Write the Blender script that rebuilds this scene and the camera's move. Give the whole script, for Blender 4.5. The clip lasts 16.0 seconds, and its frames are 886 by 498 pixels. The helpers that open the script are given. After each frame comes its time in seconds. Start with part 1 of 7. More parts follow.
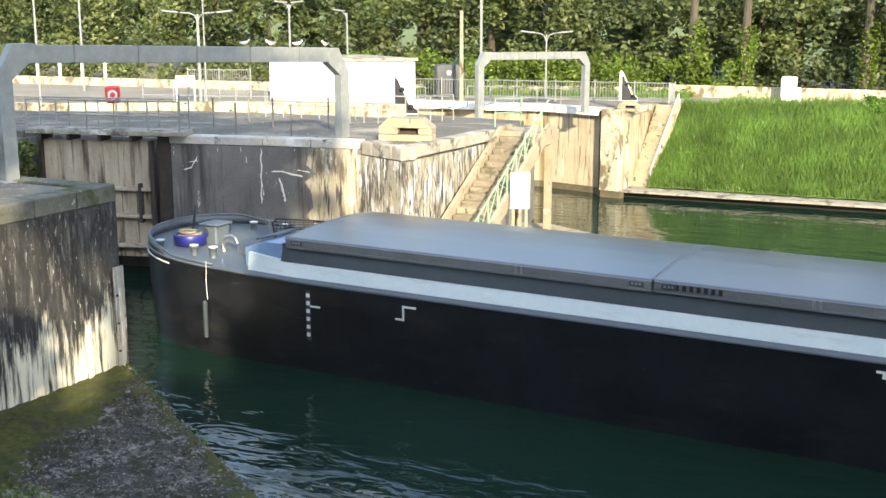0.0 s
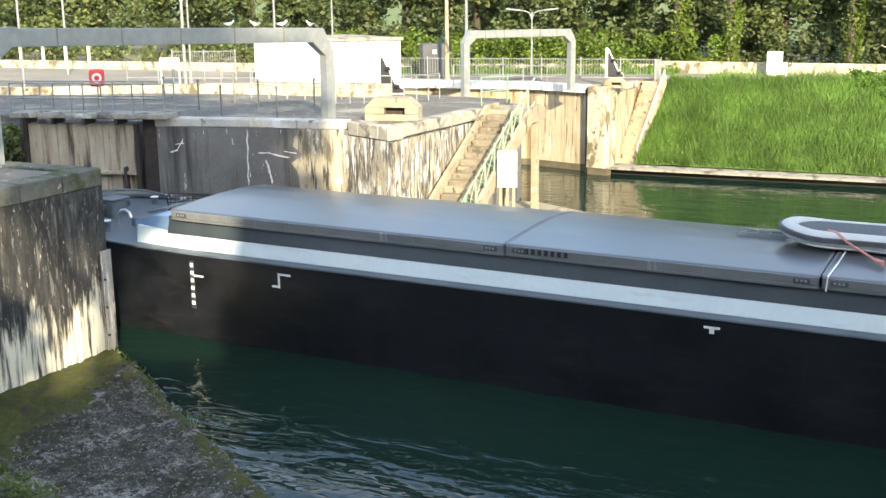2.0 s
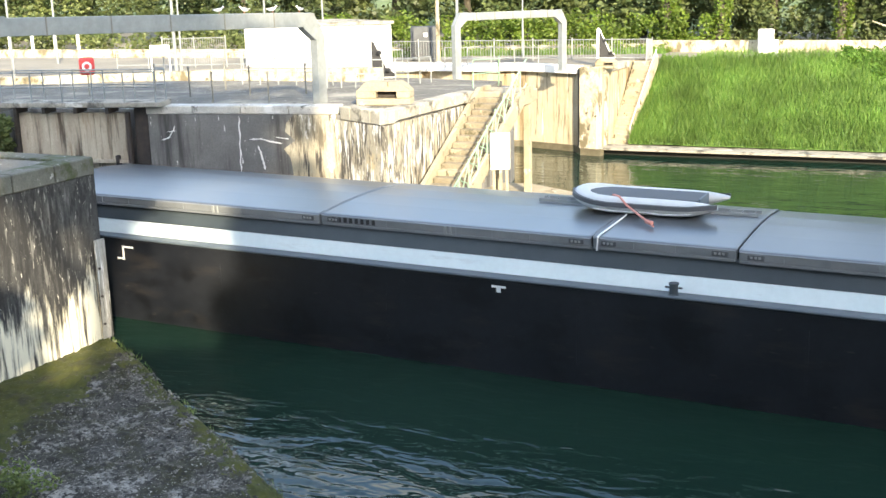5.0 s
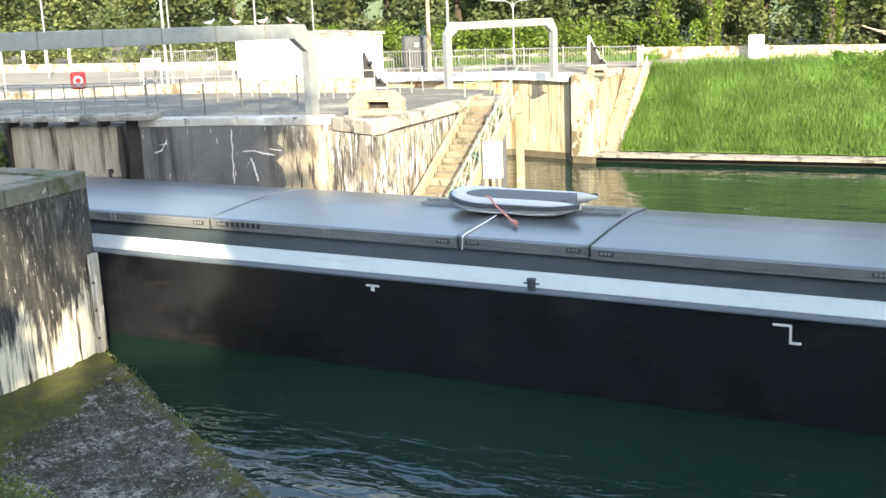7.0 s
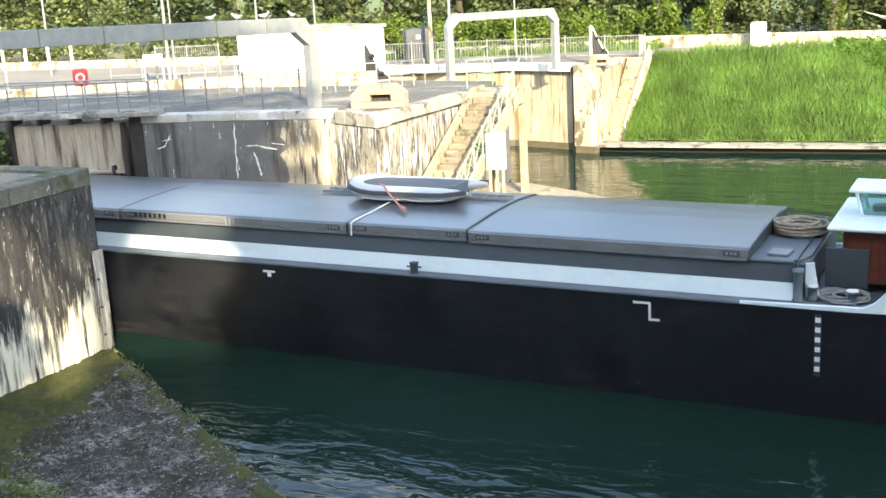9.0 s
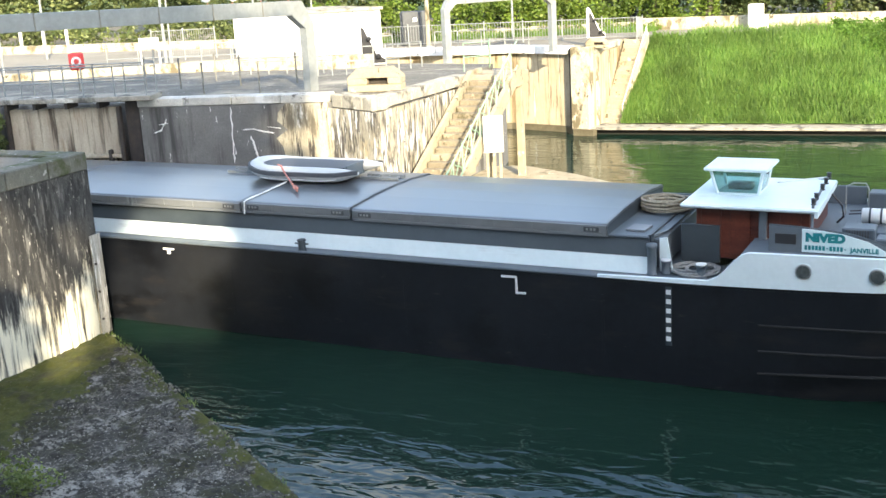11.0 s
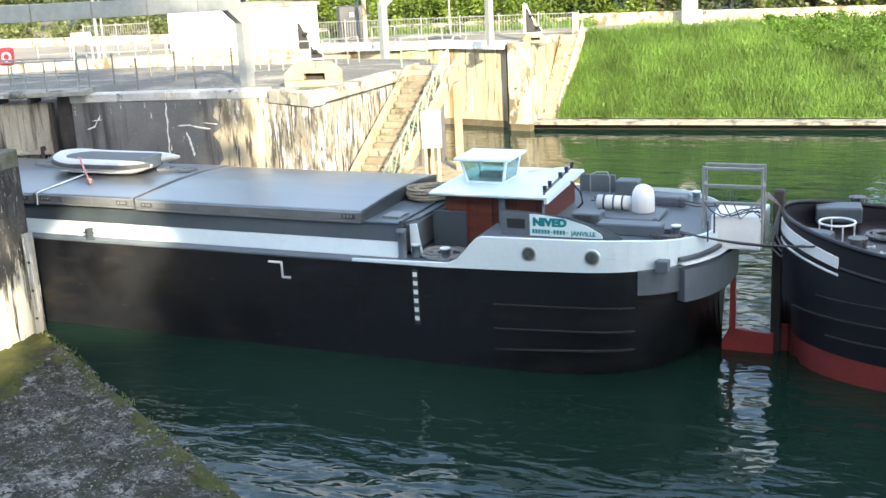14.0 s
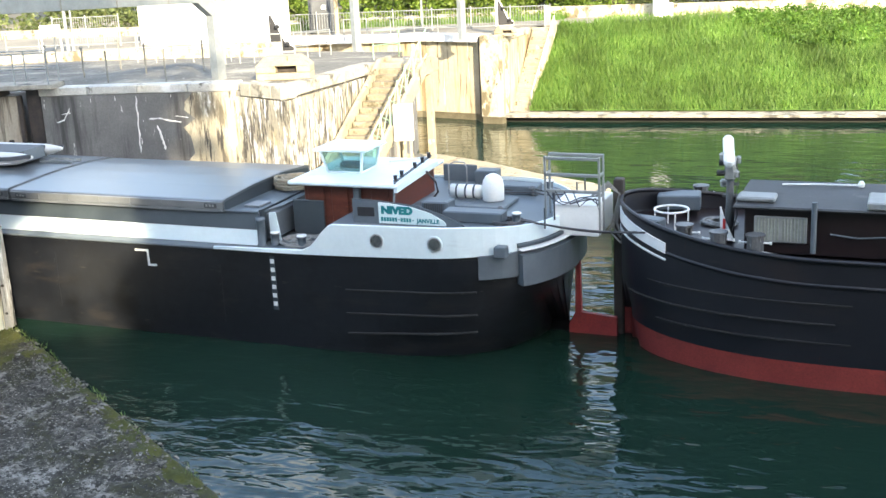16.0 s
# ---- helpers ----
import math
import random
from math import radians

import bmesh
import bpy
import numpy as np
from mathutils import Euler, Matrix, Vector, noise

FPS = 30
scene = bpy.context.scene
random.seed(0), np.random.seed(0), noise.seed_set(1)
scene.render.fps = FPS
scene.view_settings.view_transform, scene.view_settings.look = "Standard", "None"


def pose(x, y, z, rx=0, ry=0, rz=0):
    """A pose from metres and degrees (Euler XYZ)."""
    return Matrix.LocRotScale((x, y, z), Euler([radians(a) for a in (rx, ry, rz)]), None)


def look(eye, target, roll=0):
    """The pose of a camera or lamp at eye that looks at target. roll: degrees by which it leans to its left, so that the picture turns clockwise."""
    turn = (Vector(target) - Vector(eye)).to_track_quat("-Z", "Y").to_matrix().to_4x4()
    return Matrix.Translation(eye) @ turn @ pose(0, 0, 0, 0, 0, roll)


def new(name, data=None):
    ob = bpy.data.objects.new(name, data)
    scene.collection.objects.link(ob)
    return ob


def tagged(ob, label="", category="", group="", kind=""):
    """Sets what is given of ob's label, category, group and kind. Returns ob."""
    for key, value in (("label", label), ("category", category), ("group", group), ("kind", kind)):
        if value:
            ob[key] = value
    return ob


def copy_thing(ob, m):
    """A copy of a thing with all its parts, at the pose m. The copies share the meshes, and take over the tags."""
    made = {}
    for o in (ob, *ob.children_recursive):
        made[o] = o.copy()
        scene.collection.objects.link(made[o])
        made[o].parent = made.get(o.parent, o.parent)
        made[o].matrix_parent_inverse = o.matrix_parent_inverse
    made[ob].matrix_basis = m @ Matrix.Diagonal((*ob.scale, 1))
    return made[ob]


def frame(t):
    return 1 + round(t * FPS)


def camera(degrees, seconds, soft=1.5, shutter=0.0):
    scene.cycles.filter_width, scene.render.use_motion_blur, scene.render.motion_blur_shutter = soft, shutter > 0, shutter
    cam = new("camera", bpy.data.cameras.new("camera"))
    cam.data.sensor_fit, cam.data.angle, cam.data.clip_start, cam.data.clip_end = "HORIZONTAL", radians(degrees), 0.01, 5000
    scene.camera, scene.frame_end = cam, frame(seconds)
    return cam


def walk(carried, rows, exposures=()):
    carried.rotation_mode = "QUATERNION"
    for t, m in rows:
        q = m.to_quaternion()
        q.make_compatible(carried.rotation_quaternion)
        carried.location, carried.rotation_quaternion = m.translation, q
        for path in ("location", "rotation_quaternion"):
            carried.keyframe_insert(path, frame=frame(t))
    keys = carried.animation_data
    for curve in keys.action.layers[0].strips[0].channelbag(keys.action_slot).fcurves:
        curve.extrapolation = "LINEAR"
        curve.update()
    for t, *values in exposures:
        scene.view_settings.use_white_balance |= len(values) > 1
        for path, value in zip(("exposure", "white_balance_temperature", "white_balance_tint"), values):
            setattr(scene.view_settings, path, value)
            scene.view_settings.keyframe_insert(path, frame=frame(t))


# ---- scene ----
import functools
EXPOSURE = 1.78
cam = camera(41.3, 16.0)
PATH = [
    (0.0, pose(0, 0, 9.25, 77.600, 0.000, 24.990)),
    (0.5, pose(0, 0, 9.25, 77.505, 0.128, 24.879)),
    (1.0, pose(0, 0, 9.25, 77.265, 0.403, 24.649)),
    (1.5, pose(0, 0, 9.25, 76.919, 0.557, 24.413)),
    (2.0, pose(0, 0, 9.25, 76.592, 0.637, 24.252)),
    (2.5, pose(0, 0, 9.25, 76.345, 0.466, 24.207)),
    (3.0, pose(0, 0, 9.25, 75.932, 0.618, 24.285)),
    (3.5, pose(0, 0, 9.25, 75.719, 1.357, 24.279)),
    (4.0, pose(0, 0, 9.25, 75.558, 1.623, 24.239)),
    (4.5, pose(0, 0, 9.25, 75.570, 1.632, 24.160)),
    (5.0, pose(0, 0, 9.25, 75.769, 1.505, 23.754)),
    (7.5, pose(0, 0, 9.25, 76.261, 2.449, 23.187)),
    (8.0, pose(0, 0, 9.25, 76.051, 2.737, 23.130)),
    (10.5, pose(0, 0, 9.25, 75.458, 3.186, 23.442)),
    (11.0, pose(0, 0, 9.25, 74.998, 3.135, 23.136)),
    (11.5, pose(0, 0, 9.25, 74.876, 3.123, 22.474)),
    (12.0, pose(0, 0, 9.25, 74.992, 3.198, 21.552)),
    (12.5, pose(0, 0, 9.25, 74.789, 3.255, 21.042)),
    (13.0, pose(0, 0, 9.25, 74.713, 3.104, 20.941)),
    (13.5, pose(0, 0, 9.25, 74.717, 2.820, 20.550)),
    (14.0, pose(0, 0, 9.25, 74.616, 2.821, 20.137)),
    (14.5, pose(0, 0, 9.25, 74.679, 2.563, 19.582)),
    (15.0, pose(0, 0, 9.25, 74.511, 2.508, 19.155)),
    (15.5, pose(0, 0, 9.25, 74.383, 2.496, 19.050)),
    (16.0, pose(0, 0, 9.25, 74.209, 2.682, 18.799)),
]
walk(cam, PATH, exposures=[(0, EXPOSURE + 0.02), (1.5, EXPOSURE + 0.04), (4, EXPOSURE + 0.33), (8, EXPOSURE + 0.38), (14, EXPOSURE + 0.46), (16, EXPOSURE + 0.62)])

# ---- world and sun ----
SUN_AZ, SUN_EL = radians(38), radians(23)        # azimuth measured from -y towards +x
world = bpy.data.worlds.new("world")
scene.world = world
world.use_nodes = True
wn = world.node_tree
sky = wn.nodes.new("ShaderNodeTexSky")
sky.sky_type, sky.sun_disc = "NISHITA", False
sky.sun_elevation, sky.sun_rotation = SUN_EL, math.pi - SUN_AZ
sky.dust_density = 1.5
back = wn.nodes["Background"]
back.inputs["Strength"].default_value = 0.15
# broken white cloud over the blue
tc = wn.nodes.new("ShaderNodeTexCoord")
mp = wn.nodes.new("ShaderNodeMapping")
mp.inputs["Scale"].default_value = (1.6, 1.6, 4.0)
cl = wn.nodes.new("ShaderNodeTexNoise")
cl.inputs["Scale"].default_value, cl.inputs["Detail"].default_value = 2.2, 7
rp = wn.nodes.new("ShaderNodeValToRGB")
rp.color_ramp.elements[0].position, rp.color_ramp.elements[1].position = 0.48, 0.70
mx = wn.nodes.new("ShaderNodeMix")
mx.data_type = "RGBA"
mx.inputs["B"].default_value = (4.1, 4.25, 4.2, 1)
wn.links.new(tc.outputs["Generated"], mp.inputs[0])
wn.links.new(mp.outputs[0], cl.inputs["Vector"])
wn.links.new(cl.outputs["Fac"], rp.inputs[0])
wn.links.new(rp.outputs[0], mx.inputs["Factor"])
wn.links.new(sky.outputs[0], mx.inputs["A"])
wn.links.new(mx.outputs["Result"], back.inputs[0])
sd = bpy.data.lights.new("sun", "SUN")
sd.energy, sd.angle, sd.color = 3.15, radians(0.55), (1.0, 0.86, 0.62)
sun = new("sun", sd)
SUN_DIR = Vector((math.sin(SUN_AZ) * math.cos(SUN_EL), -math.cos(SUN_AZ) * math.cos(SUN_EL), math.sin(SUN_EL)))
sun.matrix_world = look(SUN_DIR * 60, (0, 0, 0))


# ---- materials ----
def material(name, a, b=None, rough=0.7, metal=0.0, scale=3.0, stretch=(1, 1, 1), bump=0.15, fine=25.0, stain=None,
             stain_scale=0.7, stain_at=(0.52, 0.66), stain_stretch=(1, 1, 1), vary=0.0, sunlit_tide=None, rough_var=0.12, bump_scale=None, grain=None, local=False):
    """Two tones mixed by noise, fine grain, stains of a third tone, per-object variation and relief."""
    m = bpy.data.materials.new(name)
    m.use_nodes = True
    t = m.node_tree
    n, li = t.nodes, t.links
    p = n["Principled BSDF"]
    b = b or tuple(min(1, c * 1.25 + 0.01) for c in a)
    co = n.new("ShaderNodeTexCoord" if local else "ShaderNodeNewGeometry")
    place_ = "Object" if local else "Position"      # what moves carries its stains along

    def noise_at(sc, st, detail=5, rough_=0.6):
        q = n.new("ShaderNodeMapping")
        q.inputs["Scale"].default_value = st
        li.new(co.outputs[place_], q.inputs[0])
        z = n.new("ShaderNodeTexNoise")
        z.inputs["Scale"].default_value, z.inputs["Detail"].default_value, z.inputs["Roughness"].default_value = sc, detail, rough_
        li.new(q.outputs[0], z.inputs["Vector"])
        return z.outputs["Fac"]

    def mixed(f, x, y):
        k = n.new("ShaderNodeMix")
        k.data_type = "RGBA"
        li.new(f, k.inputs["Factor"])
        for s, v in (("A", x), ("B", y)):
            if isinstance(v, tuple):
                k.inputs[s].default_value = (*v, 1)
            else:
                li.new(v, k.inputs[s])
        return k.outputs["Result"]

    def ramp(f, lo, hi):
        r = n.new("ShaderNodeMapRange")
        r.inputs["From Min"].default_value, r.inputs["From Max"].default_value = lo, hi
        li.new(f, r.inputs["Value"])
        return r.outputs[0]
    big = noise_at(scale, stretch)
    small = noise_at(fine, (1, 1, 1), 3)
    col = mixed(ramp(big, 0.32, 0.68), a, b)
    g = n.new("ShaderNodeMix")
    g.data_type, g.blend_type = "RGBA", "MULTIPLY"
    g.inputs["Factor"].default_value = grain if grain is not None else (0.08 if bump < 0.1 else 0.5)
    rr = n.new("ShaderNodeMapRange")
    rr.inputs["From Min"].default_value, rr.inputs["From Max"].default_value = 0.3, 0.7
    rr.inputs["To Min"].default_value, rr.inputs["To Max"].default_value = 0.65, 1.3
    li.new(small, rr.inputs["Value"])
    li.new(col, g.inputs["A"])
    li.new(rr.outputs[0], g.inputs["B"])
    col = g.outputs["Result"]
    if stain:
        for s in (stain if isinstance(stain, list) else [(stain, stain_scale, stain_stretch, stain_at)]):
            col = mixed(ramp(noise_at(s[1], s[2], 6, 0.65), *s[3]), col, s[0])
    if sunlit_tide:
        # pale zone below an uneven tide line, sun patch painted in: (colour, height, unevenness)
        xyz = n.new("ShaderNodeSeparateXYZ")
        li.new(co.outputs[place_], xyz.inputs[0])
        ad = n.new("ShaderNodeMath")
        ad.operation = "MULTIPLY_ADD"
        li.new(noise_at(1.4, (1.6, 1.6, 0.25), 6, 0.7), ad.inputs[0])
        ad.inputs[1].default_value = -sunlit_tide[2]
        li.new(xyz.outputs["Z"], ad.inputs[2])
        lv = ramp(ad.outputs[0], sunlit_tide[1] + 0.25 - sunlit_tide[2] * 0.5, sunlit_tide[1] - 0.25 - sunlit_tide[2] * 0.5)
        col = mixed(lv, col, mixed(ramp(noise_at(2.2, UP, 6, 0.7), 0.41, 0.53), col, sunlit_tide[0]))
    if vary:
        oi = n.new("ShaderNodeObjectInfo")
        h = n.new("ShaderNodeHueSaturation")
        v = n.new("ShaderNodeMapRange")
        v.inputs["To Min"].default_value, v.inputs["To Max"].default_value = 1 - vary, 1 + vary
        li.new(oi.outputs["Random"], v.inputs["Value"])
        li.new(v.outputs[0], h.inputs["Value"])
        li.new(col, h.inputs["Color"])
        col = h.outputs["Color"]
    li.new(col, p.inputs["Base Color"])
    r2 = n.new("ShaderNodeMapRange")
    r2.inputs["To Min"].default_value, r2.inputs["To Max"].default_value = max(0.02, rough - rough_var), min(1, rough + rough_var)
    li.new(big, r2.inputs["Value"])
    li.new(r2.outputs[0], p.inputs["Roughness"])
    p.inputs["Metallic"].default_value = metal
    if bump:
        bp = n.new("ShaderNodeBump")
        bp.inputs["Strength"].default_value, bp.inputs["Distance"].default_value = bump, 0.02
        li.new(noise_at(bump_scale or fine * 0.6, (1, 1, 1), 4), bp.inputs["Height"])
        li.new(bp.outputs[0], p.inputs["Normal"])
    return m


def leaf_material(name, a, b, translucent=0.35):
    m = bpy.data.materials.new(name)
    m.use_nodes = True
    n, li = m.node_tree.nodes, m.node_tree.links
    p = n["Principled BSDF"]
    geo = n.new("ShaderNodeNewGeometry")
    k = n.new("ShaderNodeMix")
    k.data_type = "RGBA"
    k.inputs["A"].default_value, k.inputs["B"].default_value = (*a, 1), (*b, 1)
    li.new(geo.outputs["Random Per Island"], k.inputs["Factor"])
    z = n.new("ShaderNodeTexNoise")
    z.inputs["Scale"].default_value = 0.45
    li.new(geo.outputs["Position"], z.inputs["Vector"])
    h = n.new("ShaderNodeHueSaturation")
    v = n.new("ShaderNodeMapRange")
    v.inputs["From Min"].default_value, v.inputs["From Max"].default_value = 0.3, 0.7
    v.inputs["To Min"].default_value, v.inputs["To Max"].default_value = 0.6, 1.35
    li.new(z.outputs["Fac"], v.inputs["Value"])
    li.new(v.outputs[0], h.inputs["Value"])
    li.new(k.outputs["Result"], h.inputs["Color"])
    li.new(h.outputs["Color"], p.inputs["Base Color"])
    p.inputs["Roughness"].default_value = 0.55
    tr = n.new("ShaderNodeBsdfTranslucent")
    li.new(h.outputs["Color"], tr.inputs["Color"])
    s = n.new("ShaderNodeMixShader")
    s.inputs[0].default_value = translucent
    li.new(p.outputs[0], s.inputs[1])
    li.new(tr.outputs[0], s.inputs[2])
    li.new(s.outputs[0], n["Material Output"].inputs["Surface"])
    return m


def stone_material(name, a, b):
    """Loose stones, each of its own tone, with lichen specks."""
    m = material(name, a, b, 0.92, scale=9, bump=0.6, fine=40, grain=0.7, stain=[((0.30, 0.29, 0.25), 14, (1, 1, 1), (0.58, 0.64))])
    n, li = m.node_tree.nodes, m.node_tree.links
    geo = n.new("ShaderNodeNewGeometry")
    v = n.new("ShaderNodeMapRange")
    v.inputs["To Min"].default_value, v.inputs["To Max"].default_value = 0.35, 1.7
    li.new(geo.outputs["Random Per Island"], v.inputs["Value"])
    h = n.new("ShaderNodeHueSaturation")
    li.new(v.outputs[0], h.inputs["Value"])
    li.new(n["Principled BSDF"].inputs["Base Color"].links[0].from_socket, h.inputs["Color"])
    li.new(h.outputs["Color"], n["Principled BSDF"].inputs["Base Color"])
    return m


def water_material():
    m = bpy.data.materials.new("canal_water")
    m.use_nodes = True
    n, li = m.node_tree.nodes, m.node_tree.links
    p = n["Principled BSDF"]
    geo = n.new("ShaderNodeNewGeometry")
    z = n.new("ShaderNodeTexNoise")
    z.inputs["Scale"].default_value = 0.12
    li.new(geo.outputs["Position"], z.inputs["Vector"])
    k = n.new("ShaderNodeMix")
    k.data_type = "RGBA"
    k.inputs["A"].default_value, k.inputs["B"].default_value = (0.0062, 0.0190, 0.0132, 1), (0.0090, 0.0260, 0.0165, 1)
    li.new(z.outputs["Fac"], k.inputs["Factor"])
    li.new(k.outputs["Result"], p.inputs["Base Color"])
    p.inputs["Roughness"].default_value = 0.03
    p.inputs["IOR"].default_value = 1.333
    sp = n.new("ShaderNodeSeparateXYZ")
    li.new(geo.outputs["Position"], sp.inputs[0])
    calm = n.new("ShaderNodeMapRange")          # the basin behind the barge lies calmer
    calm.inputs["From Min"].default_value, calm.inputs["From Max"].default_value = 23, 35
    calm.inputs["To Min"].default_value, calm.inputs["To Max"].default_value = 1.0, 0.5
    li.new(sp.outputs["Y"], calm.inputs["Value"])
    last = None
    for sc, st, rot, dist, strength in ((0.35, (1.0, 1.7, 1), 25, 0.5, 0.15), (0.8, (0.8, 1.6, 1), -9, 0.34, 0.19), (1.9, (0.7, 1.6, 1), 6, 0.14, 0.17)):
        q = n.new("ShaderNodeMapping")
        q.inputs["Scale"].default_value = st
        q.inputs["Rotation"].default_value = (0, 0, radians(rot))
        li.new(geo.outputs["Position"], q.inputs[0])
        w = n.new("ShaderNodeTexNoise")
        w.inputs["Scale"].default_value, w.inputs["Detail"].default_value = sc, 2
        w.inputs["Distortion"].default_value = 0.6
        li.new(q.outputs[0], w.inputs["Vector"])
        b = n.new("ShaderNodeBump")
        b.inputs["Strength"].default_value, b.inputs["Distance"].default_value = strength, dist
        li.new(w.outputs["Fac"], b.inputs["Height"])
        k2 = n.new("ShaderNodeMath")
        k2.operation = "MULTIPLY"
        k2.inputs[1].default_value = strength
        li.new(calm.outputs[0], k2.inputs[0])
        li.new(k2.outputs[0], b.inputs["Strength"])
        if last:
            li.new(last, b.inputs["Normal"])
        last = b.outputs[0]
    li.new(last, p.inputs["Normal"])
    return m


def glass_material(name, tint=(0.55, 0.75, 0.72)):
    m = bpy.data.materials.new(name)
    m.use_nodes = True
    p = m.node_tree.nodes["Principled BSDF"]
    p.inputs["Base Color"].default_value = (*tint, 1)
    p.inputs["Transmission Weight"].default_value = 0.92
    p.inputs["Roughness"].default_value = 0.02
    p.inputs["IOR"].default_value = 1.3
    return m


UP = (2.2, 2.2, 0.16)
M = {}
M["water"] = water_material()
# cream foot of the wall: lime stain, with the sun patch put into its colour
M["wall_dark"] = material("algae_blackened_concrete", (0.030, 0.030, 0.029), (0.075, 0.072, 0.065), 0.9, scale=0.9, stretch=(1, 1, 0.4), bump=0.8, grain=0.9, sunlit_tide=((0.74, 0.69, 0.53), 1.35, 5.0), stain=[
    ((0.020, 0.019, 0.018), 1.3, (2.2, 2.2, 0.3), (0.46, 0.56)), ((0.13, 0.126, 0.114), 3.2, (2.4, 2.4, 0.35), (0.55, 0.64)), ((0.28, 0.268, 0.23), 4.5, (2.4, 2.4, 0.5), (0.63, 0.67)),
    ((0.025, 0.024, 0.022), 5.5, (1.6, 1.6, 0.5), (0.54, 0.60)), ((0.45, 0.43, 0.38), 8.0, (2.0, 2.0, 0.4), (0.64, 0.68))])
M["wall_grey"] = material("grey_weathered_concrete", (0.125, 0.122, 0.115), (0.19, 0.185, 0.175), 0.9, scale=0.8, bump=0.4, stain=[
    ((0.06, 0.058, 0.054), 0.9, UP, (0.52, 0.66)), ((0.34, 0.29, 0.18), 0.8, UP, (0.60, 0.70)), ((0.70, 0.68, 0.63), 2.3, (1.4, 1.4, 0.35), (0.635, 0.655))])
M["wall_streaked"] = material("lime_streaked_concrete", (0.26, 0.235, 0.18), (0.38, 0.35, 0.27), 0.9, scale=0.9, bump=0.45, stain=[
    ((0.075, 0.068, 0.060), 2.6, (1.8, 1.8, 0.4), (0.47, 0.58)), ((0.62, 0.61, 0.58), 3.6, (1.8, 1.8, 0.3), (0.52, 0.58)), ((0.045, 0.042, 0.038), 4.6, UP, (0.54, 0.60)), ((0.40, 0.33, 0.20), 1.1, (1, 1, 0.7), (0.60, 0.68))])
M["wall_pale"] = material("pale_yellowish_concrete", (0.36, 0.31, 0.21), (0.45, 0.395, 0.28), 0.9, scale=0.8, bump=0.3, stain=[
    ((0.23, 0.165, 0.085), 0.9, UP, (0.48, 0.62)), ((0.12, 0.09, 0.055), 1.7, UP, (0.57, 0.64)), ((0.60, 0.57, 0.49), 1.3, UP, (0.60, 0.66)), ((0.10, 0.075, 0.045), 4.2, UP, (0.63, 0.68))])
# stained wall concrete with the sunlight on it put into the cream base
M["wall_sunlit"] = material("sunlit_tone_stained_concrete", (0.36, 0.315, 0.22), (0.47, 0.425, 0.32), 0.9, scale=0.9, bump=0.4, stain=[
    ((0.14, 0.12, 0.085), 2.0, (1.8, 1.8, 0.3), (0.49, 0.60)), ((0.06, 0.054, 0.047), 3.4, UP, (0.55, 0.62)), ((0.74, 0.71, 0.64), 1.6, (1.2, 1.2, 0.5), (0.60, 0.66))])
M["coping"] = material("worn_coping_stone", (0.27, 0.25, 0.205), (0.40, 0.375, 0.31), 0.88, scale=1.6, bump=0.35, vary=0.12,
                       stain=[((0.10, 0.095, 0.08), 1.6, (1, 1, 1), (0.50, 0.62)), ((0.60, 0.58, 0.52), 1.1, (1, 1, 1), (0.60, 0.68))])
M["coping_white"] = material("limewashed_coping_stone", (0.42, 0.405, 0.36), (0.58, 0.565, 0.51), 0.88, scale=1.6, bump=0.35, vary=0.06,
                             stain=[((0.12, 0.11, 0.09), 2.2, (1, 1, 1), (0.56, 0.64)), ((0.70, 0.69, 0.65), 1.1, (1, 1, 1), (0.56, 0.64))])
M["coping_mossy"] = material("mossy_coping_stone", (0.085, 0.085, 0.066), (0.15, 0.145, 0.118), 0.92, scale=1.8, bump=0.5, vary=0.12,
                             stain=[((0.06, 0.07, 0.025), 1.4, (1, 1, 1), (0.50, 0.62)), ((0.33, 0.32, 0.29), 4, (1, 1, 1), (0.62, 0.68))])
# large pale patches: dry asphalt and sun dapple, both put into the colour
M["asphalt"] = material("old_asphalt", (0.105, 0.098, 0.082), (0.17, 0.158, 0.132), 0.92, scale=0.7, bump=0.25, fine=60, stain=[
    ((0.30, 0.275, 0.22), 0.45, (1, 1, 1), (0.52, 0.66)), ((0.055, 0.052, 0.045), 1.1, (1, 1, 1), (0.58, 0.68)), ((0.36, 0.34, 0.29), 5.0, (1, 1, 1), (0.60, 0.66))])
M["path"] = material("dusty_pale_road", (0.19, 0.175, 0.145), (0.26, 0.24, 0.20), 0.95, scale=0.4, bump=0.2, fine=40)
M["soil"] = material("dry_verge_soil", (0.15, 0.165, 0.05), (0.10, 0.16, 0.03), 0.95, scale=0.6, bump=0.4)
M["lawn"] = material("grassy_soil", (0.045, 0.095, 0.014), (0.075, 0.14, 0.022), 0.95, scale=1.2, bump=0.5)
M["apron"] = material("rough_stone_apron", (0.030, 0.027, 0.020), (0.075, 0.069, 0.056), 0.9, scale=1.6, bump=1.0, fine=24, bump_scale=8.0, grain=0.9, stain=[
    ((0.26, 0.245, 0.215), 1.3, (1, 1, 1), (0.52, 0.60)), ((0.20, 0.185, 0.155), 6.0, (1, 1, 1), (0.56, 0.62)), ((0.030, 0.029, 0.010), 1.0, (1, 1, 1), (0.48, 0.57)), ((0.018, 0.016, 0.011), 5.0, (1, 1, 1), (0.53, 0.59)),
    ((0.34, 0.325, 0.28), 17.0, (1, 1, 1), (0.60, 0.64)), ((0.016, 0.014, 0.009), 13.0, (1, 1, 1), (0.55, 0.59))])
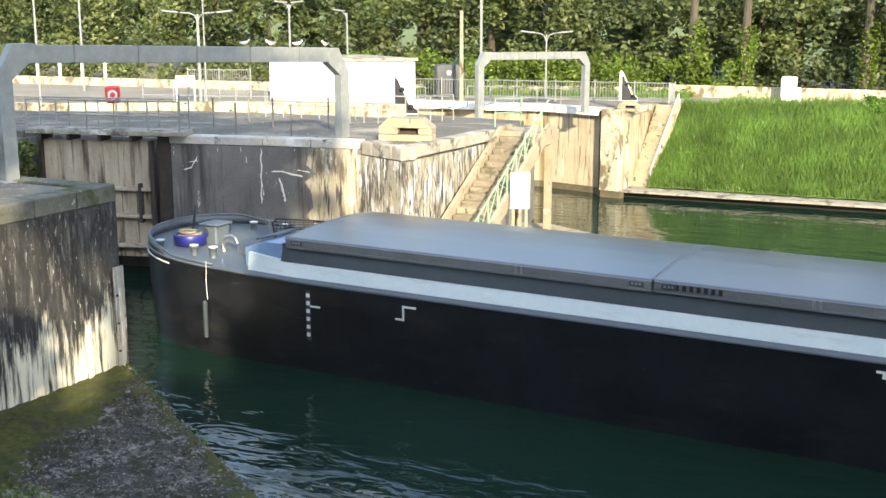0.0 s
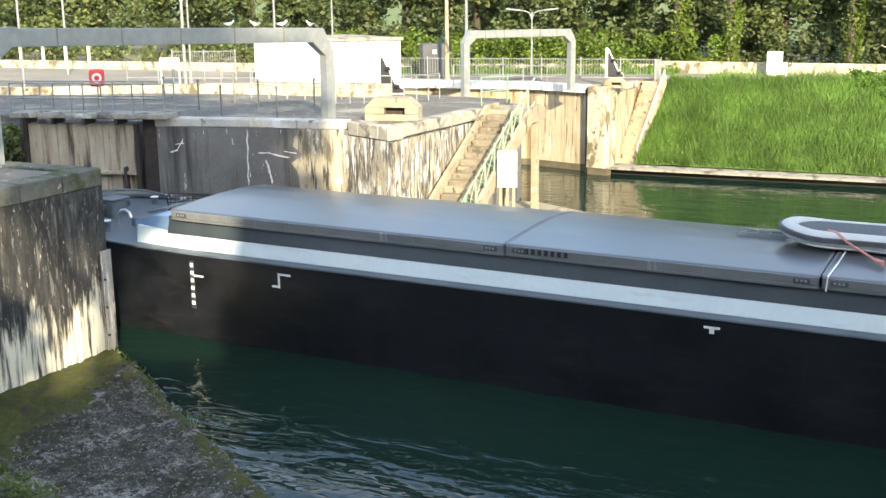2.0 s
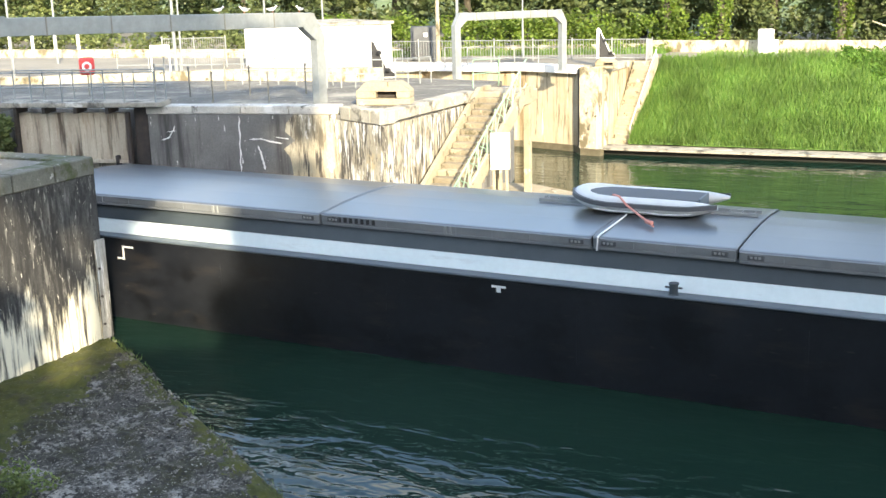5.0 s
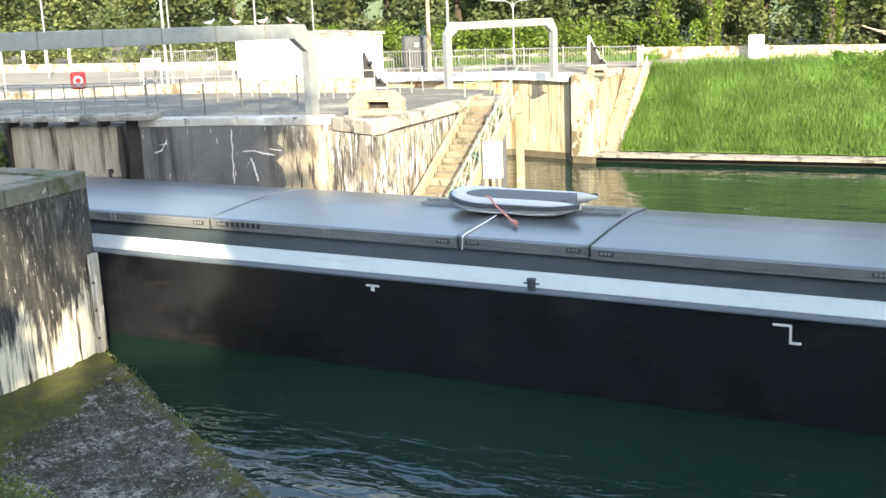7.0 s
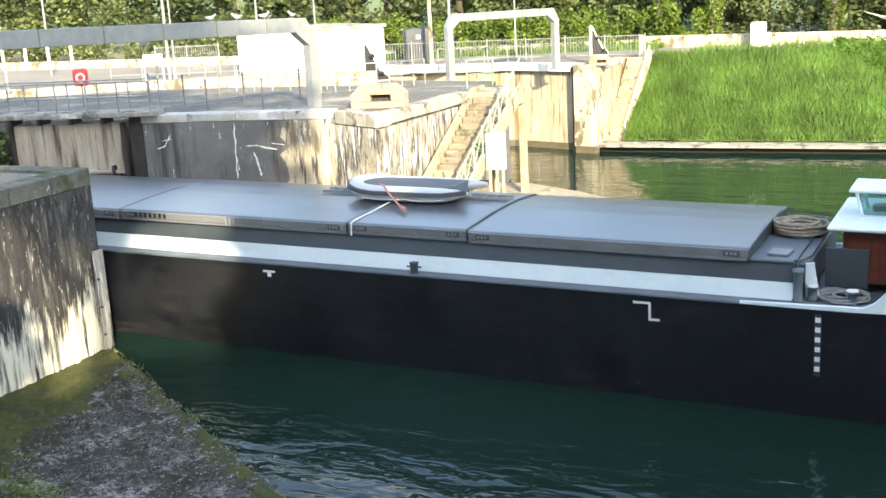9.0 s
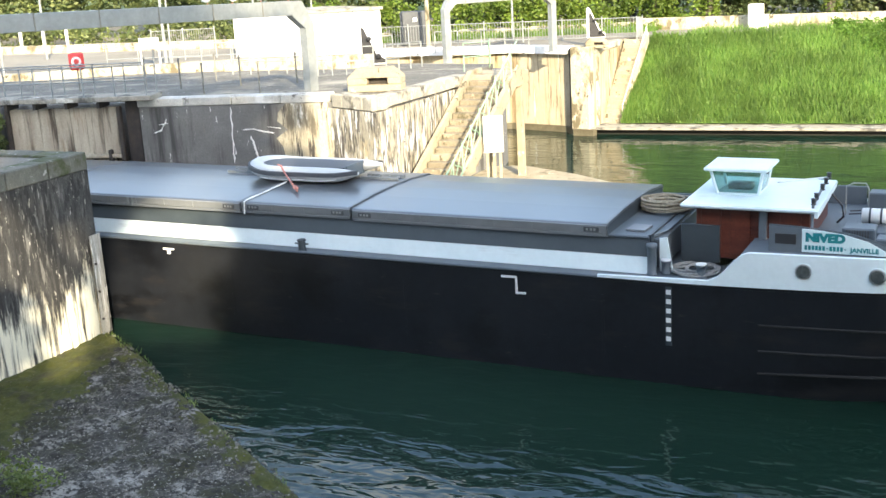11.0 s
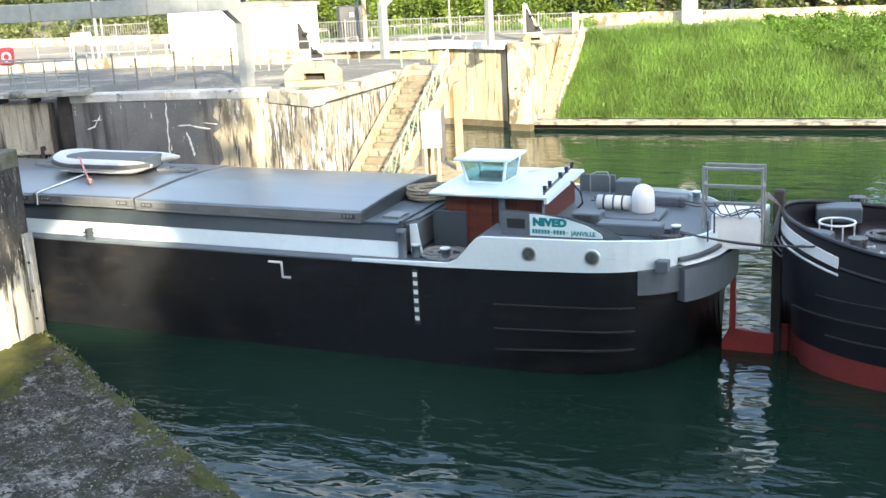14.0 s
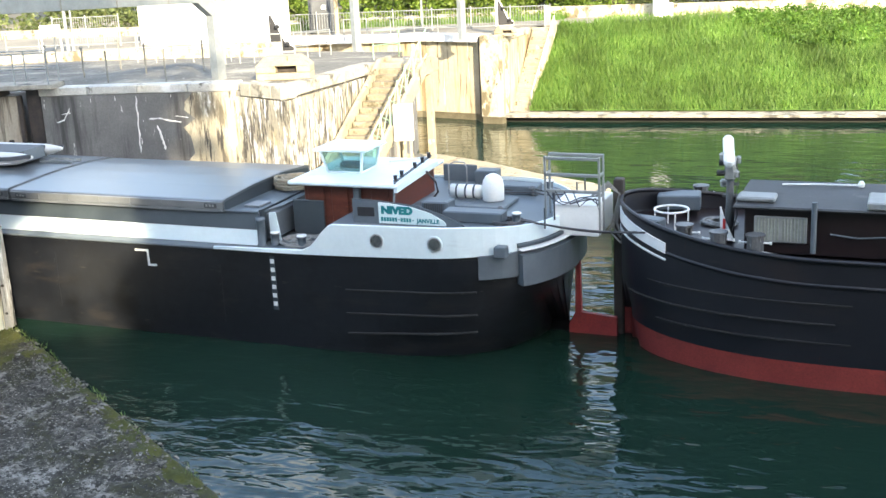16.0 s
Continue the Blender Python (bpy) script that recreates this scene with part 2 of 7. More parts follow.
M["rubble"] = stone_material("loose_apron_stones", (0.07, 0.064, 0.052), (0.15, 0.14, 0.118))
M["moss"] = material("wet_green_moss", (0.032, 0.039, 0.003), (0.068, 0.070, 0.007), 0.9, scale=2.0, bump=0.7, fine=14,
                     stain=[((0.028, 0.024, 0.014), 1.1, (1, 1, 1), (0.52, 0.66)), ((0.16, 0.15, 0.12), 19.0, (1, 1, 1), (0.63, 0.67))])
M["slab"] = material("sunlit_concrete_slab", (0.29, 0.245, 0.165), (0.39, 0.34, 0.24), 0.9, scale=1.0, bump=0.3, stain=[
    ((0.17, 0.135, 0.08), 0.9, (1, 1, 1), (0.55, 0.68)), ((0.10, 0.085, 0.05), 3.4, (1, 1, 0.5), (0.59, 0.65)), ((0.52, 0.48, 0.38), 2.2, (1, 1, 1), (0.62, 0.68))])
M["step"] = material("worn_step_concrete", (0.18, 0.15, 0.10), (0.26, 0.225, 0.16), 0.9, scale=2.0, bump=0.35, vary=0.12, stain=[
    ((0.08, 0.07, 0.035), 2.4, (1, 1, 1), (0.52, 0.62)), ((0.36, 0.31, 0.22), 3.1, (1, 1, 1), (0.60, 0.66))])
# near-black tone that puts the shade below the bank's ledge into colour
M["ledge_shade"] = material("black_ledge_gap_shade", (0.012, 0.011, 0.009), (0.028, 0.025, 0.019), 0.7, scale=2, stretch=(0.4, 1, 2), bump=0.4)
M["plate"] = material("streaked_plate_paint", (0.20, 0.19, 0.165), (0.40, 0.385, 0.34), 0.7, 0.1, scale=2.4, stretch=(2, 2, 0.4), bump=0.2, stain=[
    ((0.05, 0.045, 0.04), 3.0, UP, (0.52, 0.58)), ((0.70, 0.69, 0.66), 4.0, UP, (0.58, 0.62))])
M["low_wall"] = material("cream_rendered_wall", (0.40, 0.355, 0.25), (0.52, 0.47, 0.35), 0.9, scale=0.8, bump=0.3,
                         stain=[((0.15, 0.125, 0.075), 1.6, (1, 1, 0.6), (0.49, 0.60)), ((0.62, 0.58, 0.46), 2.6, (1, 1, 0.8), (0.60, 0.66)), ((0.07, 0.06, 0.04), 4.0, (1, 1, 0.6), (0.60, 0.66))])
M["galvanised"] = material("galvanised_steel", (0.24, 0.255, 0.25), (0.32, 0.335, 0.33), 0.5, 0.3, scale=4, bump=0.05,
                           stain=[((0.26, 0.26, 0.25), 1.5, (1, 1, 1), (0.58, 0.72))])
M["grey_rail"] = material("weathered_rail_steel", (0.19, 0.18, 0.155), (0.26, 0.25, 0.215), 0.6, 0.3, scale=6, bump=0.1)
M["green_rail"] = material("pale_green_painted_steel", (0.22, 0.36, 0.24), (0.34, 0.46, 0.33), 0.6, 0.1, scale=8, bump=0.1,
                           stain=[((0.28, 0.20, 0.12), 6, (1, 1, 1), (0.60, 0.68))])
M["white_paint"] = material("white_paint", (0.76, 0.76, 0.74), (0.82, 0.82, 0.80), 0.5, scale=1.5, bump=0.05,
                            stain=[((0.58, 0.56, 0.50), 1.2, (1, 1, 0.3), (0.62, 0.78))])
M["bleached"] = material("sun_bleached_board", (0.46, 0.45, 0.41), (0.54, 0.53, 0.48), 0.7, scale=3, bump=0.1, stain=[((0.34, 0.32, 0.27), 5, (1, 1, 1), (0.54, 0.64))])
M["lime"] = material("white_lime_crust", (0.66, 0.65, 0.61), (0.76, 0.75, 0.71), 0.9, scale=6, bump=0.3)
M["red_plastic"] = material("red_plastic", (0.62, 0.05, 0.05), (0.70, 0.09, 0.08), 0.45, bump=0.03)
M["rust_gate"] = material("rust_stained_gate_timber", (0.34, 0.29, 0.22), (0.48, 0.43, 0.34), 0.9, scale=1.6, stretch=(2, 2, 0.3), bump=0.4, stain=[
    ((0.09, 0.07, 0.05), 1.8, UP, (0.52, 0.64)), ((0.17, 0.085, 0.03), 1.2, UP, (0.60, 0.70))])
M["dark_iron"] = material("dark_rusty_iron", (0.035, 0.032, 0.03), (0.07, 0.055, 0.045), 0.75, 0.2, scale=3, bump=0.3)
M["black_paint"] = material("black_painted_steel", (0.02, 0.02, 0.022), (0.03, 0.03, 0.032), 0.45, bump=0.05)
M["dark_grey"] = material("dark_grey_plastic", (0.06, 0.065, 0.07), (0.09, 0.095, 0.10), 0.6, bump=0.05)
M["weed_band"] = material("wet_algae_concrete", (0.07, 0.06, 0.035), (0.13, 0.11, 0.07), 0.6, scale=2.0, bump=0.4)
M["leaf"] = leaf_material("tree_leaves", (0.075, 0.110, 0.030), (0.19, 0.215, 0.075))
M["leaf_dark"] = leaf_material("dark_tree_leaves", (0.046, 0.074, 0.025), (0.135, 0.162, 0.057))
M["leaf_hedge"] = leaf_material("hedge_leaves", (0.09, 0.16, 0.018), (0.20, 0.27, 0.04), 0.45)
M["blade"] = leaf_material("grass_blades", (0.098, 0.202, 0.036), (0.222, 0.340, 0.076), 0.5)
M["weed"] = leaf_material("weed_leaves", (0.12, 0.17, 0.04), (0.22, 0.26, 0.08), 0.4)
M["leaf_bramble"] = leaf_material("bramble_leaves", (0.05, 0.12, 0.014), (0.13, 0.24, 0.03), 0.4)
M["bark"] = material("rough_bark", (0.05, 0.043, 0.03), (0.095, 0.082, 0.058), 0.95, scale=3, stretch=(3, 3, 0.5), bump=0.8)


# ---- mesh helpers ----
def part(name, bm, mat, parent=None, label="", smooth=False, at=None):
    """Links a bmesh as one mesh object, under a thing or a part."""
    me = bpy.data.meshes.new(name)
    bmesh.ops.recalc_face_normals(bm, faces=bm.faces)
    if smooth:
        for f in bm.faces:
            f.smooth = True
    bm.to_mesh(me)
    bm.free()
    me.materials.append(mat)
    ob = new(name, me)
    if parent:
        ob.parent = parent
    if at is not None:
        ob.matrix_basis = at
    if label:
        tagged(ob, label)
    return ob


def thing(name, label, category, group="", kind="", at=None):
    ob = new(name)
    if at is not None:
        ob.matrix_basis = at
    return tagged(ob, label, category, group, kind)


def box(bm, c, s, m=None, bevel=0.0):
    """A box with its middle at c and sides s, chamfered by bevel."""
    t = bm if not bevel else bmesh.new()
    r = bmesh.ops.create_cube(t, size=1.0)
    for v in r["verts"]:
        v.co = Vector((v.co.x * s[0], v.co.y * s[1], v.co.z * s[2]))
    vs = r["verts"]
    if bevel:
        bmesh.ops.bevel(t, geom=t.edges[:], offset=bevel, segments=1, affect="EDGES")
        vs = t.verts[:]
    k = Matrix.Translation(c) @ (m or Matrix.Identity(4))
    for v in vs:
        v.co = k @ v.co
    if bevel:
        me = bpy.data.meshes.new("tmp")
        t.to_mesh(me)
        t.free()
        bm.from_mesh(me)
        bpy.data.meshes.remove(me)
    return bm


def rod(bm, a, b, r, n=8, r2=None):
    a, b = Vector(a), Vector(b)
    d = b - a
    q = d.to_track_quat("Z", "Y").to_matrix().to_4x4()
    bmesh.ops.create_cone(bm, cap_ends=True, segments=n, radius1=r, radius2=r if r2 is None else r2, depth=d.length,
                          matrix=Matrix.Translation((a + b) / 2) @ q)
    return bm


def tube(bm, pts, r, n=6):
    """A bent pipe or rope through the points."""
    pts = [Vector(p) for p in pts]
    rings = []
    for i, p in enumerate(pts):
        d = (pts[min(i + 1, len(pts) - 1)] - pts[max(i - 1, 0)]).normalized()
        q = d.to_track_quat("Z", "Y").to_matrix()
        rings.append([bm.verts.new(p + q @ Vector((r * math.cos(2 * math.pi * k / n), r * math.sin(2 * math.pi * k / n), 0))) for k in range(n)])
    for u, w in zip(rings, rings[1:]):
        for k in range(n):
            bm.faces.new((u[k], u[(k + 1) % n], w[(k + 1) % n], w[k]))
    bm.faces.new(rings[0][::-1])
    bm.faces.new(rings[-1])
    return bm


def prism(bm, pts, z0, z1):
    """An upright prism over a plan outline; z1 may be a function of x, y."""
    top = z1 if callable(z1) else (lambda x, y: z1)
    lo = [bm.verts.new((x, y, z0)) for x, y in pts]
    hi = [bm.verts.new((x, y, top(x, y))) for x, y in pts]
    bm.faces.new(lo[::-1])
    bm.faces.new(hi)
    for i in range(len(pts)):
        j = (i + 1) % len(pts)
        bm.faces.new((lo[i], lo[j], hi[j], hi[i]))
    return bm


def side_prism(bm, pts, y0, y1):
    """A plate: an outline in x, z pushed from y0 to y1."""
    a = [bm.verts.new((x, y0, z)) for x, z in pts]
    b = [bm.verts.new((x, y1, z)) for x, z in pts]
    bm.faces.new(a)
    bm.faces.new(b[::-1])
    for i in range(len(pts)):
        j = (i + 1) % len(pts)
        bm.faces.new((a[i], b[i], b[j], a[j]))
    return bm


def loft(bm, rings, closed=True, caps=True):
    vs = [[bm.verts.new(p) for p in r] for r in rings]
    n = len(rings[0])
    for u, w in zip(vs, vs[1:]):
        for k in range(n if closed else n - 1):
            bm.faces.new((u[k], u[(k + 1) % n], w[(k + 1) % n], w[k]))
    if caps and closed:
        bm.faces.new(vs[0][::-1])
        bm.faces.new(vs[-1])
    return bm


def lathe(bm, prof, c=(0, 0, 0), n=20):
    """A turned shape: (radius, height) pairs round the upright axis at c."""
    c = Vector(c)
    return loft(bm, [[c + Vector((max(r, 1e-4) * math.cos(2 * math.pi * k / n), max(r, 1e-4) * math.sin(2 * math.pi * k / n), z)) for k in range(n)] for r, z in prof])


def B():
    return bmesh.new()


def structure(name, bm, mat, label, category, smooth=False):
    return tagged(part(name, bm, mat, None, "", smooth), label, category, kind="structure")

# ---- water, ground and lock walls ----
bm = B()
prism(bm, [(-70, 1.5), (90, 1.5), (90, 60), (-70, 60)], -0.6, 0.0)
structure("water", bm, M["water"], "dark green rippled canal water below the lock", "water")

bm = B()
prism(bm, [(-2500, 57.5), (-10.3, 57.5), (5.6, 61.65), (2500, 61.65), (2500, 4000), (-2500, 4000)], -1.0, 3.86)
structure("ground", bm, M["soil"], "dry grassy ground behind the canal reaching the horizon", "ground")
bm = B()
prism(bm, [(-2500, -2500), (2500, -2500), (2500, 1.4), (-2500, 1.4)], -1.0, 7.65)
structure("bank_near", bm, M["path"], "raised paved canal bank on the viewer's side", "ground")
bm = B()
prism(bm, [(-2500, 1.4), (-62, 1.4), (-62, 57.5), (-2500, 57.5)], -1.0, 4.1)
structure("ground_upstream", bm, M["soil"], "flat ground beside the lock chambers", "ground")

ZT = 4.7
# near lock head: upright end face and chamber side
NEAR = [(-19.35, 17.0), (-18.98, 22.0), (-62, 21.4), (-62, 1.4), (-19.8, 1.4), (-19.6, 11.0)]
bm = B()
prism(bm, NEAR, -0.8, ZT - 0.42)
structure("wall_near", bm, M["wall_dark"], "algae-blackened concrete lock head with cream streaks", "lock wall")
bm = B()
prism(bm, [(-19.75, 1.5), (-19.75, 21.3), (-62, 20.8), (-62, 1.5)], ZT - 0.6, ZT - 0.03)
structure("wall_near_top", bm, M["asphalt"], "dark paved top of the near lock head", "pavement")

# far lock head and island between the two chambers
def isle_top(x, y):
    return ZT - 0.05 - max(0.0, min(1.0, (y - 36) / 9.5)) * 0.62


ISLE = [(-62, 26.6), (-29.3, 29.2), (-29.3, 30.6), (-24.2, 31.6), (-23.9, 30.5), (-17.6, 31.8), (-16.6, 31.4), (-15.75, 30.95), (-15.2, 36.7), (-15.05, 38.2), (-16.9, 45.2), (-26, 46.4), (-62, 44.0)]
bm = B()
prism(bm, ISLE, -0.8, lambda x, y: isle_top(x, y) - 0.215)
structure("wall_far", bm, M["wall_grey"], "grey weathered concrete lock wall with lime runs", "lock wall")
bm = B()
inner = [(-62, 27.1), (-29.4, 29.7), (-29.4, 31.0), (-24.1, 32.0), (-23.4, 31.1), (-17.6, 32.3), (-16.3, 31.9), (-15.7, 36.7), (-15.5, 38.2), (-17.2, 44.7)]
mid = [(-26, 46.0), (-62, 43.6)]
prism(bm, inner + mid, 3.4, lambda x, y: isle_top(x, y))
structure("island_top", bm, M["asphalt"], "worn dark asphalt on the lock island", "pavement")
# lit end face, paler than the front wall, laid over the island's end as its facing
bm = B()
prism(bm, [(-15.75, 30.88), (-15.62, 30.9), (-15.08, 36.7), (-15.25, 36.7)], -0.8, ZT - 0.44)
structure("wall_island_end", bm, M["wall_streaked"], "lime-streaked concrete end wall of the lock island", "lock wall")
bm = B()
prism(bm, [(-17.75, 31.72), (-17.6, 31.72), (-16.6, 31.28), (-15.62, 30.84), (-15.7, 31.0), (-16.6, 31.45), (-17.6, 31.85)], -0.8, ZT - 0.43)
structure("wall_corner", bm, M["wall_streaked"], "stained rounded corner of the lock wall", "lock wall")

# thin added sheet: sunlit stretch of the front wall in paler colour, ragged shade edge
bm = B()
rnd = random.Random(77)
along, out_ = Vector((6.3, 1.3, 0)).normalized(), Vector((1.3, -6.3, 0)).normalized()
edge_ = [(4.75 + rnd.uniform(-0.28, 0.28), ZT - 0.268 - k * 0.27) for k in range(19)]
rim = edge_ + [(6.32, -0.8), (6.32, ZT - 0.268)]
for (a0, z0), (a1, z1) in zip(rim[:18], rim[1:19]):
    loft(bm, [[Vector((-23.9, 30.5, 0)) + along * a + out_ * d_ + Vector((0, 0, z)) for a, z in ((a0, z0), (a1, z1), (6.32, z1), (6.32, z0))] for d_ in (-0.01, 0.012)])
structure("wall_facing", bm, M["wall_sunlit"], "stained concrete wall beside the rounded corner, sunlight put into its cream colour", "lock wall")

# second lock head on the far side
FAR = [(-62, 44.2), (-26.2, 46.6), (-26.0, 51.9), (-21.5, 52.4), (-19.5, 52.95), (-16.5, 52.2), (-15.9, 51.9), (-15.05, 51.75), (-14.75, 55.3), (-14.6, 58.0), (-62, 58.0)]
bm = B()
prism(bm, FAR, -0.8, 3.62)
structure("wall_far_lock", bm, M["wall_pale"], "sunlit yellowish concrete wall of the second lock", "lock wall")
bm = B()
prism(bm, [(x, y + 0.02) for x, y in FAR], 3.62, 3.9)
structure("far_lock_top", bm, M["slab"], "pale concrete top of the second lock head", "pavement")

# stone apron at the foot of the near wall
def apron_z(x, y):
    return 0.22 + 0.10 * noise.noise((x * 0.5, y * 0.5, 0)) + 0.06 * noise.noise((x * 2, y * 2, 3)) + 0.05 * noise.noise((x * 5, y * 5, 5)) + 0.03 * noise.noise((x * 11, y * 11, 8))


bm = B()
nx, ny = 190, 230
grid = []
for i in range(nx + 1):
    col_ = []
    for j in range(ny + 1):
        yy = 2.0 + j / ny * 20.15
        edge = -19.0 + (22.1 - yy) * 1.42 + 0.10 * noise.noise((yy * 2.2, 0, 1)) + 0.05 * noise.noise((yy * 7, 0, 2))
        x0 = -20.2
        xx = x0 + (edge + 0.35 - x0) * i / nx
        d_ = edge - xx
        zz = apron_z(xx, yy) if d_ > 0.25 else apron_z(xx, yy) + (d_ - 0.25) * 0.75
        col_.append(bm.verts.new((xx, yy, zz)))
    grid.append(col_)
for i in range(nx):
    for j in range(ny):
        bm.faces.new((grid[i][j], grid[i + 1][j], grid[i + 1][j + 1], grid[i][j + 1]))
apron = structure("apron", bm, M["apron"], "rough lichen-grey stone apron with a mossy edge at the water", "apron", True)
apron.data.materials.append(M["moss"])
for f in apron.data.polygons:
    c = f.center
    edge = -19.0 + (22.1 - c.y) * 1.42
    wob = 0.7 * noise.noise((c.x * 0.8, c.y * 0.8, 7)) + 0.6 * noise.noise((c.x * 3, c.y * 3, 9)) + 0.5 * noise.noise((c.x * 9, c.y * 9, 4))
    if edge - c.x < 0.7 + wob * 0.9 or c.x < -17.0 - (c.y - 18.5) * 0.28 + wob * 0.9:
        f.material_index = 1

# low concrete slab at the foot of the stairs
bm = B()
prism(bm, [(-15.2, 29.4), (-12.6, 29.6), (-9.5, 32.0), (-6.7, 34.2), (-7.4, 34.9), (-9.4, 36.0), (-11.6, 37.6), (-13.9, 38.8), (-15.1, 38.6)], -0.8, 1.15)
structure("slab", bm, M["slab"], "low sunlit concrete slab between the two lock approaches", "slab")

# grass bank, ledge and upper road
def bank(x, v):
    """A point of the grass bank: v from the ledge (0) to the crest (1)."""
    y0, y1 = 52.35 + 0.053 * (x + 15), 56.5 + 0.27 * (x + 13.5) if x < 6 else 56.5 + 0.27 * 19.5
    y1 = max(y1, 56.0)
    x_ = x + (v - 0.2) * 0.6 * max(0.0, min(1.0, (-6 - x) / 7.9))
    return Vector((x_, y0 + (y1 - y0) * v, 0.42 + 3.52 * v + 0.10 * math.sin(v * math.pi) + 0.06 * noise.noise((x * 0.7, v * 5, 0))))


bm = B()
NX, NV = 120, 12
g = [[bm.verts.new(bank(-13.9 + 104 * (i / NX) ** 1.3, j / NV)) for j in range(NV + 1)] for i in range(NX + 1)]
for i in range(NX):
    for j in range(NV):
        bm.faces.new((g[i][j], g[i + 1][j], g[i + 1][j + 1], g[i][j + 1]))
structure("bank_grass", bm, M["lawn"], "steep bright green grassy canal bank", "bank", True)
# set-back base, coloured black for the shaded gap under the ledge
bm = B()
prism(bm, [(-15.2, 51.85), (90, 57.4), (90, 58.3), (-15.0, 52.6)], -0.8, 0.25)
structure("quay_ledge", bm, M["ledge_shade"], "base under the bank's concrete ledge, blackened as a shaded gap", "ledge")
bm = B()
prism(bm, [(-15.25, 51.40), (90, 56.95), (90, 58.4), (-15.1, 52.7)], 0.26, 0.36)
structure("quay_ledge_top", bm, M["coping"], "pale concrete ledge along the foot of the bank", "ledge")
bm = B()
prism(bm, [(-13.2, 56.6), (-4, 59.0), (5, 61.3), (90, 61.3), (90, 75), (-62, 75), (-62, 57.0)], 3.5, 3.93)
structure("road", bm, M["path"], "pale dusty towpath behind the bank", "road")
bm = B()
prism(bm, [(-62, 46.0), (-26.6, 47.6), (-26.4, 52.2), (-16.6, 53.4), (-13.4, 57.9), (-62, 57.9)], 3.905, 3.915)
structure("lock_road", bm, M["path"], "pale paved yard of the second lock", "road")
bm = B()
prism(bm, [(-15.0, 60.1), (90, 68.0), (90, 68.3), (-15.0, 60.4)], 3.8, 4.52)
structure("wall_towpath", bm, M["low_wall"], "low cream rendered wall along the towpath", "low wall")
bm = B()
prism(bm, [(-62, 51.3), (-33, 55.0), (-15.1, 60.1), (-15.1, 60.4), (-33.2, 55.4), (-62, 51.7)], 3.8, 4.35)
structure("wall_yard", bm, M["low_wall"], "low cream rendered wall behind the lock yard", "low wall")
bm = B()
prism(bm, [(-62, 32.6), (-34.6, 36.4), (-28.0, 40.3), (-21.5, 42.2), (-21.5, 42.5), (-28.2, 40.7), (-34.8, 36.8), (-62, 33.0)], 3.6, 4.78)
structure("wall_island", bm, M["low_wall"], "low pale stone parapet across the lock island", "low wall")

# ---- materials of the boats ----
boat_paint = functools.partial(material, local=True)
M["hull_black"] = boat_paint("black_hull_paint", (0.0082, 0.0095, 0.0128), (0.0130, 0.0145, 0.0185), 0.38, scale=0.7, bump=0.14, fine=4, stain=[
    ((0.0050, 0.0054, 0.0070), 0.8, (0.8, 0.8, 1.3), (0.52, 0.64)), ((0.024, 0.0215, 0.021), 0.9, (0.6, 0.6, 2.4), (0.55, 0.70)),
    ((0.042, 0.037, 0.034), 2.6, (0.6, 0.6, 2.2), (0.63, 0.72)), ((0.060, 0.055, 0.052), 7.0, (0.4, 0.4, 2.5), (0.70, 0.75))])
M["hull_navy"] = boat_paint("blue_black_hull_paint", (0.0100, 0.0108, 0.0150), (0.0155, 0.0165, 0.0220), 0.42, scale=0.8, bump=0.08, fine=4, stain=[
    ((0.020, 0.017, 0.019), 0.6, (1, 1, 2.5), (0.54, 0.68)), ((0.034, 0.030, 0.030), 2.2, (0.5, 0.5, 2.4), (0.64, 0.73)), ((0.045, 0.018, 0.012), 3.0, (1.5, 1.5, 0.3), (0.68, 0.74))])
M["antifoul"] = boat_paint("red_antifouling", (0.20, 0.028, 0.024), (0.28, 0.044, 0.036), 0.7, scale=1.2, bump=0.15,
                         stain=[((0.16, 0.03, 0.025), 0.9, (1, 1, 2), (0.58, 0.72))])
M["boat_white"] = boat_paint("pale_bluish_white_paint", (0.66, 0.77, 0.79), (0.73, 0.82, 0.83), 0.38, scale=0.9, bump=0.04, fine=9,
                           stain=[((0.50, 0.55, 0.55), 1.3, (0.4, 0.4, 2), (0.60, 0.76))])
M["boat_grey"] = boat_paint("blue_grey_deck_paint", (0.085, 0.107, 0.125), (0.125, 0.148, 0.165), 0.5, scale=1.2, bump=0.06, fine=12,
                          stain=[((0.19, 0.185, 0.18), 1.7, (1, 1, 1), (0.62, 0.74))])
M["boat_dark"] = boat_paint("dark_slate_paint", (0.040, 0.052, 0.060), (0.056, 0.070, 0.079), 0.45, scale=1.1, bump=0.05, fine=12)
M["hatch"] = boat_paint("grey_aluminium_hatch", (0.165, 0.178, 0.186), (0.205, 0.217, 0.226), 0.33, 0.75, scale=0.35, bump=0, fine=6, grain=0.02, rough_var=0.05)
M["hatch_side"] = boat_paint("grey_hatch_edge", (0.17, 0.182, 0.19), (0.22, 0.232, 0.24), 0.5, 0.1, scale=1.4, bump=0.04)
M["rail_white"] = boat_paint("white_line_paint", (0.74, 0.75, 0.73), (0.80, 0.81, 0.79), 0.5, bump=0.02)
M["varnish"] = boat_paint("red_brown_varnished_wood", (0.085, 0.020, 0.011), (0.13, 0.034, 0.018), 0.4, scale=2, stretch=(0.6, 0.6, 6), bump=0.1)
M["drum_blue"] = boat_paint("deep_blue_plastic", (0.018, 0.02, 0.16), (0.025, 0.03, 0.22), 0.4, bump=0.03)
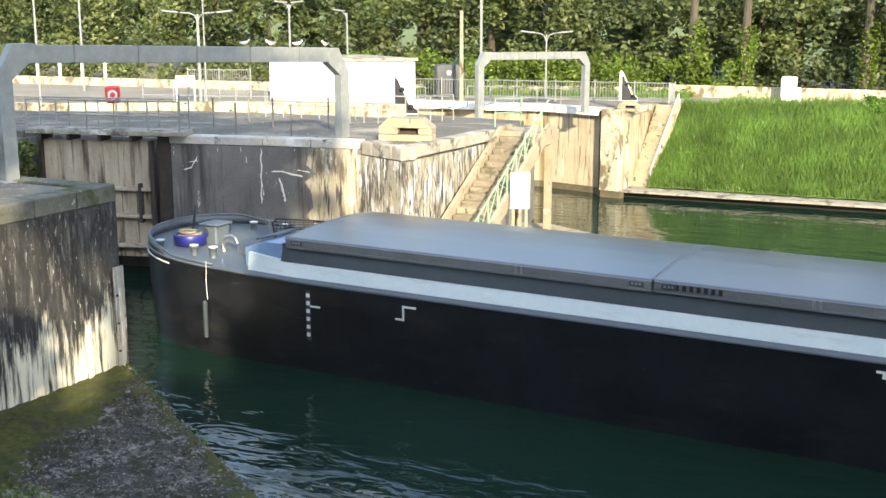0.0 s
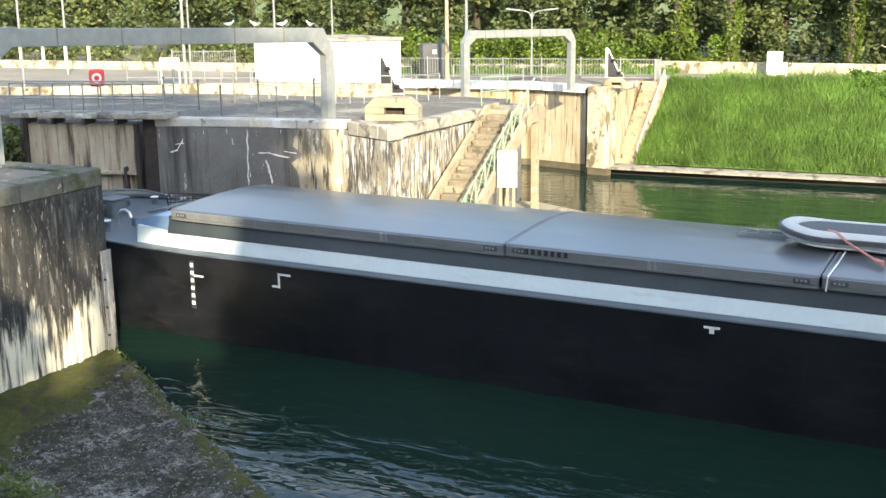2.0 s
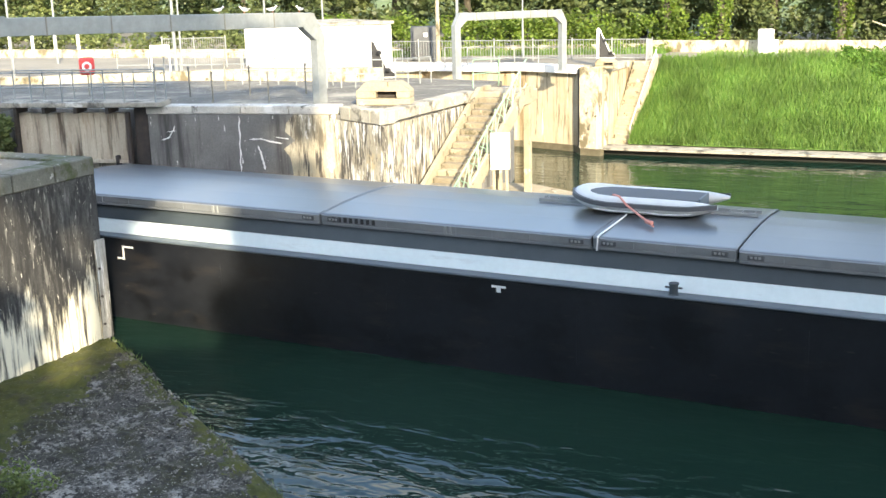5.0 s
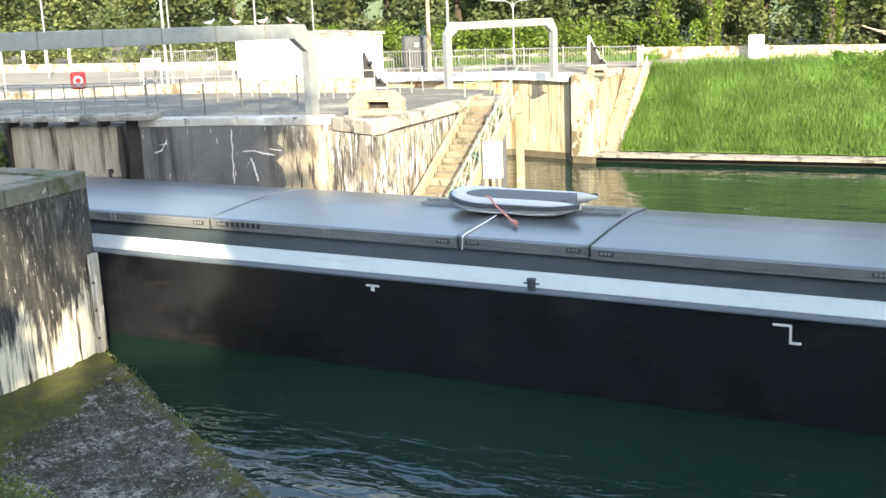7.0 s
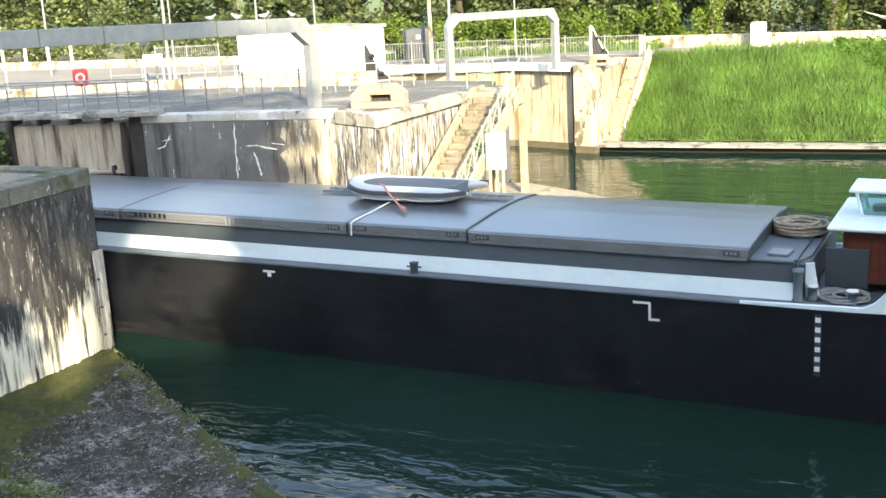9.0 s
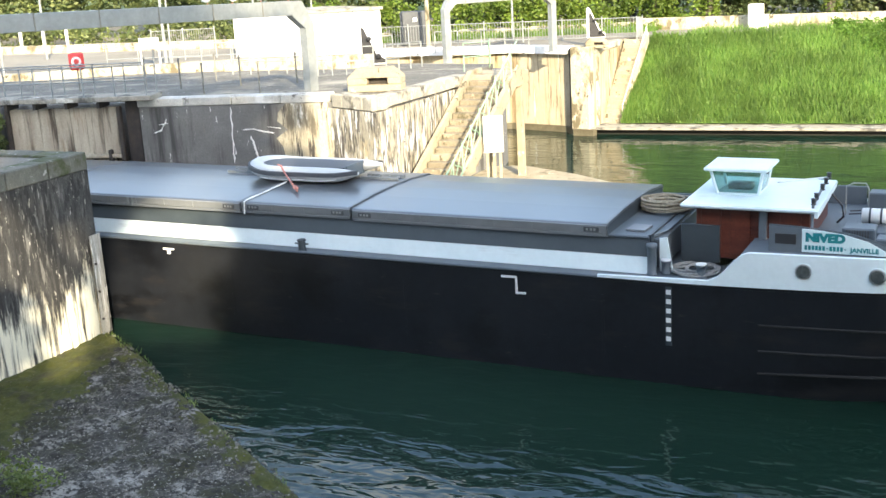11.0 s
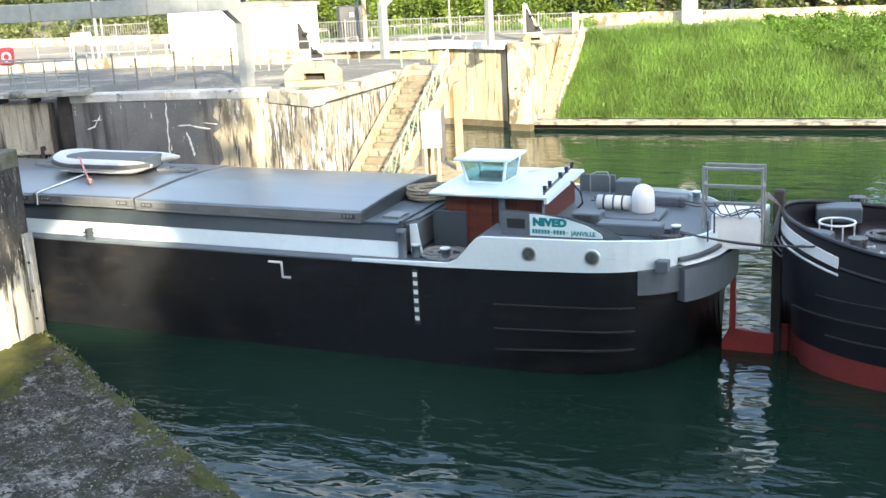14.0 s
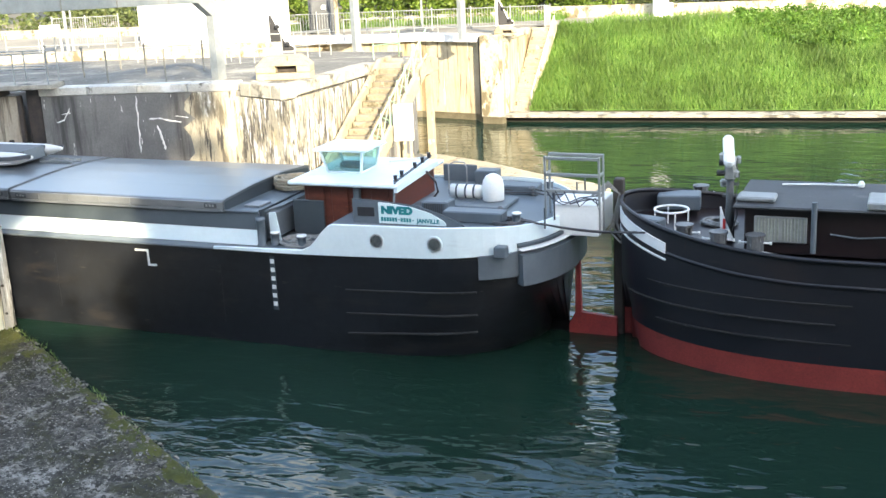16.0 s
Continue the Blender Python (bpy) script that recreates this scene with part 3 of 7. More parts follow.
M["cover_blue"] = boat_paint("sky_blue_painted_steel", (0.19, 0.30, 0.47), (0.24, 0.36, 0.54), 0.45, bump=0.04)
M["rope"] = boat_paint("old_mooring_rope", (0.24, 0.20, 0.14), (0.36, 0.31, 0.22), 0.95, scale=14, bump=0.7)
M["rope_grey"] = boat_paint("grey_mooring_rope", (0.22, 0.22, 0.21), (0.33, 0.33, 0.31), 0.95, scale=14, bump=0.7)
M["cable"] = boat_paint("dark_steel_cable", (0.05, 0.05, 0.055), (0.09, 0.09, 0.095), 0.5, 0.5, scale=12, bump=0.2)
M["dinghy"] = boat_paint("pale_grey_inflatable_rubber", (0.50, 0.51, 0.50), (0.58, 0.59, 0.57), 0.5, bump=0.05)
M["dinghy_dark"] = boat_paint("dark_grey_rubber", (0.17, 0.185, 0.20), (0.22, 0.235, 0.25), 0.6, bump=0.05)
M["orange"] = boat_paint("faded_orange_strap", (0.52, 0.19, 0.14), (0.62, 0.27, 0.21), 0.8, bump=0.2)
M["rudder_red"] = boat_paint("red_rudder_paint", (0.21, 0.026, 0.026), (0.29, 0.04, 0.036), 0.55, bump=0.1)
M["teal"] = boat_paint("teal_letters", (0.01, 0.19, 0.20), (0.015, 0.23, 0.24), 0.5, bump=0.0)
M["sign_white"] = boat_paint("white_sign_board", (0.66, 0.78, 0.78), (0.70, 0.81, 0.80), 0.45, bump=0.02)
M["glass"] = glass_material("wheelhouse_glass")
M["curtain"] = boat_paint("pleated_net_curtain", (0.20, 0.215, 0.19), (0.34, 0.36, 0.32), 0.9, scale=9, stretch=(3, 3, 0.1), bump=0.3)
M["chrome"] = boat_paint("bare_steel", (0.45, 0.46, 0.47), (0.55, 0.56, 0.57), 0.3, 0.85, bump=0.03)
M["rib"] = boat_paint("worn_rib_steel", (0.016, 0.016, 0.017), (0.030, 0.029, 0.028), 0.55, scale=5, bump=0.2, stain=[((0.10, 0.095, 0.09), 7, (1, 1, 1), (0.62, 0.70))])
M["roof_dark"] = boat_paint("dull_dark_roof_paint", (0.034, 0.036, 0.038), (0.052, 0.054, 0.055), 0.6, scale=1.3, bump=0.1, stain=[((0.085, 0.083, 0.078), 1.6, (1, 1, 1), (0.58, 0.70)), ((0.022, 0.022, 0.022), 3.0, (1, 1, 1), (0.58, 0.68))])
M["port_glass"] = boat_paint("dark_porthole_glass", (0.045, 0.055, 0.055), (0.12, 0.13, 0.125), 0.06, scale=9, bump=0, rough_var=0.03)
M["bollard_steel"] = boat_paint("worn_bollard_steel", (0.11, 0.115, 0.12), (0.19, 0.195, 0.20), 0.45, 0.5, scale=5, bump=0.15, stain=[((0.05, 0.045, 0.04), 6, (1, 1, 0.4), (0.55, 0.65)), ((0.42, 0.42, 0.41), 9, (1, 1, 0.4), (0.64, 0.70))])
M["maroon"] = boat_paint("dark_maroon_paint", (0.0095, 0.0062, 0.007), (0.017, 0.0095, 0.0100), 0.4, bump=0.04)

BEAM = 5.05
MIDV = BEAM / 2


def plan(u, bow, full_bow, stern, full_stern, beam=BEAM, pw=2.4):
    """Half breadth at u: rounded at the bow and stern."""
    h = beam / 2
    if u < full_bow:
        k = min(1.0, (full_bow - u) / (full_bow - bow))
        return h * max(0.0, 1 - k ** pw) ** (1 / pw)
    if u > full_stern:
        k = min(1.0, (u - full_stern) / (stern - full_stern))
        return h * max(0.0, 1 - k ** pw) ** (1 / pw)
    return h


def stations(lo, a, b, hi, n=14, mid=24):
    s = [lo + (a - lo) * (1 - math.cos(math.pi / 2 * i / n)) for i in range(n)]
    s += [a + (b - a) * i / mid for i in range(mid)]
    return s + [b + (hi - b) * math.sin(math.pi / 2 * i / n) for i in range(n + 1)]


def skin(bm, us, half, z, cv=MIDV):
    """A band of plating: for each of the levels a half breadth and height at u, both sides."""
    for side in (-1, 1):
        vs = [[bm.verts.new((x, cv + side * h(u), zz(u))) for (h, zz, x) in [(hh, zf, u) for hh, zf in zip(half, z)]] for u in us]
        for p, q in zip(vs, vs[1:]):
            for k in range(len(half) - 1):
                try:
                    bm.faces.new((p[k], q[k], q[k + 1], p[k + 1]))
                except ValueError:
                    pass
    bmesh.ops.remove_doubles(bm, verts=bm.verts[:], dist=0.002)
    return bm


def deck(bm, us, half, z, thick=0.04, cv=MIDV):
    a = [(bm.verts.new((u, cv - half(u), z(u))), bm.verts.new((u, cv + half(u), z(u)))) for u in us]
    for p, q in zip(a, a[1:]):
        bm.faces.new((p[0], q[0], q[1], p[1]))
    return bm


def band(bm, us, half, zlo, zhi, out, cv=MIDV, sides=(-1, 1)):
    """A strake with thickness that follows the plan outline."""
    for side in sides:
        pts = []
        for i, u in enumerate(us):
            u0, u1 = us[max(i - 1, 0)], us[min(i + 1, len(us) - 1)]
            d = Vector((u1 - u0, side * (half(u1) - half(u0)), 0)).normalized()
            nrm = Vector((d.y, -d.x, 0)) * (1 if side < 0 else -1)
            p = Vector((u, cv + side * half(u), 0))
            pts.append((p - nrm * 0.02, p + nrm * out))
        rings = [[(a.x, a.y, zlo(u)), (b.x, b.y, zlo(u) + 0.3 * min(out, 0.05)), (b.x, b.y, zhi(u) - 0.3 * min(out, 0.05)), (a.x, a.y, zhi(u))] for u, (a, b) in zip(us, pts)]
        loft(bm, rings)
    return bm


def bollard(bm, c, r, h):
    lathe(bm, [(r * 1.25, 0), (r * 1.25, 0.03), (r, 0.05), (r, h * 0.86), (r * 1.18, h * 0.88), (r * 1.18, h), (0, h)], c, 16)


def coil(bm, c, r0, r1, turns, tr, lift=0.03, seed=1):
    rnd = random.Random(seed)
    pts = []
    n = int(turns * 14)
    for i in range(n):
        a = 2 * math.pi * i / 14
        r = r0 + (r1 - r0) * (0.5 + 0.5 * math.sin(i * 0.31)) + rnd.uniform(-0.02, 0.02)
        pts.append((c[0] + r * math.cos(a) * 1.15, c[1] + r * math.sin(a), c[2] + tr + lift * i / 14 + rnd.uniform(-0.01, 0.01)))
    tube(bm, pts, tr, 6)


def boat_origin(t):
    """Where the barges' reference point lies at t seconds."""
    return -1.88386576e-05 * t ** 4 + 4.61235771e-04 * t ** 3 + 3.96681601e-03 * t ** 2 - 1.56879573 * t + 11.33


HEADING = -3.0
MOVERS = []


def mover(name, label, category, at=(0, 0, 0), turn=0, group=""):
    ob = thing(name, label, category, group)
    MOVERS.append((ob, pose(*at, 0, 0, turn)))
    return ob


# ---- first barge ----
barge = mover("cargo_barge", "long black and white cargo barge with grey hatch covers", "barge")
HB = lambda u: plan(u, -32.6, -29.4, 6.15, 3.6)
HW = lambda u: plan(u, -32.5, -29.0, 5.7, 2.2)
HL = lambda u: plan(u, -32.35, -28.4, 5.2, 0.6) * 0.985
sheer = lambda u: 2.20 + (0.012 * max(0, -26 - u) ** 1.7) + 0.012 * max(0, u - 0) ** 1.6
us = stations(-32.6, -29.2, 3.4, 6.15)
bm = B()
skin(bm, us, [HL, HW, HB, HB], [lambda u: -0.5, lambda u: 0.25, lambda u: 1.55, sheer])
part("hull", bm, M["hull_black"], barge, "black riveted hull with scuffs", True)
bm = B()
band(bm, us, HB, lambda u: sheer(u) - 0.34, lambda u: sheer(u) - 0.05, 0.006)
part("rubbing_strake", bm, M["hull_black"], barge, "", False)
for u in (-25.0, -20.4, -15.6, -10.9, -6.1, -1.4):
    bm = B()
    box(bm, (u, -0.001, 1.15), (0.05, 0.008, 1.35), bevel=0.002)
    part("plate_seam", bm, M["hull_black"], barge)
bm = B()
band(bm, [u for u in us if u < 1.0], HB, lambda u: sheer(u) - 0.02, lambda u: sheer(u) + 0.05, 0.03)
part("gunwale", bm, M["boat_grey"], barge, "grey painted gunwale", True)
bm = B()
deck(bm, [u for u in us if u < 1.2] + [1.2], lambda u: HB(u) - 0.02, lambda u: sheer(u) + 0.02)
part("deck", bm, M["boat_grey"], barge, "blue-grey side and fore deck")
# coaming: white below, slate above
CA, CZ = -28.3, -0.55
bm = B()
for side in (0, 1):
    k = lambda v: v if not side else BEAM - v
    prof = [(0.36, 2.23), (0.43, 2.60), (0.53, 2.60), (0.53, 2.2)]
    r = [[(u, k(v), z) for v, z in prof] for u in (CA, CA + 1.2, -20, -10, CZ)]
    for p in range(4):
        r[0][p] = (CA, r[0][p][1], r[0][p][2] + (0.12 if p in (1, 2) else 0))
    loft(bm, r)
part("coaming", bm, M["boat_white"], barge, "pale white lower coaming")
bm = B()
for side in (0, 1):
    k = lambda v: v if not side else BEAM - v
    loft(bm, [[(u, k(v), z) for v, z in ((0.42, 2.585), (0.54, 2.96), (0.66, 2.96), (0.54, 2.585))] for u in (CA + 1.0, -20, -10, CZ)])
for u in (CA + 1.0, CZ):
    box(bm, (u, MIDV, 2.6), (0.06, BEAM - 1.1, 0.84))
part("upper_coaming", bm, M["boat_dark"], barge, "slate grey upper coaming")
bm = B()
for side in (0, 1):
    y = 0.5 if not side else BEAM - 0.5
    rod(bm, (CA + 1.1, y, 2.98), (CZ, y, 2.98), 0.03, 8)
part("coaming_rail", bm, M["boat_grey"], barge)


def hatch_cover(u0, u1, lift, front=False):
    """A low ridged hatch cover with hanging sides."""
    prof = [(0.46, 2.975), (0.435, 3.195), (0.45, 3.225), (0.50, 3.235), (1.6, 3.29), (MIDV, 3.31), (3.45, 3.29), (4.50, 3.20), (4.59, 3.185), (BEAM - 0.435, 3.16), (BEAM - 0.46, 2.975)]
    inner_ = [(v + (0.04 if v < MIDV else -0.04 if v > MIDV else 0), z - 0.05) for v, z in prof[::-1]]
    b = B()
    r = [[(u, v, z + lift) for v, z in prof + inner_] for u in (u0, u1)]
    loft(b, r)
    c = part("hatch_cover", b, M["hatch"], barge, "grey aluminium hatch cover reflecting the sky")
    for u in ((u0 + 0.03,) if front else ()) + ((u1 - 0.03,) if not front else ()):
        b = B()
        pl = [(v, z + lift - 0.015) for v, z in prof]
        loft(b, [[(u + du, v, z) for v, z in pl] for du in (-0.015, 0.015)])
        part("end_plate", b, M["boat_dark"], c)
    b = B()
    loft(b, [[(u, v, z + lift) for v, z in ((0.46, 2.96), (0.415, 2.96), (0.415, 3.005), (0.46, 3.005))] for u in (u0 + 0.05, u1 - 0.05)])
    part("edge_rail", b, M["hatch_side"], c)
    b = B()
    loft(b, [[(u, v, z + lift) for v, z in ((0.45, 3.015), (0.432, 3.015), (0.412, 3.185), (0.43, 3.20))] for u in (u0 + 0.02, u1 - 0.02)])
    part("skirt", b, M["hatch_side"], c, "matt grey side skirt")
    for k in range(1, int((u1 - u0) / 0.9)):
        b = B()
        box(b, (u0 + k * 0.9, 0.424, 3.10 + lift), (0.02, 0.03, 0.16), bevel=0.004)
        part("skirt_rib", b, M["hatch_side"], c)
    for u in (u0 + 0.02, u1 - 0.06):
        b = B()
        ring = [(v + (-0.008 if v < MIDV else 0.008), z + lift + 0.008) for v, z in prof]
        loft(b, [[(u + du, v, z - dz) for v, z in ring] + [(u + du, v, z - dz - 0.02) for v, z in ring[::-1]] for du, dz in ((0, 0), (0.035, 0))])
        part("end_rib", b, M["hatch_side"], c)
    for u in (u0 + 0.35, u1 - 0.35):
        b = B()
        box(b, (u, 0.420, 3.10 + lift), (0.34, 0.03, 0.11), bevel=0.012)
        part("hatch_lock", b, M["dark_grey"], c)
        for du in (-0.09, 0.0, 0.08):
            b = B()
            box(b, (u + du, 0.402, 3.10 + lift), (0.05, 0.012, 0.05))
            part("latch", b, M["galvanised"], c)
    return c


hatch_cover(-27.15, -17.61, 0.0, True)
second = hatch_cover(-17.59, -10.75, 0.010)
hatch_cover(-10.72, -7.64, 0.024)
hatch_cover(-7.61, -1.42, 0.0)
for u in (-20.8, -14.25):
    b = B()
    box(b, (u, 0.425, 3.09), (0.07, 0.05, 0.20), bevel=0.01)
    box(b, (u + 0.13, 0.425, 3.09), (0.05, 0.05, 0.20), bevel=0.01)
    part("side_clamp", b, M["galvanised"], barge, "bright steel clamp")
b = B()
tube(b, [(-10.62, 0.40, 2.95), (-10.6, 0.40, 3.25), (-10.58, 0.5, 3.285), (-10.56, 1.4, 3.325), (-10.55, 2.2, 3.37)], 0.02)
part("strap", b, M["rail_white"], barge, "pale lashing strap")
for i in range(8):
    b = B()
    box(b, (-17.22 + i * 0.155, 0.416, 3.115), (0.085, 0.014, 0.12))
    part("bar", b, M["black_paint"], second, "black bar")
# draught scales and load marks
for u, top, tick in ((0.0, 2.0, 0), (-26.2, 1.93, 1)):
    b = B()
    box(b, (u, -0.004, top - 0.52), (0.13, 0.016, 1.26))
    part("draught_scale", b, M["boat_dark"], barge)
    for i in range(6):
        b = B()
        box(b, (u, -0.008, top - 0.2 * i), (0.10, 0.022, 0.10))
        part("draught_mark", b, M["rail_white"], barge)
    if tick:
        b = B()
        box(b, (u + 0.2, -0.008, 1.66), (0.30, 0.022, 0.045))
        part("load_mark", b, M["rail_white"], barge)
for u, s in ((-23.5, -1), (-3.34, 1)):
    b = B()
    box(b, (u - s * 0.17, -0.008, 2.05 if s > 0 else 1.98), (0.36, 0.022, 0.05))
    box(b, (u, -0.008, 1.87 if s > 0 else 1.82), (0.05, 0.022, 0.38))
    box(b, (u + s * 0.10, -0.008, 1.70 if s > 0 else 1.66), (0.22, 0.022, 0.05))
    if s < 0:
        for v in b.verts:
            v.co.x = u + (v.co.x - u)
    part("load_mark", b, M["rail_white"], barge, "white stepped load mark")
b = B()
box(b, (-12.75, -0.008, 2.03), (0.34, 0.022, 0.05))
box(b, (-12.75, -0.008, 1.96), (0.10, 0.022, 0.12))
part("load_mark", b, M["rail_white"], barge, "white load mark")
b = B()
bollard(b, (-8.84, 0.10, 2.22), 0.09, 0.28)
rod(b, (-9.02, 0.10, 2.40), (-8.66, 0.10, 2.40), 0.02)
part("side_bollard", b, M["boat_dark"], barge)
# raised fender ribs at the stern quarter
for z0, z1 in ((1.44, 1.55), (0.90, 1.04), (0.43, 0.66)):
    b = B()
    uu = [1.8 + 3.0 * i / 12 for i in range(13)]
    band(b, uu, lambda u: HB(u) + 0.005, lambda u: z0 + (z1 - z0) * (u - 1.8) / 3.0, lambda u: z0 + 0.05 + (z1 - z0) * (u - 1.8) / 3.0, 0.03, sides=(-1,))
    part("fender_rib", b, M["rib"], barge, "worn steel fender rib")

# stern bulwark, raised deck and guard
WU = [-1.5, -0.8, -0.2, 0.4, 0.8, 1.0, 1.15, 1.3, 1.45, 1.6] + [1.6 + 2.0 * i / 8 for i in range(1, 9)] + [3.6 + 2.55 * math.sin(math.pi / 2 * i / 14) for i in range(1, 15)]


def white_top(u):
    if u < 0.8:
        return 2.27 + 0.05 * (u + 1.5) / 2.3
    if u < 1.6:
        k = (u - 0.8) / 0.8
        return 2.32 + 0.63 * (k * k * (3 - 2 * k))
    return 2.95 + 0.05 * min(1, (u - 1.6) / 3) - 0.10 * max(0, (u - 4.8) / 1.35)


bm = B()
band(bm, WU, HB, lambda u: sheer(u) + 0.0, white_top, 0.035)
part("stern_bulwark", bm, M["boat_white"], barge, "white stern bulwark with a swept-up curve")
bm = B()
deck(bm, [u for u in WU if u >= 1.45], lambda u: max(0.01, HB(u) - 0.03), lambda u: 2.90 - 0.06 * max(0, (u - 4.8)))
part("aft_deck", bm, M["boat_grey"], barge, "blue-grey raised aft deck")
bm = B()
box(bm, (1.47, MIDV, 2.55), (0.05, BEAM - 0.1, 0.68))
part("deck_break", bm, M["boat_dark"], barge)
bm = B()
GU = [4.85 + 1.3 * math.sin(math.pi / 2 * i / 14) for i in range(15)]
band(bm, GU, HB, lambda u: 1.85 - 0.10 * max(0, u - 5.8), lambda u: 2.38 + 0.1 * (u - 4.85) * 0.4, 0.09)
part("stern_guard", bm, M["boat_grey"], barge, "grey steel guard round the stern")
bm = B()
GU2 = [5.55 + 0.6 * math.sin(math.pi / 2 * i / 10) for i in range(11)]
band(bm, GU2, HB, lambda u: 1.66, lambda u: 2.36, 0.26)
part("stern_fender", bm, M["boat_grey"], barge, "grey box fender under the counter")
bm = B()
band(bm, GU2, HB, lambda u: 2.47, lambda u: 2.57, 0.12)
part("fender_strip", bm, M["boat_dark"], barge, "dark strip above the stern fender")
bm = B()
band(bm, GU2, HB, lambda u: 2.42, lambda u: 2.47, 0.24)
part("fender_line", bm, M["rail_white"], barge, "white line on the stern fender")
for side in (0.12, BEAM - 0.12):
    bm = B()
    box(bm, (5.36, side + (0.12 if side < 1 else -0.12), 2.49), (0.26, 0.24, 0.24), bevel=0.02)
    part("fairlead_block", bm, M["boat_grey"], barge)
for u in (2.64, 3.98):
    bm = B()
    rod(bm, (u, -0.048, 2.64), (u, 0.06, 2.64), 0.175, 24)
    ph = part("porthole", bm, M["boat_white"], barge, "round porthole with a steel rim")
    bm = B()
    rod(bm, (u, -0.062, 2.64), (u, -0.045, 2.64), 0.125, 24)
    part("pane", bm, M["port_glass"], ph, "dark reflecting porthole glass")
    bm = B()
    rod(bm, (u, -0.057, 2.64), (u, -0.045, 2.64), 0.152, 24)
    part("rim", bm, M["chrome"], ph)
# name board on a shaped side plate
bm = B()
side_prism(bm, [(1.9, 2.9), (1.9, 3.42), (2.5, 3.40), (3.4, 3.32), (3.9, 3.18), (4.35, 3.02), (4.5, 2.93), (4.45, 2.9)], 0.40, 0.44)
nb = part("name_plate_panel", bm, M["boat_grey"], barge, "curved grey side panel aft of the wheelhouse")
bm = B()
for (x0, z0), (x1, z1) in zip([(1.9, 3.42), (2.5, 3.40), (3.4, 3.32), (3.9, 3.18), (4.35, 3.02)], [(2.5, 3.40), (3.4, 3.32), (3.9, 3.18), (4.35, 3.02), (4.5, 2.93)]):
    rod(bm, (x0, 0.42, z0), (x1, 0.42, z1), 0.022, 6)
part("edge", bm, M["boat_dark"], nb)
# recess drawn as a flat plate, its shade put in as black
bm = B()
side_prism(bm, [(2.02, 3.06), (2.02, 3.26), (2.42, 3.26), (2.42, 3.06)], 0.385, 0.40)
part("opening", bm, M["black_paint"], nb, "flat black plate standing for a shaded recess")
bm = B()
side_prism(bm, [(2.53, 2.92), (2.53, 3.38), (2.75, 3.375), (3.3, 3.31), (3.75, 3.19), (4.05, 3.03), (4.10, 2.95), (4.08, 2.93)], 0.375, 0.40)
sign = part("name_board", bm, M["sign_white"], nb, "pale name board with teal lettering")


def lettering(text, size, x, z, y, mat, parent, bold=0.006, squeeze=1.0):
    c = bpy.data.curves.new("lettering", "FONT")
    c.body, c.size, c.extrude, c.offset = text, size, 0.004, bold
    o = bpy.data.objects.new("lettering", c)
    scene.collection.objects.link(o)
    me = bpy.data.meshes.new_from_object(o.evaluated_get(bpy.context.evaluated_depsgraph_get()))
    bpy.data.objects.remove(o)
    me.materials.clear()
    me.materials.append(mat)
    k = new("lettering", me)
    k.parent = parent
    k.matrix_basis = pose(x, y, z, 90, 0, 0) @ Matrix.Diagonal((squeeze, 1, 1, 1))
    tagged(k, 'teal letters reading "%s"' % text)
    return k


lettering("NIVED", 0.22, 2.60, 3.15, 0.370, M["teal"], nb, 0.016, 1.15)
lettering("JANVILLE", 0.128, 3.43, 2.976, 0.370, M["teal"], nb, 0.004, 1.0)
for k in range(12):
    bm = B()
    if k in (6, 11):
        box(bm, (2.61 + k * 0.066, 0.371, 3.02), (0.04, 0.008, 0.018))
    else:
        box(bm, (2.61 + k * 0.066, 0.371, 3.02), (0.048, 0.008, 0.088))
    part("bar", bm, M["teal"], nb)

# wheelhouse
bm = B()
box(bm, (1.38, 2.45, 2.98), (2.3, 2.3, 1.14), bevel=0.02)
wh = part("wheelhouse", bm, M["varnish"], barge, "red-brown varnished wheelhouse with a white roof")
bm = B()
box(bm, (1.32, 2.45, 3.57), (2.72, 2.9, 0.09), bevel=0.03)
part("roof", bm, M["boat_white"], wh, "flat white wheelhouse roof")
for u in (1.62,):
    bm = B()
    box(bm, (u, 1.22, 3.02), (0.16, 0.12, 1.05), bevel=0.02)
    part("corner_post", bm, M["boat_grey"], wh)
for u in (0.55, 1.15, 2.15):
    bm = B()
    box(bm, (u, 1.285, 3.0), (0.42, 0.03, 0.95), bevel=0.01)
    part("door_panel", bm, M["varnish"], wh)
bm = B()
loft(bm, [[(a, b, z) for a, b in ((0.50 - k, 2.02 - k), (1.36 + k, 2.02 - k), (1.36 + k, 2.85 + k * 0.3), (0.50 - k, 2.85 + k * 0.3))] for z, k in ((3.60, 0.0), (3.66, 0.012))])
turret = part("lookout", bm, M["boat_white"], wh, "glazed lookout box on the wheelhouse roof")
lo, hi = [(0.50, 2.02), (1.36, 2.02), (1.36, 2.85), (0.50, 2.85)], [(0.38, 1.93), (1.46, 1.93), (1.46, 2.88), (0.38, 2.88)]
for (a, b), (c_, d_) in zip(lo, hi):
    bm = B()
    rod(bm, (a, b, 3.64), (c_, d_, 4.14), 0.035, 6)
    part("mullion", bm, M["boat_white"], turret)
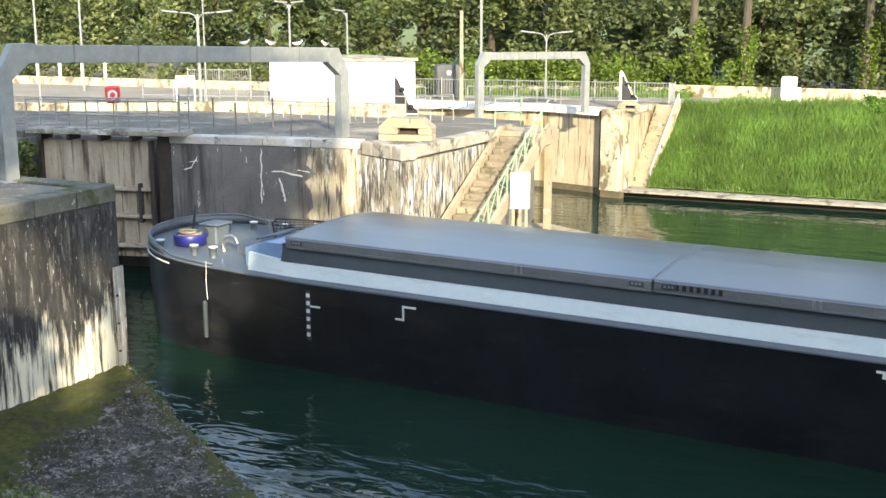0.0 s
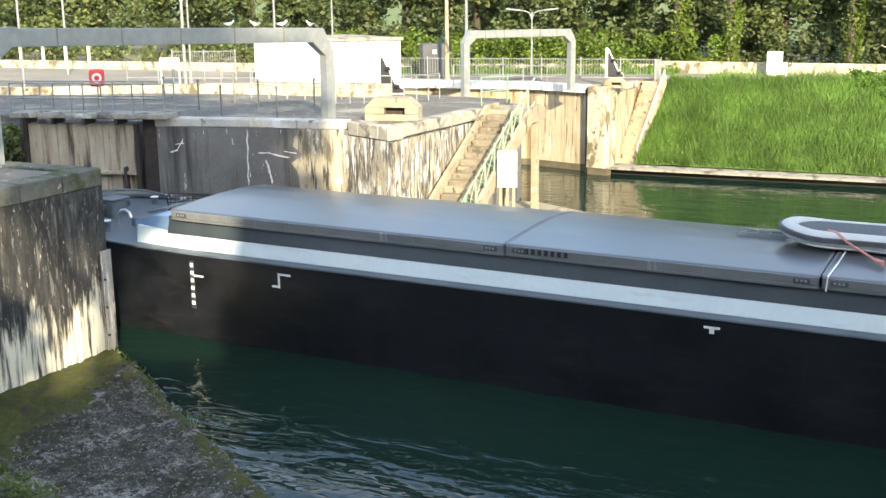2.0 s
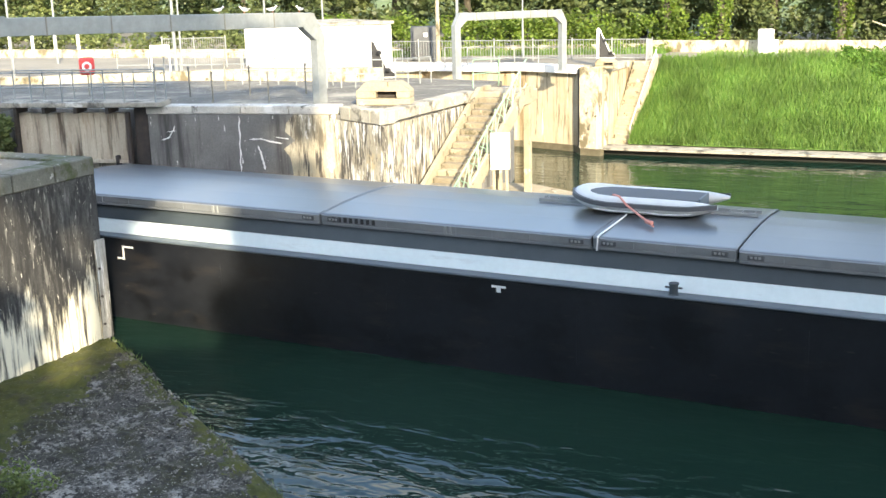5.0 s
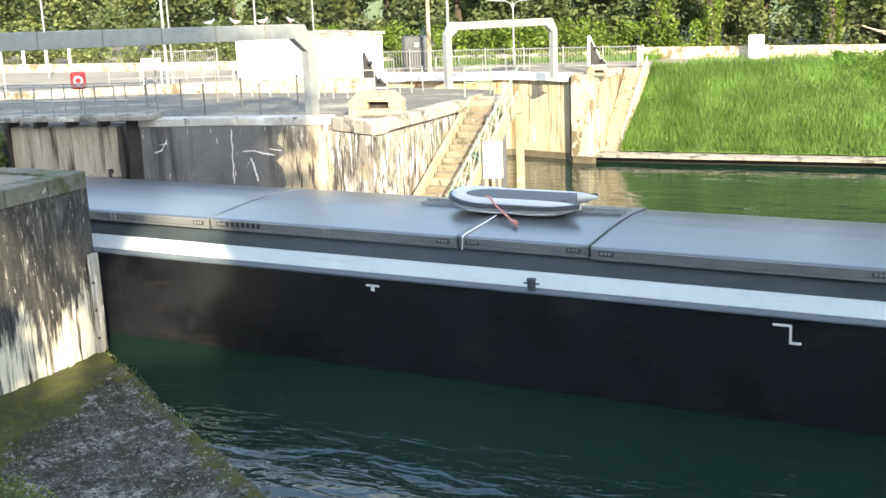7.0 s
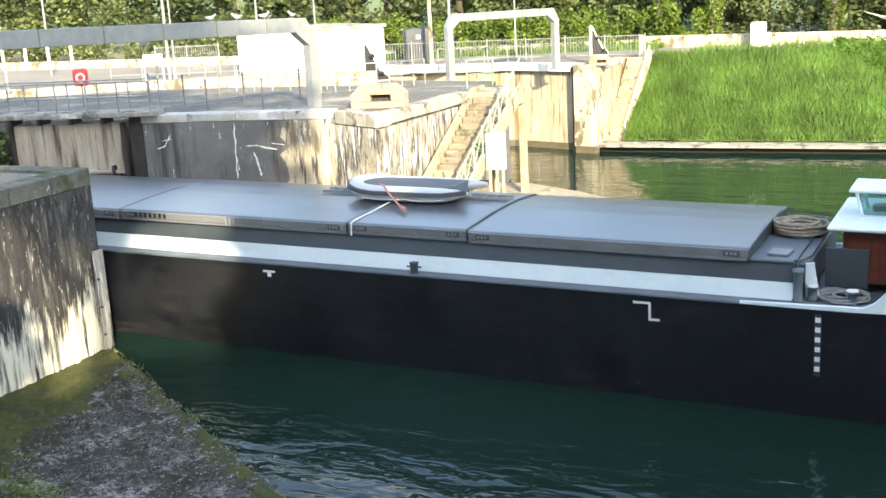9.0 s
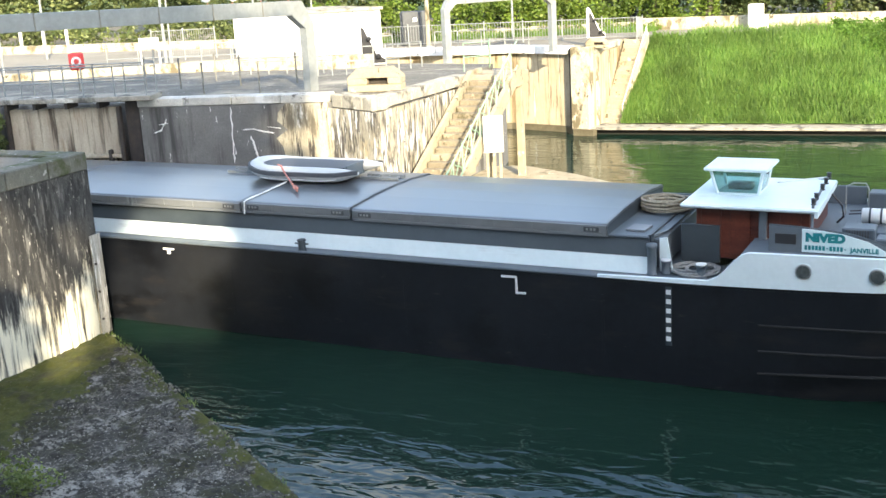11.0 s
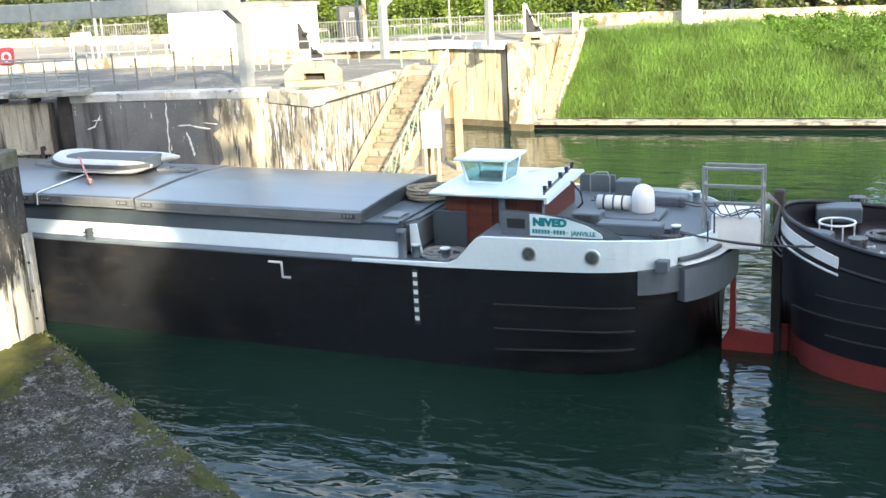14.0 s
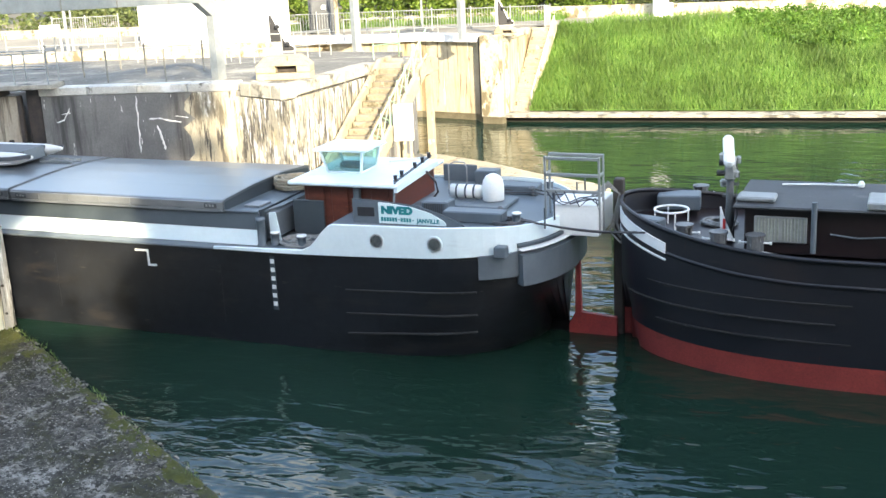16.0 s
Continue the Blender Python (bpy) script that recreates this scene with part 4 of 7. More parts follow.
for i in range(4):
    j = (i + 1) % 4
    bm = B()
    q = [Vector((*lo[i], 3.65)), Vector((*lo[j], 3.65)), Vector((*hi[j], 4.14)), Vector((*hi[i], 4.14))]
    nrm = (q[1] - q[0]).cross(q[2] - q[0]).normalized() * 0.006
    loft(bm, [[p + nrm for p in q], [p - nrm for p in q]])
    part("pane", bm, M["glass"], turret, "green-tinted window pane")
bm = B()
box(bm, (0.92, 2.41, 4.18), (1.34, 1.2, 0.07), bevel=0.02)
part("top", bm, M["boat_white"], turret)
bm = B()
box(bm, (0.9, 2.5, 3.72), (0.5, 0.3, 0.14), bevel=0.02)
part("console", bm, M["dark_grey"], turret)
# wind deflector, lockers and deck gear
bm = B()
box(bm, (0.33, 1.28, 2.72), (0.82, 0.06, 0.82), bevel=0.02)
part("screen", bm, M["boat_dark"], barge, "dark grey steel screen before the wheelhouse")
bm = B()
prism(bm, [(-1.75, 0.56), (-0.75, 0.56), (-0.5, 0.72), (-0.34, 1.2), (-0.34, 4.0), (-0.75, BEAM - 0.56), (-1.75, BEAM - 0.56)], 2.93, 2.975)
part("hold_end_deck", bm, M["boat_grey"], barge, "blue-grey plate behind the last hatch")
bm = B()
box(bm, (-0.95, 1.15, 3.0), (0.42, 0.5, 0.05), pose(0, 0, 0, 0, 0, -4), bevel=0.01)
part("hatch_lid", bm, M["hatch_side"], barge, "pale grey lid")
bm = B()
side_prism(bm, [(-0.36, 2.24), (-0.36, 2.94), (-0.2, 2.96), (-0.08, 2.24)], 0.62, 0.67)
part("coaming_end", bm, M["boat_white"], barge, "white flared end of the coaming")
bm = B()
box(bm, (-0.62, 2.5, 2.60), (0.62, 3.5, 0.62), bevel=0.03)
part("hold_end_locker", bm, M["boat_grey"], barge)
for u, v, r, h, z in ((-0.46, 0.40, 0.095, 0.66, 2.22), (-0.2, 0.55, 0.09, 0.28, 2.22), (0.56, 0.42, 0.095, 0.28, 2.22), (5.46, 1.02, 0.085, 0.26, 2.86), (5.24, 4.15, 0.085, 0.26, 2.86)):
    bm = B()
    bollard(bm, (u, v, z), r, h)
    bo = part("bollard", bm, M["boat_grey"], barge, "", True)
    if h < 0.4:
        bm = B()
        lathe(bm, [(r * 1.2, 0), (r * 1.2, 0.02), (0, 0.022)], (u, v, z + h + 0.001), 16)
        part("cap", bm, M["rail_white"], bo)
for c, s in (((4.50, 1.05, 3.02), (1.35, 0.42, 0.24)), ((3.45, 1.55, 3.06), (0.62, 0.5, 0.30)), ((4.5, 3.8, 3.0), (1.2, 0.5, 0.22)), ((3.55, 4.55, 3.08), (0.55, 0.42, 0.36)), ((2.75, 4.75, 3.1), (0.9, 0.06, 0.44))):
    bm = B()
    box(bm, c, s, bevel=0.025)
    part("deck_locker", bm, M["boat_grey"], barge)
bm = B()
box(bm, (4.05, 2.45, 2.95), (1.6, 1.1, 0.09), bevel=0.02)
part("engine_hatch", bm, M["boat_grey"], barge)
bm = B()
for k in range(9):
    box(bm, (3.24 + k * 0.05, 1.28, 3.07), (0.02, 0.02, 0.22))
part("vent_grille", bm, M["dark_grey"], barge)
for v0, sag in ((3.35, 0.0), (3.55, 0.02)):
    bm = B()
    tube(bm, [(3.0 + 0.3 * k, v0 + 0.05 * math.sin(k * 1.3), 3.0 + sag + 0.02 * math.sin(k * 2.1)) for k in range(11)], 0.018, 5)
    part("deck_cable", bm, M["cable"], barge, "black cable lying along the aft deck")
for u, v in ((5.0, 3.55), (5.6, 3.3), (4.9, 1.55)):
    bm = B()
    lathe(bm, [(0.035, 0), (0.035, 0.16), (0.08, 0.17), (0.08, 0.20), (0.03, 0.24), (0, 0.245)], (u, v, 2.88), 10)
    part("mushroom_vent", bm, M["dark_grey"], barge)
bm = B()
tube(bm, [(2.9, 3.6, 2.92), (2.9, 3.6, 3.55), (3.05, 3.62, 3.62), (3.3, 3.62, 3.62), (3.36, 3.62, 3.5), (3.36, 3.62, 2.92)], 0.018, 6)
part("hand_hoop", bm, M["galvanised"], barge)
bm = B()
tube(bm, [(2.75, 2.6, 3.6), (2.95, 2.65, 3.35), (2.98, 2.7, 3.1), (2.85, 2.75, 2.95)], 0.025, 6)
part("drain_hose", bm, M["black_paint"], barge, "black hose hanging from the wheelhouse roof")
# folded mast with lamps on the wheelhouse roof
bm = B()
tube(bm, [(2.62, 1.0, 3.2), (2.60, 1.15, 3.66), (2.55, 3.4, 3.80)], 0.028, 8)
mast = part("folded_mast", bm, M["boat_grey"], barge, "folded grey mast carrying navigation lamps")
for k in range(5):
    bm = B()
    c = Vector((2.60, (1.2, 1.55, 2.3, 2.75, 3.15)[k], 3.67 + k * 0.032))
    lathe(bm, [(0.05, 0), (0.055, 0.02), (0.03, 0.03), (0.045, 0.05), (0.045, 0.11), (0.055, 0.13), (0, 0.14)], c, 10)
    part("lamp", bm, M["black_paint"], mast)
bm = B()
tube(bm, [(1.5, 3.3, 3.64), (2.55, 3.35, 3.78)], 0.02)
part("stay", bm, M["rail_white"], mast)
bm = B()
loft(bm, [[(2.66, 0.95, 3.46), (2.73, 0.95, 3.46), (2.73, 3.4, 3.58), (2.66, 3.4, 3.58)], [(2.66, 0.95, 3.60), (2.73, 0.95, 3.60), (2.73, 3.4, 3.70), (2.66, 3.4, 3.70)]])
part("mast_board", bm, M["boat_white"], mast)
# stern platform with rails
bm = B()
box(bm, (6.50, 2.55, 2.80), (1.02, 1.3, 0.70), bevel=0.02)
plat = part("stern_box", bm, M["rail_white"], barge, "pale steel box standing behind the stern rail")
for z, deep_ in ((3.42, 0.0), (3.78, 0.0), (4.14, 0.0), (4.16, 0.34)):
    bm = B()
    box(bm, (6.42, 1.95 + deep_, z), (1.22, 0.045, 0.075), bevel=0.012)
    part("rail", bm, M["galvanised"], plat)
for u in (5.82, 7.02):
    for v in (1.95, 2.29):
        bm = B()
        box(bm, (u, v, 3.33), (0.05, 0.05, 1.72), bevel=0.01)
        part("stanchion", bm, M["galvanised"], plat)
    bm = B()
    box(bm, (u, 2.12, 3.78), (0.045, 0.30, 0.06), bevel=0.01)
    part("side_rail", bm, M["galvanised"], plat)
for k in range(4):
    bm = B()
    tube(bm, [(5.85 + 0.2 * k, 1.93, 3.42), (6.0 + 0.2 * k, 1.86, 3.26 - 0.05 * k), (6.25 + 0.17 * k, 1.86, 3.14 + 0.04 * k), (6.6 + 0.12 * k, 1.9, 3.30), (7.0, 1.92, 3.36 - 0.1 * k)], 0.014, 5)
    part("loose_cable", bm, M["cable"], plat, "dark cable slung over the rail")
bm = B()
side_prism(bm, [(6.15, -0.4), (6.15, 0.2), (6.3, 0.5), (6.32, 1.7), (6.42, 1.7), (6.44, 0.5), (7.25, 0.44), (7.25, -0.4)], 2.47, 2.58)
part("rudder", bm, M["rudder_red"], barge, "red rudder blade and stock")
for v in (0.9, 1.6, 3.4, 4.1):
    bm = B()
    rod(bm, (6.12, v, 2.86), (6.12, v, 3.3), 0.02, 6)
    part("rail_post", bm, M["boat_dark"], barge)

# fore deck gear
bm = B()
tube(bm, [(u, MIDV - max(0.0, HB(u) - 0.06), sheer(u) + 0.09 + 0.21 * max(0.0, min(1.0, (-30.7 - u) / 1.0))) for u in us if u < -28.6][::-1] + [(u, MIDV + max(0.0, HB(u) - 0.06), sheer(u) + 0.09 + 0.21 * max(0.0, min(1.0, (-30.7 - u) / 1.0))) for u in us if u < -28.6], 0.03, 8)
part("bow_rail", bm, M["boat_grey"], barge, "blue-grey bow bulwark rail", True)
bm = B()
band(bm, [u for u in us if -32.59 < u < -30.4], HB, lambda u: sheer(u) - 0.16, lambda u: sheer(u) - 0.11, 0.03)
part("bow_line", bm, M["rail_white"], barge, "white line round the bow")
bm = B()
band(bm, [u for u in us if u < -30.7], lambda u: HB(u) - 0.03, lambda u: sheer(u) + 0.03, lambda u: sheer(u) + 0.10 + 0.20 * min(1.0, (-30.7 - u) / 1.0), 0.02)
part("bow_bulwark", bm, M["boat_grey"], barge, "blue-grey raised bow bulwark", True)
for u, v in ((-30.35, 0.75), (-29.75, 0.8), (-31.6, 0.85), (-30.9, 4.1), (-29.9, 4.2)):
    bm = B()
    bollard(bm, (u, v, 2.28), 0.10, 0.34)
    bo = part("bow_bollard", bm, M["boat_grey"], barge, "", True)
    bm = B()
    lathe(bm, [(0.12, 0), (0.12, 0.02), (0, 0.022)], (u, v, 2.621), 16)
    part("cap", bm, M["rail_white"], bo)
bm = B()
box(bm, (-30.85, 2.3, 2.58), (0.5, 0.62, 0.62), bevel=0.05)
winch = part("winch_housing", bm, M["boat_grey"], barge, "blue-grey anchor winch housing")
bm = B()
rod(bm, (-31.0, 1.6, 2.66), (-31.0, 3.0, 2.66), 0.14, 14)
part("winch_drum", bm, M["boat_dark"], winch)
bm = B()
box(bm, (-30.85, 2.3, 2.91), (0.66, 0.72, 0.05), bevel=0.02)
part("winch_lid", bm, M["boat_grey"], winch)
bm = B()
rod(bm, (-32.2, 2.9, 2.35), (-32.0, 2.85, 3.25), 0.05, 8, 0.035)
part("jackstaff", bm, M["boat_dark"], barge)
bm = B()
tube(bm, [(-29.95, 1.5, 2.28), (-29.95, 1.5, 2.62), (-29.85, 1.5, 2.76), (-29.7, 1.5, 2.80), (-29.56, 1.5, 2.74), (-29.5, 1.5, 2.6)], 0.05, 10)
part("vent_pipe", bm, M["chrome"], barge, "bent bright steel vent pipe")
bm = B()
loft(bm, [[(-28.55, v, 2.26), (-28.55, v, 2.78), (-27.9, v, 2.98), (-27.1, v, 2.98), (-27.1, v, 2.26)] for v in (0.62, 2.3)])
fc = part("hold_front", bm, M["cover_blue"], barge, "sky-blue steel cover before the hatches")
bm = B()
box(bm, (-28.3, 1.75, 2.96), (0.7, 1.1, 0.05), pose(0, 0, 0, 0, -14, 0), bevel=0.01)
part("lid", bm, M["boat_grey"], fc)
bm = B()
loft(bm, [[(-28.55, v, 2.26), (-28.55, v, 2.6), (-27.2, v, 2.9), (-27.2, v, 2.26)] for v in (2.32, 4.4)])
part("hold_locker", bm, M["boat_grey"], barge)
bm = B()
tube(bm, [(-29.0, 2.6, 2.3), (-29.12, 2.6, 3.02), (-29.0, 2.62, 3.14), (-28.2, 2.9, 3.13), (-27.3, 3.3, 3.06), (-27.2, 3.3, 2.95)], 0.028, 8)
hoop_ = part("hoop_rail", bm, M["black_paint"], barge, "bent black tube frame hung with mesh")
for k in range(14):
    bm = B()
    f_ = (k + 0.5) / 14
    rod(bm, (-29.08 + 1.7 * f_, 2.6 + 0.65 * f_, 2.62 + 0.3 * f_), (-29.08 + 1.7 * f_, 2.6 + 0.65 * f_, 3.11 - 0.04 * f_), 0.012, 4)
    part("mesh_bar", bm, M["black_paint"], hoop_)
for k in range(5):
    bm = B()
    rod(bm, (-29.08, 2.6, 2.66 + k * 0.1), (-27.38 - 0.06 * (4 - k), 3.25, 2.94 + k * 0.03), 0.012, 4)
    part("mesh_wire", bm, M["black_paint"], hoop_)
for k in range(3):
    bm = B()
    rod(bm, (-30.2 + 0.45 * k, 3.9, 2.28), (-30.2 + 0.45 * k, 3.9, 2.78), 0.018, 6)
    part("stanchion", bm, M["galvanised"], barge)
bm = B()
tube(bm, [(-30.3, 3.9, 2.78), (-29.3, 3.9, 2.78)], 0.018, 6)
part("deck_rail", bm, M["galvanised"], barge)
bm = B()
coil(bm, (-29.75, 2.75, 2.28), 0.18, 0.32, 5, 0.022, 0.012, 17)
part("chain_heap", bm, M["cable"], barge, "heap of dark chain")
bm = B()
box(bm, (-29.3, 2.0, 2.42), (0.7, 0.7, 0.26), bevel=0.03)
part("fore_hatch", bm, M["boat_grey"], barge)
bm = B()
tube(bm, [(-29.30, -0.06, 2.46), (-29.31, -0.08, 1.9), (-29.30, -0.06, 1.45)], 0.010, 6)
fl = part("hanging_line", bm, M["rail_white"], barge)
bm = B()
lathe(bm, [(0.02, 0), (0.06, 0.03), (0.065, 0.95), (0.03, 1.0), (0, 1.01)], (-29.36, -0.10, 0.42), 10)
part("pole_fender", bm, M["boat_dark"], barge, "dark hanging fender")

# loose things aboard
tub = mover("rope_tub", "deep blue plastic tub with coiled rope on the fore deck", "tub", (-31.15, 1.55, 2.30))
bm = B()
lathe(bm, [(0.36, 0.10), (0.44, 0.14), (0.46, 0.42), (0.44, 0.44), (0.38, 0.40), (0.36, 0.2)], (0, 0, 0), 24)
part("bowl", bm, M["drum_blue"], tub, "", True)
for a in range(3):
    bm = B()
    k = a * 2.1
    rod(bm, (0.3 * math.cos(k), 0.3 * math.sin(k), -0.04), (0.3 * math.cos(k), 0.3 * math.sin(k), 0.14), 0.02)
    part("foot", bm, M["galvanised"], tub)
bm = B()
coil(bm, (0, 0, 0.30), 0.16, 0.30, 5, 0.03, 0.035, 4)
part("coil", bm, M["rope"], tub, "heap of tan rope")
rope = mover("mooring_rope", "heap of old tan mooring rope behind the hatches", "rope", (-0.85, 2.9, 2.98))
bm = B()
coil(bm, (0, 0, 0), 0.26, 0.50, 11, 0.034, 0.022, 2)
part("coil", bm, M["rope"], rope)
rope = mover("mooring_rope", "dark rope lying round the stern bollards", "rope", (0.35, 0.8, 2.24))
bm = B()
coil(bm, (0, 0, 0), 0.15, 0.5, 6, 0.025, 0.01, 7)
part("coil", bm, M["rope_grey"], rope)
rope = mover("mooring_rope", "dark rope wound about the aft bollard", "rope", (5.25, 1.05, 2.875))
bm = B()
coil(bm, (0, 0, 0), 0.14, 0.34, 5, 0.024, 0.012, 27)
part("coil", bm, M["cable"], rope)
rd = mover("satellite_dome", "white satellite dome on the aft deck", "dome", (4.40, 2.55, 2.995))
bm = B()
lathe(bm, [(0.22, 0), (0.245, 0.03), (0.25, 0.34), (0.225, 0.47), (0.16, 0.57), (0.07, 0.615), (0, 0.62)], (0, 0, 0), 24)
part("dome", bm, M["rail_white"], rd, "", True)
bm = B()
lathe(bm, [(0.24, -0.01), (0.24, 0.02), (0.2, 0.025)], (0, 0, 0), 24)
part("base", bm, M["galvanised"], rd)
lr = mover("life_raft", "white life raft canister strapped on the aft deck", "life raft", (3.72, 2.62, 2.995))
bm = B()
rod(bm, (-0.36, 0, 0.17), (0.36, 0, 0.17), 0.16, 18)
part("canister", bm, M["rail_white"], lr, "", True)
for x in (-0.2, 0.02, 0.22):
    bm = B()
    rod(bm, (x - 0.02, 0, 0.17), (x + 0.02, 0, 0.17), 0.168, 18)
    part("strap", bm, M["boat_dark"], lr)
bm = B()
box(bm, (0, 0, 0.01), (0.6, 0.3, 0.03))
part("cradle", bm, M["boat_grey"], lr)
# inflatable dinghy lying on the hatch covers
din = mover("dinghy", "pale grey inflatable dinghy lashed on the hatch covers", "dinghy", (-10.25, 3.05, 3.335), 1)


def fat_tube(bm, pts, radii, n=16, squash=0.82):
    """A soft tube whose radius changes along its way, flattened a little."""
    pts = [Vector(p) for p in pts]
    rings = []
    for i, (p, r) in enumerate(zip(pts, radii)):
        d = (pts[min(i + 1, len(pts) - 1)] - pts[max(i - 1, 0)]).normalized()
        side = Vector((d.y, -d.x, 0)).normalized()
        rings.append([p + side * r * math.cos(2 * math.pi * k / n) + Vector((0, 0, r * squash * math.sin(2 * math.pi * k / n))) for k in range(n)])
    return loft(bm, rings)


def dinghy_line(inset=0.0, lift=0.0):
    """Stern cone, side, round raised bow, other side, stern cone."""
    way, rad = [], []
    for x, r in ((1.68, 0.05), (1.55, 0.09), (1.35, 0.15), (1.1, 0.205), (0.8, 0.225), (0.3, 0.23), (-0.3, 0.23), (-0.8, 0.23)):
        way.append((x, -0.62 + inset, 0.20 + lift + 0.10 * max(0, x - 1.0)))
        rad.append(r)
    for i in range(1, 16):
        a = math.pi * i / 16
        way.append((-0.95 - 0.68 * math.sin(a), -(0.62 - inset) * math.cos(a), 0.20 + lift + 0.12 * math.sin(a)))
        rad.append(0.225 - 0.03 * math.sin(a))
    for (x, y, z), r in zip(way[7::-1], rad[7::-1]):
        way.append((x, -y, z))
        rad.append(r)
    return way, rad


bm = B()
way, rad = dinghy_line()
fat_tube(bm, way, rad)
part("tube", bm, M["dinghy"], din, "", True)
bm = B()
for lo_, hi_ in ((-0.015, 0.085),):
    outer = []
    for i, ((x, y, z), r) in enumerate(zip(way, rad)):
        a, b = Vector(way[max(i - 1, 0)]), Vector(way[min(i + 1, len(way) - 1)])
        d = (b - a).normalized()
        nrm = Vector((d.y, -d.x, 0)).normalized() * -1
        if nrm.dot(Vector((x + 0.3, y, 0))) < 0:
            nrm = -nrm
        p = Vector((x, y, z)) + nrm * (r * 0.985)
        outer.append([p + Vector((0, 0, lo_)), p + nrm * 0.04 + Vector((0, 0, lo_)), p + nrm * 0.035 + Vector((0, 0, hi_)), p - nrm * 0.02 + Vector((0, 0, hi_ + 0.01))])
    loft(bm, outer)
part("rubbing_strip", bm, M["dark_grey"], din, "dark rubbing strip")
bm = B()
prism(bm, [(-1.45, -0.22), (-1.2, -0.50), (1.22, -0.50), (1.22, 0.50), (-1.2, 0.50), (-1.45, 0.22)], 0.06, 0.375)
part("floor", bm, M["dark_grey"], din)
bm = B()
box(bm, (1.22, 0, 0.24), (0.05, 0.84, 0.32), bevel=0.01)
part("transom", bm, M["boat_grey"], din)
for y in (-0.86, 0.86):
    bm = B()
    tube(bm, [(-1.1, y * 0.99, 0.12)] + [(x, y, 0.10 + 0.012 * math.sin(x * 9)) for x in (-0.7, -0.3, 0.1, 0.5, 0.9)] + [(1.15, y * 0.97, 0.14)], 0.012, 5)
    part("grab_line", bm, M["rail_white"], din)
bm = B()
tube(bm, [(-0.75, -0.50, 0.395), (-0.55, -0.66, 0.40), (-0.42, -0.80, 0.34), (-0.30, -0.90, 0.26), (0.55, -1.72, 0.02)], 0.026, 6)
part("strap", bm, M["orange"], din, "faded orange lashing strap")
bm = B()
box(bm, (0.42, -1.58, 0.07), (0.24, 0.10, 0.08), pose(0, 0, 0, 0, 0, -42), bevel=0.02)
part("buckle", bm, M["orange"], din)
for x in (-2.4, 1.75):
    lad = mover("ladder", "short aluminium ladder end lying on the hatches", "ladder", (-10.1 + x, 3.3, 3.30))
    for y in (-0.18, 0.18):
        bm = B()
        box(bm, (0, y, 0.06), (1.1, 0.03, 0.07))
        part("rail", bm, M["galvanised"], lad)
    for k in range(4):
        bm = B()
        rod(bm, (-0.42 + k * 0.28, -0.18, 0.06), (-0.42 + k * 0.28, 0.18, 0.06), 0.016, 6)
        part("rung", bm, M["galvanised"], lad)

# ---- second barge ----
b2 = mover("motor_barge", "old blue-black barge with a red waterline following behind", "barge")
QB = lambda u: plan(u, 7.35, 11.6, 45.0, 43.0, 4.6, 2.1)
QW = lambda u: plan(u, 7.55, 12.2, 45.0, 42.0, 4.5, 2.1)
QL = lambda u: plan(u, 7.7, 12.6, 44.8, 42.0, 4.4, 2.1)
C2 = 2.75
z2 = lambda u: 2.62 + 0.028 * max(0, 12 - u) ** 1.95
us2 = stations(7.35, 11.8, 42.8, 45.0, 16, 16)
bm = B()
skin(bm, us2, [QW, QB, QB], [lambda u: 0.52 + 0.008 * max(0, 11 - u) ** 2, lambda u: 1.5, z2], C2)
part("hull", bm, M["hull_navy"], b2, "blue-black riveted hull plating", True)
bm = B()
skin(bm, us2, [QL, QW], [lambda u: -0.4, lambda u: 0.52 + 0.008 * max(0, 11 - u) ** 2], C2)
part("boot_top", bm, M["antifoul"], b2, "faded red boot-topping", True)
bm = B()
band(bm, us2, QB, lambda u: z2(u) - 0.04, lambda u: z2(u) + 0.06, 0.04, C2)
part("gunwale", bm, M["hull_navy"], b2, "", True)
bm = B()
band(bm, us2, QB, lambda u: z2(u) - 0.53, lambda u: z2(u) - 0.44, 0.018, C2)
part("rubbing_strake", bm, M["hull_navy"], b2, "", True)
for z0, a, b_ in ((1.75, 8.2, 12.3), (1.35, 7.7, 12.0), (0.95, 8.4, 12.3)):
    bm = B()
    uu = [a + (b_ - a) * i / 16 for i in range(17)]
    band(bm, uu, lambda u: QB(u) + 0.004 - (0.04 if z0 < 1.2 else 0), lambda u: z0, lambda u: z0 + 0.045, 0.025, C2, (-1,))
    part("plate_rib", bm, M["rib"], b2)
bm = B()
uu = [7.36 + 1.27 * (1 - math.cos(math.pi / 2 * i / 16)) for i in range(17)]
band(bm, uu, QB, lambda u: z2(u) - 0.40 - 0.08 * (u - 7.36), lambda u: z2(u) - 0.14 - 0.10 * (u - 7.36), 0.03, C2, (-1,))
part("bow_flash", bm, M["rail_white"], b2, "white painted bow flash")
bm = B()
band(bm, uu, QB, lambda u: z2(u) - 0.60 - 0.04 * (u - 7.36), lambda u: z2(u) - 0.55 - 0.04 * (u - 7.36), 0.03, C2, (-1,))
part("bow_line", bm, M["rail_white"], b2, "white line under the bow flash")
bm = B()
deck(bm, us2, lambda u: max(0.01, QB(u) - 0.04), lambda u: 2.45 + 0.4 * (z2(u) - 2.62) - 0.02, 0.04, C2)
part("deck", bm, M["maroon"], b2, "worn dark deck")
bm = B()
box(bm, (7.26, C2, 1.78), (0.22, 0.24, 3.6), bevel=0.03)
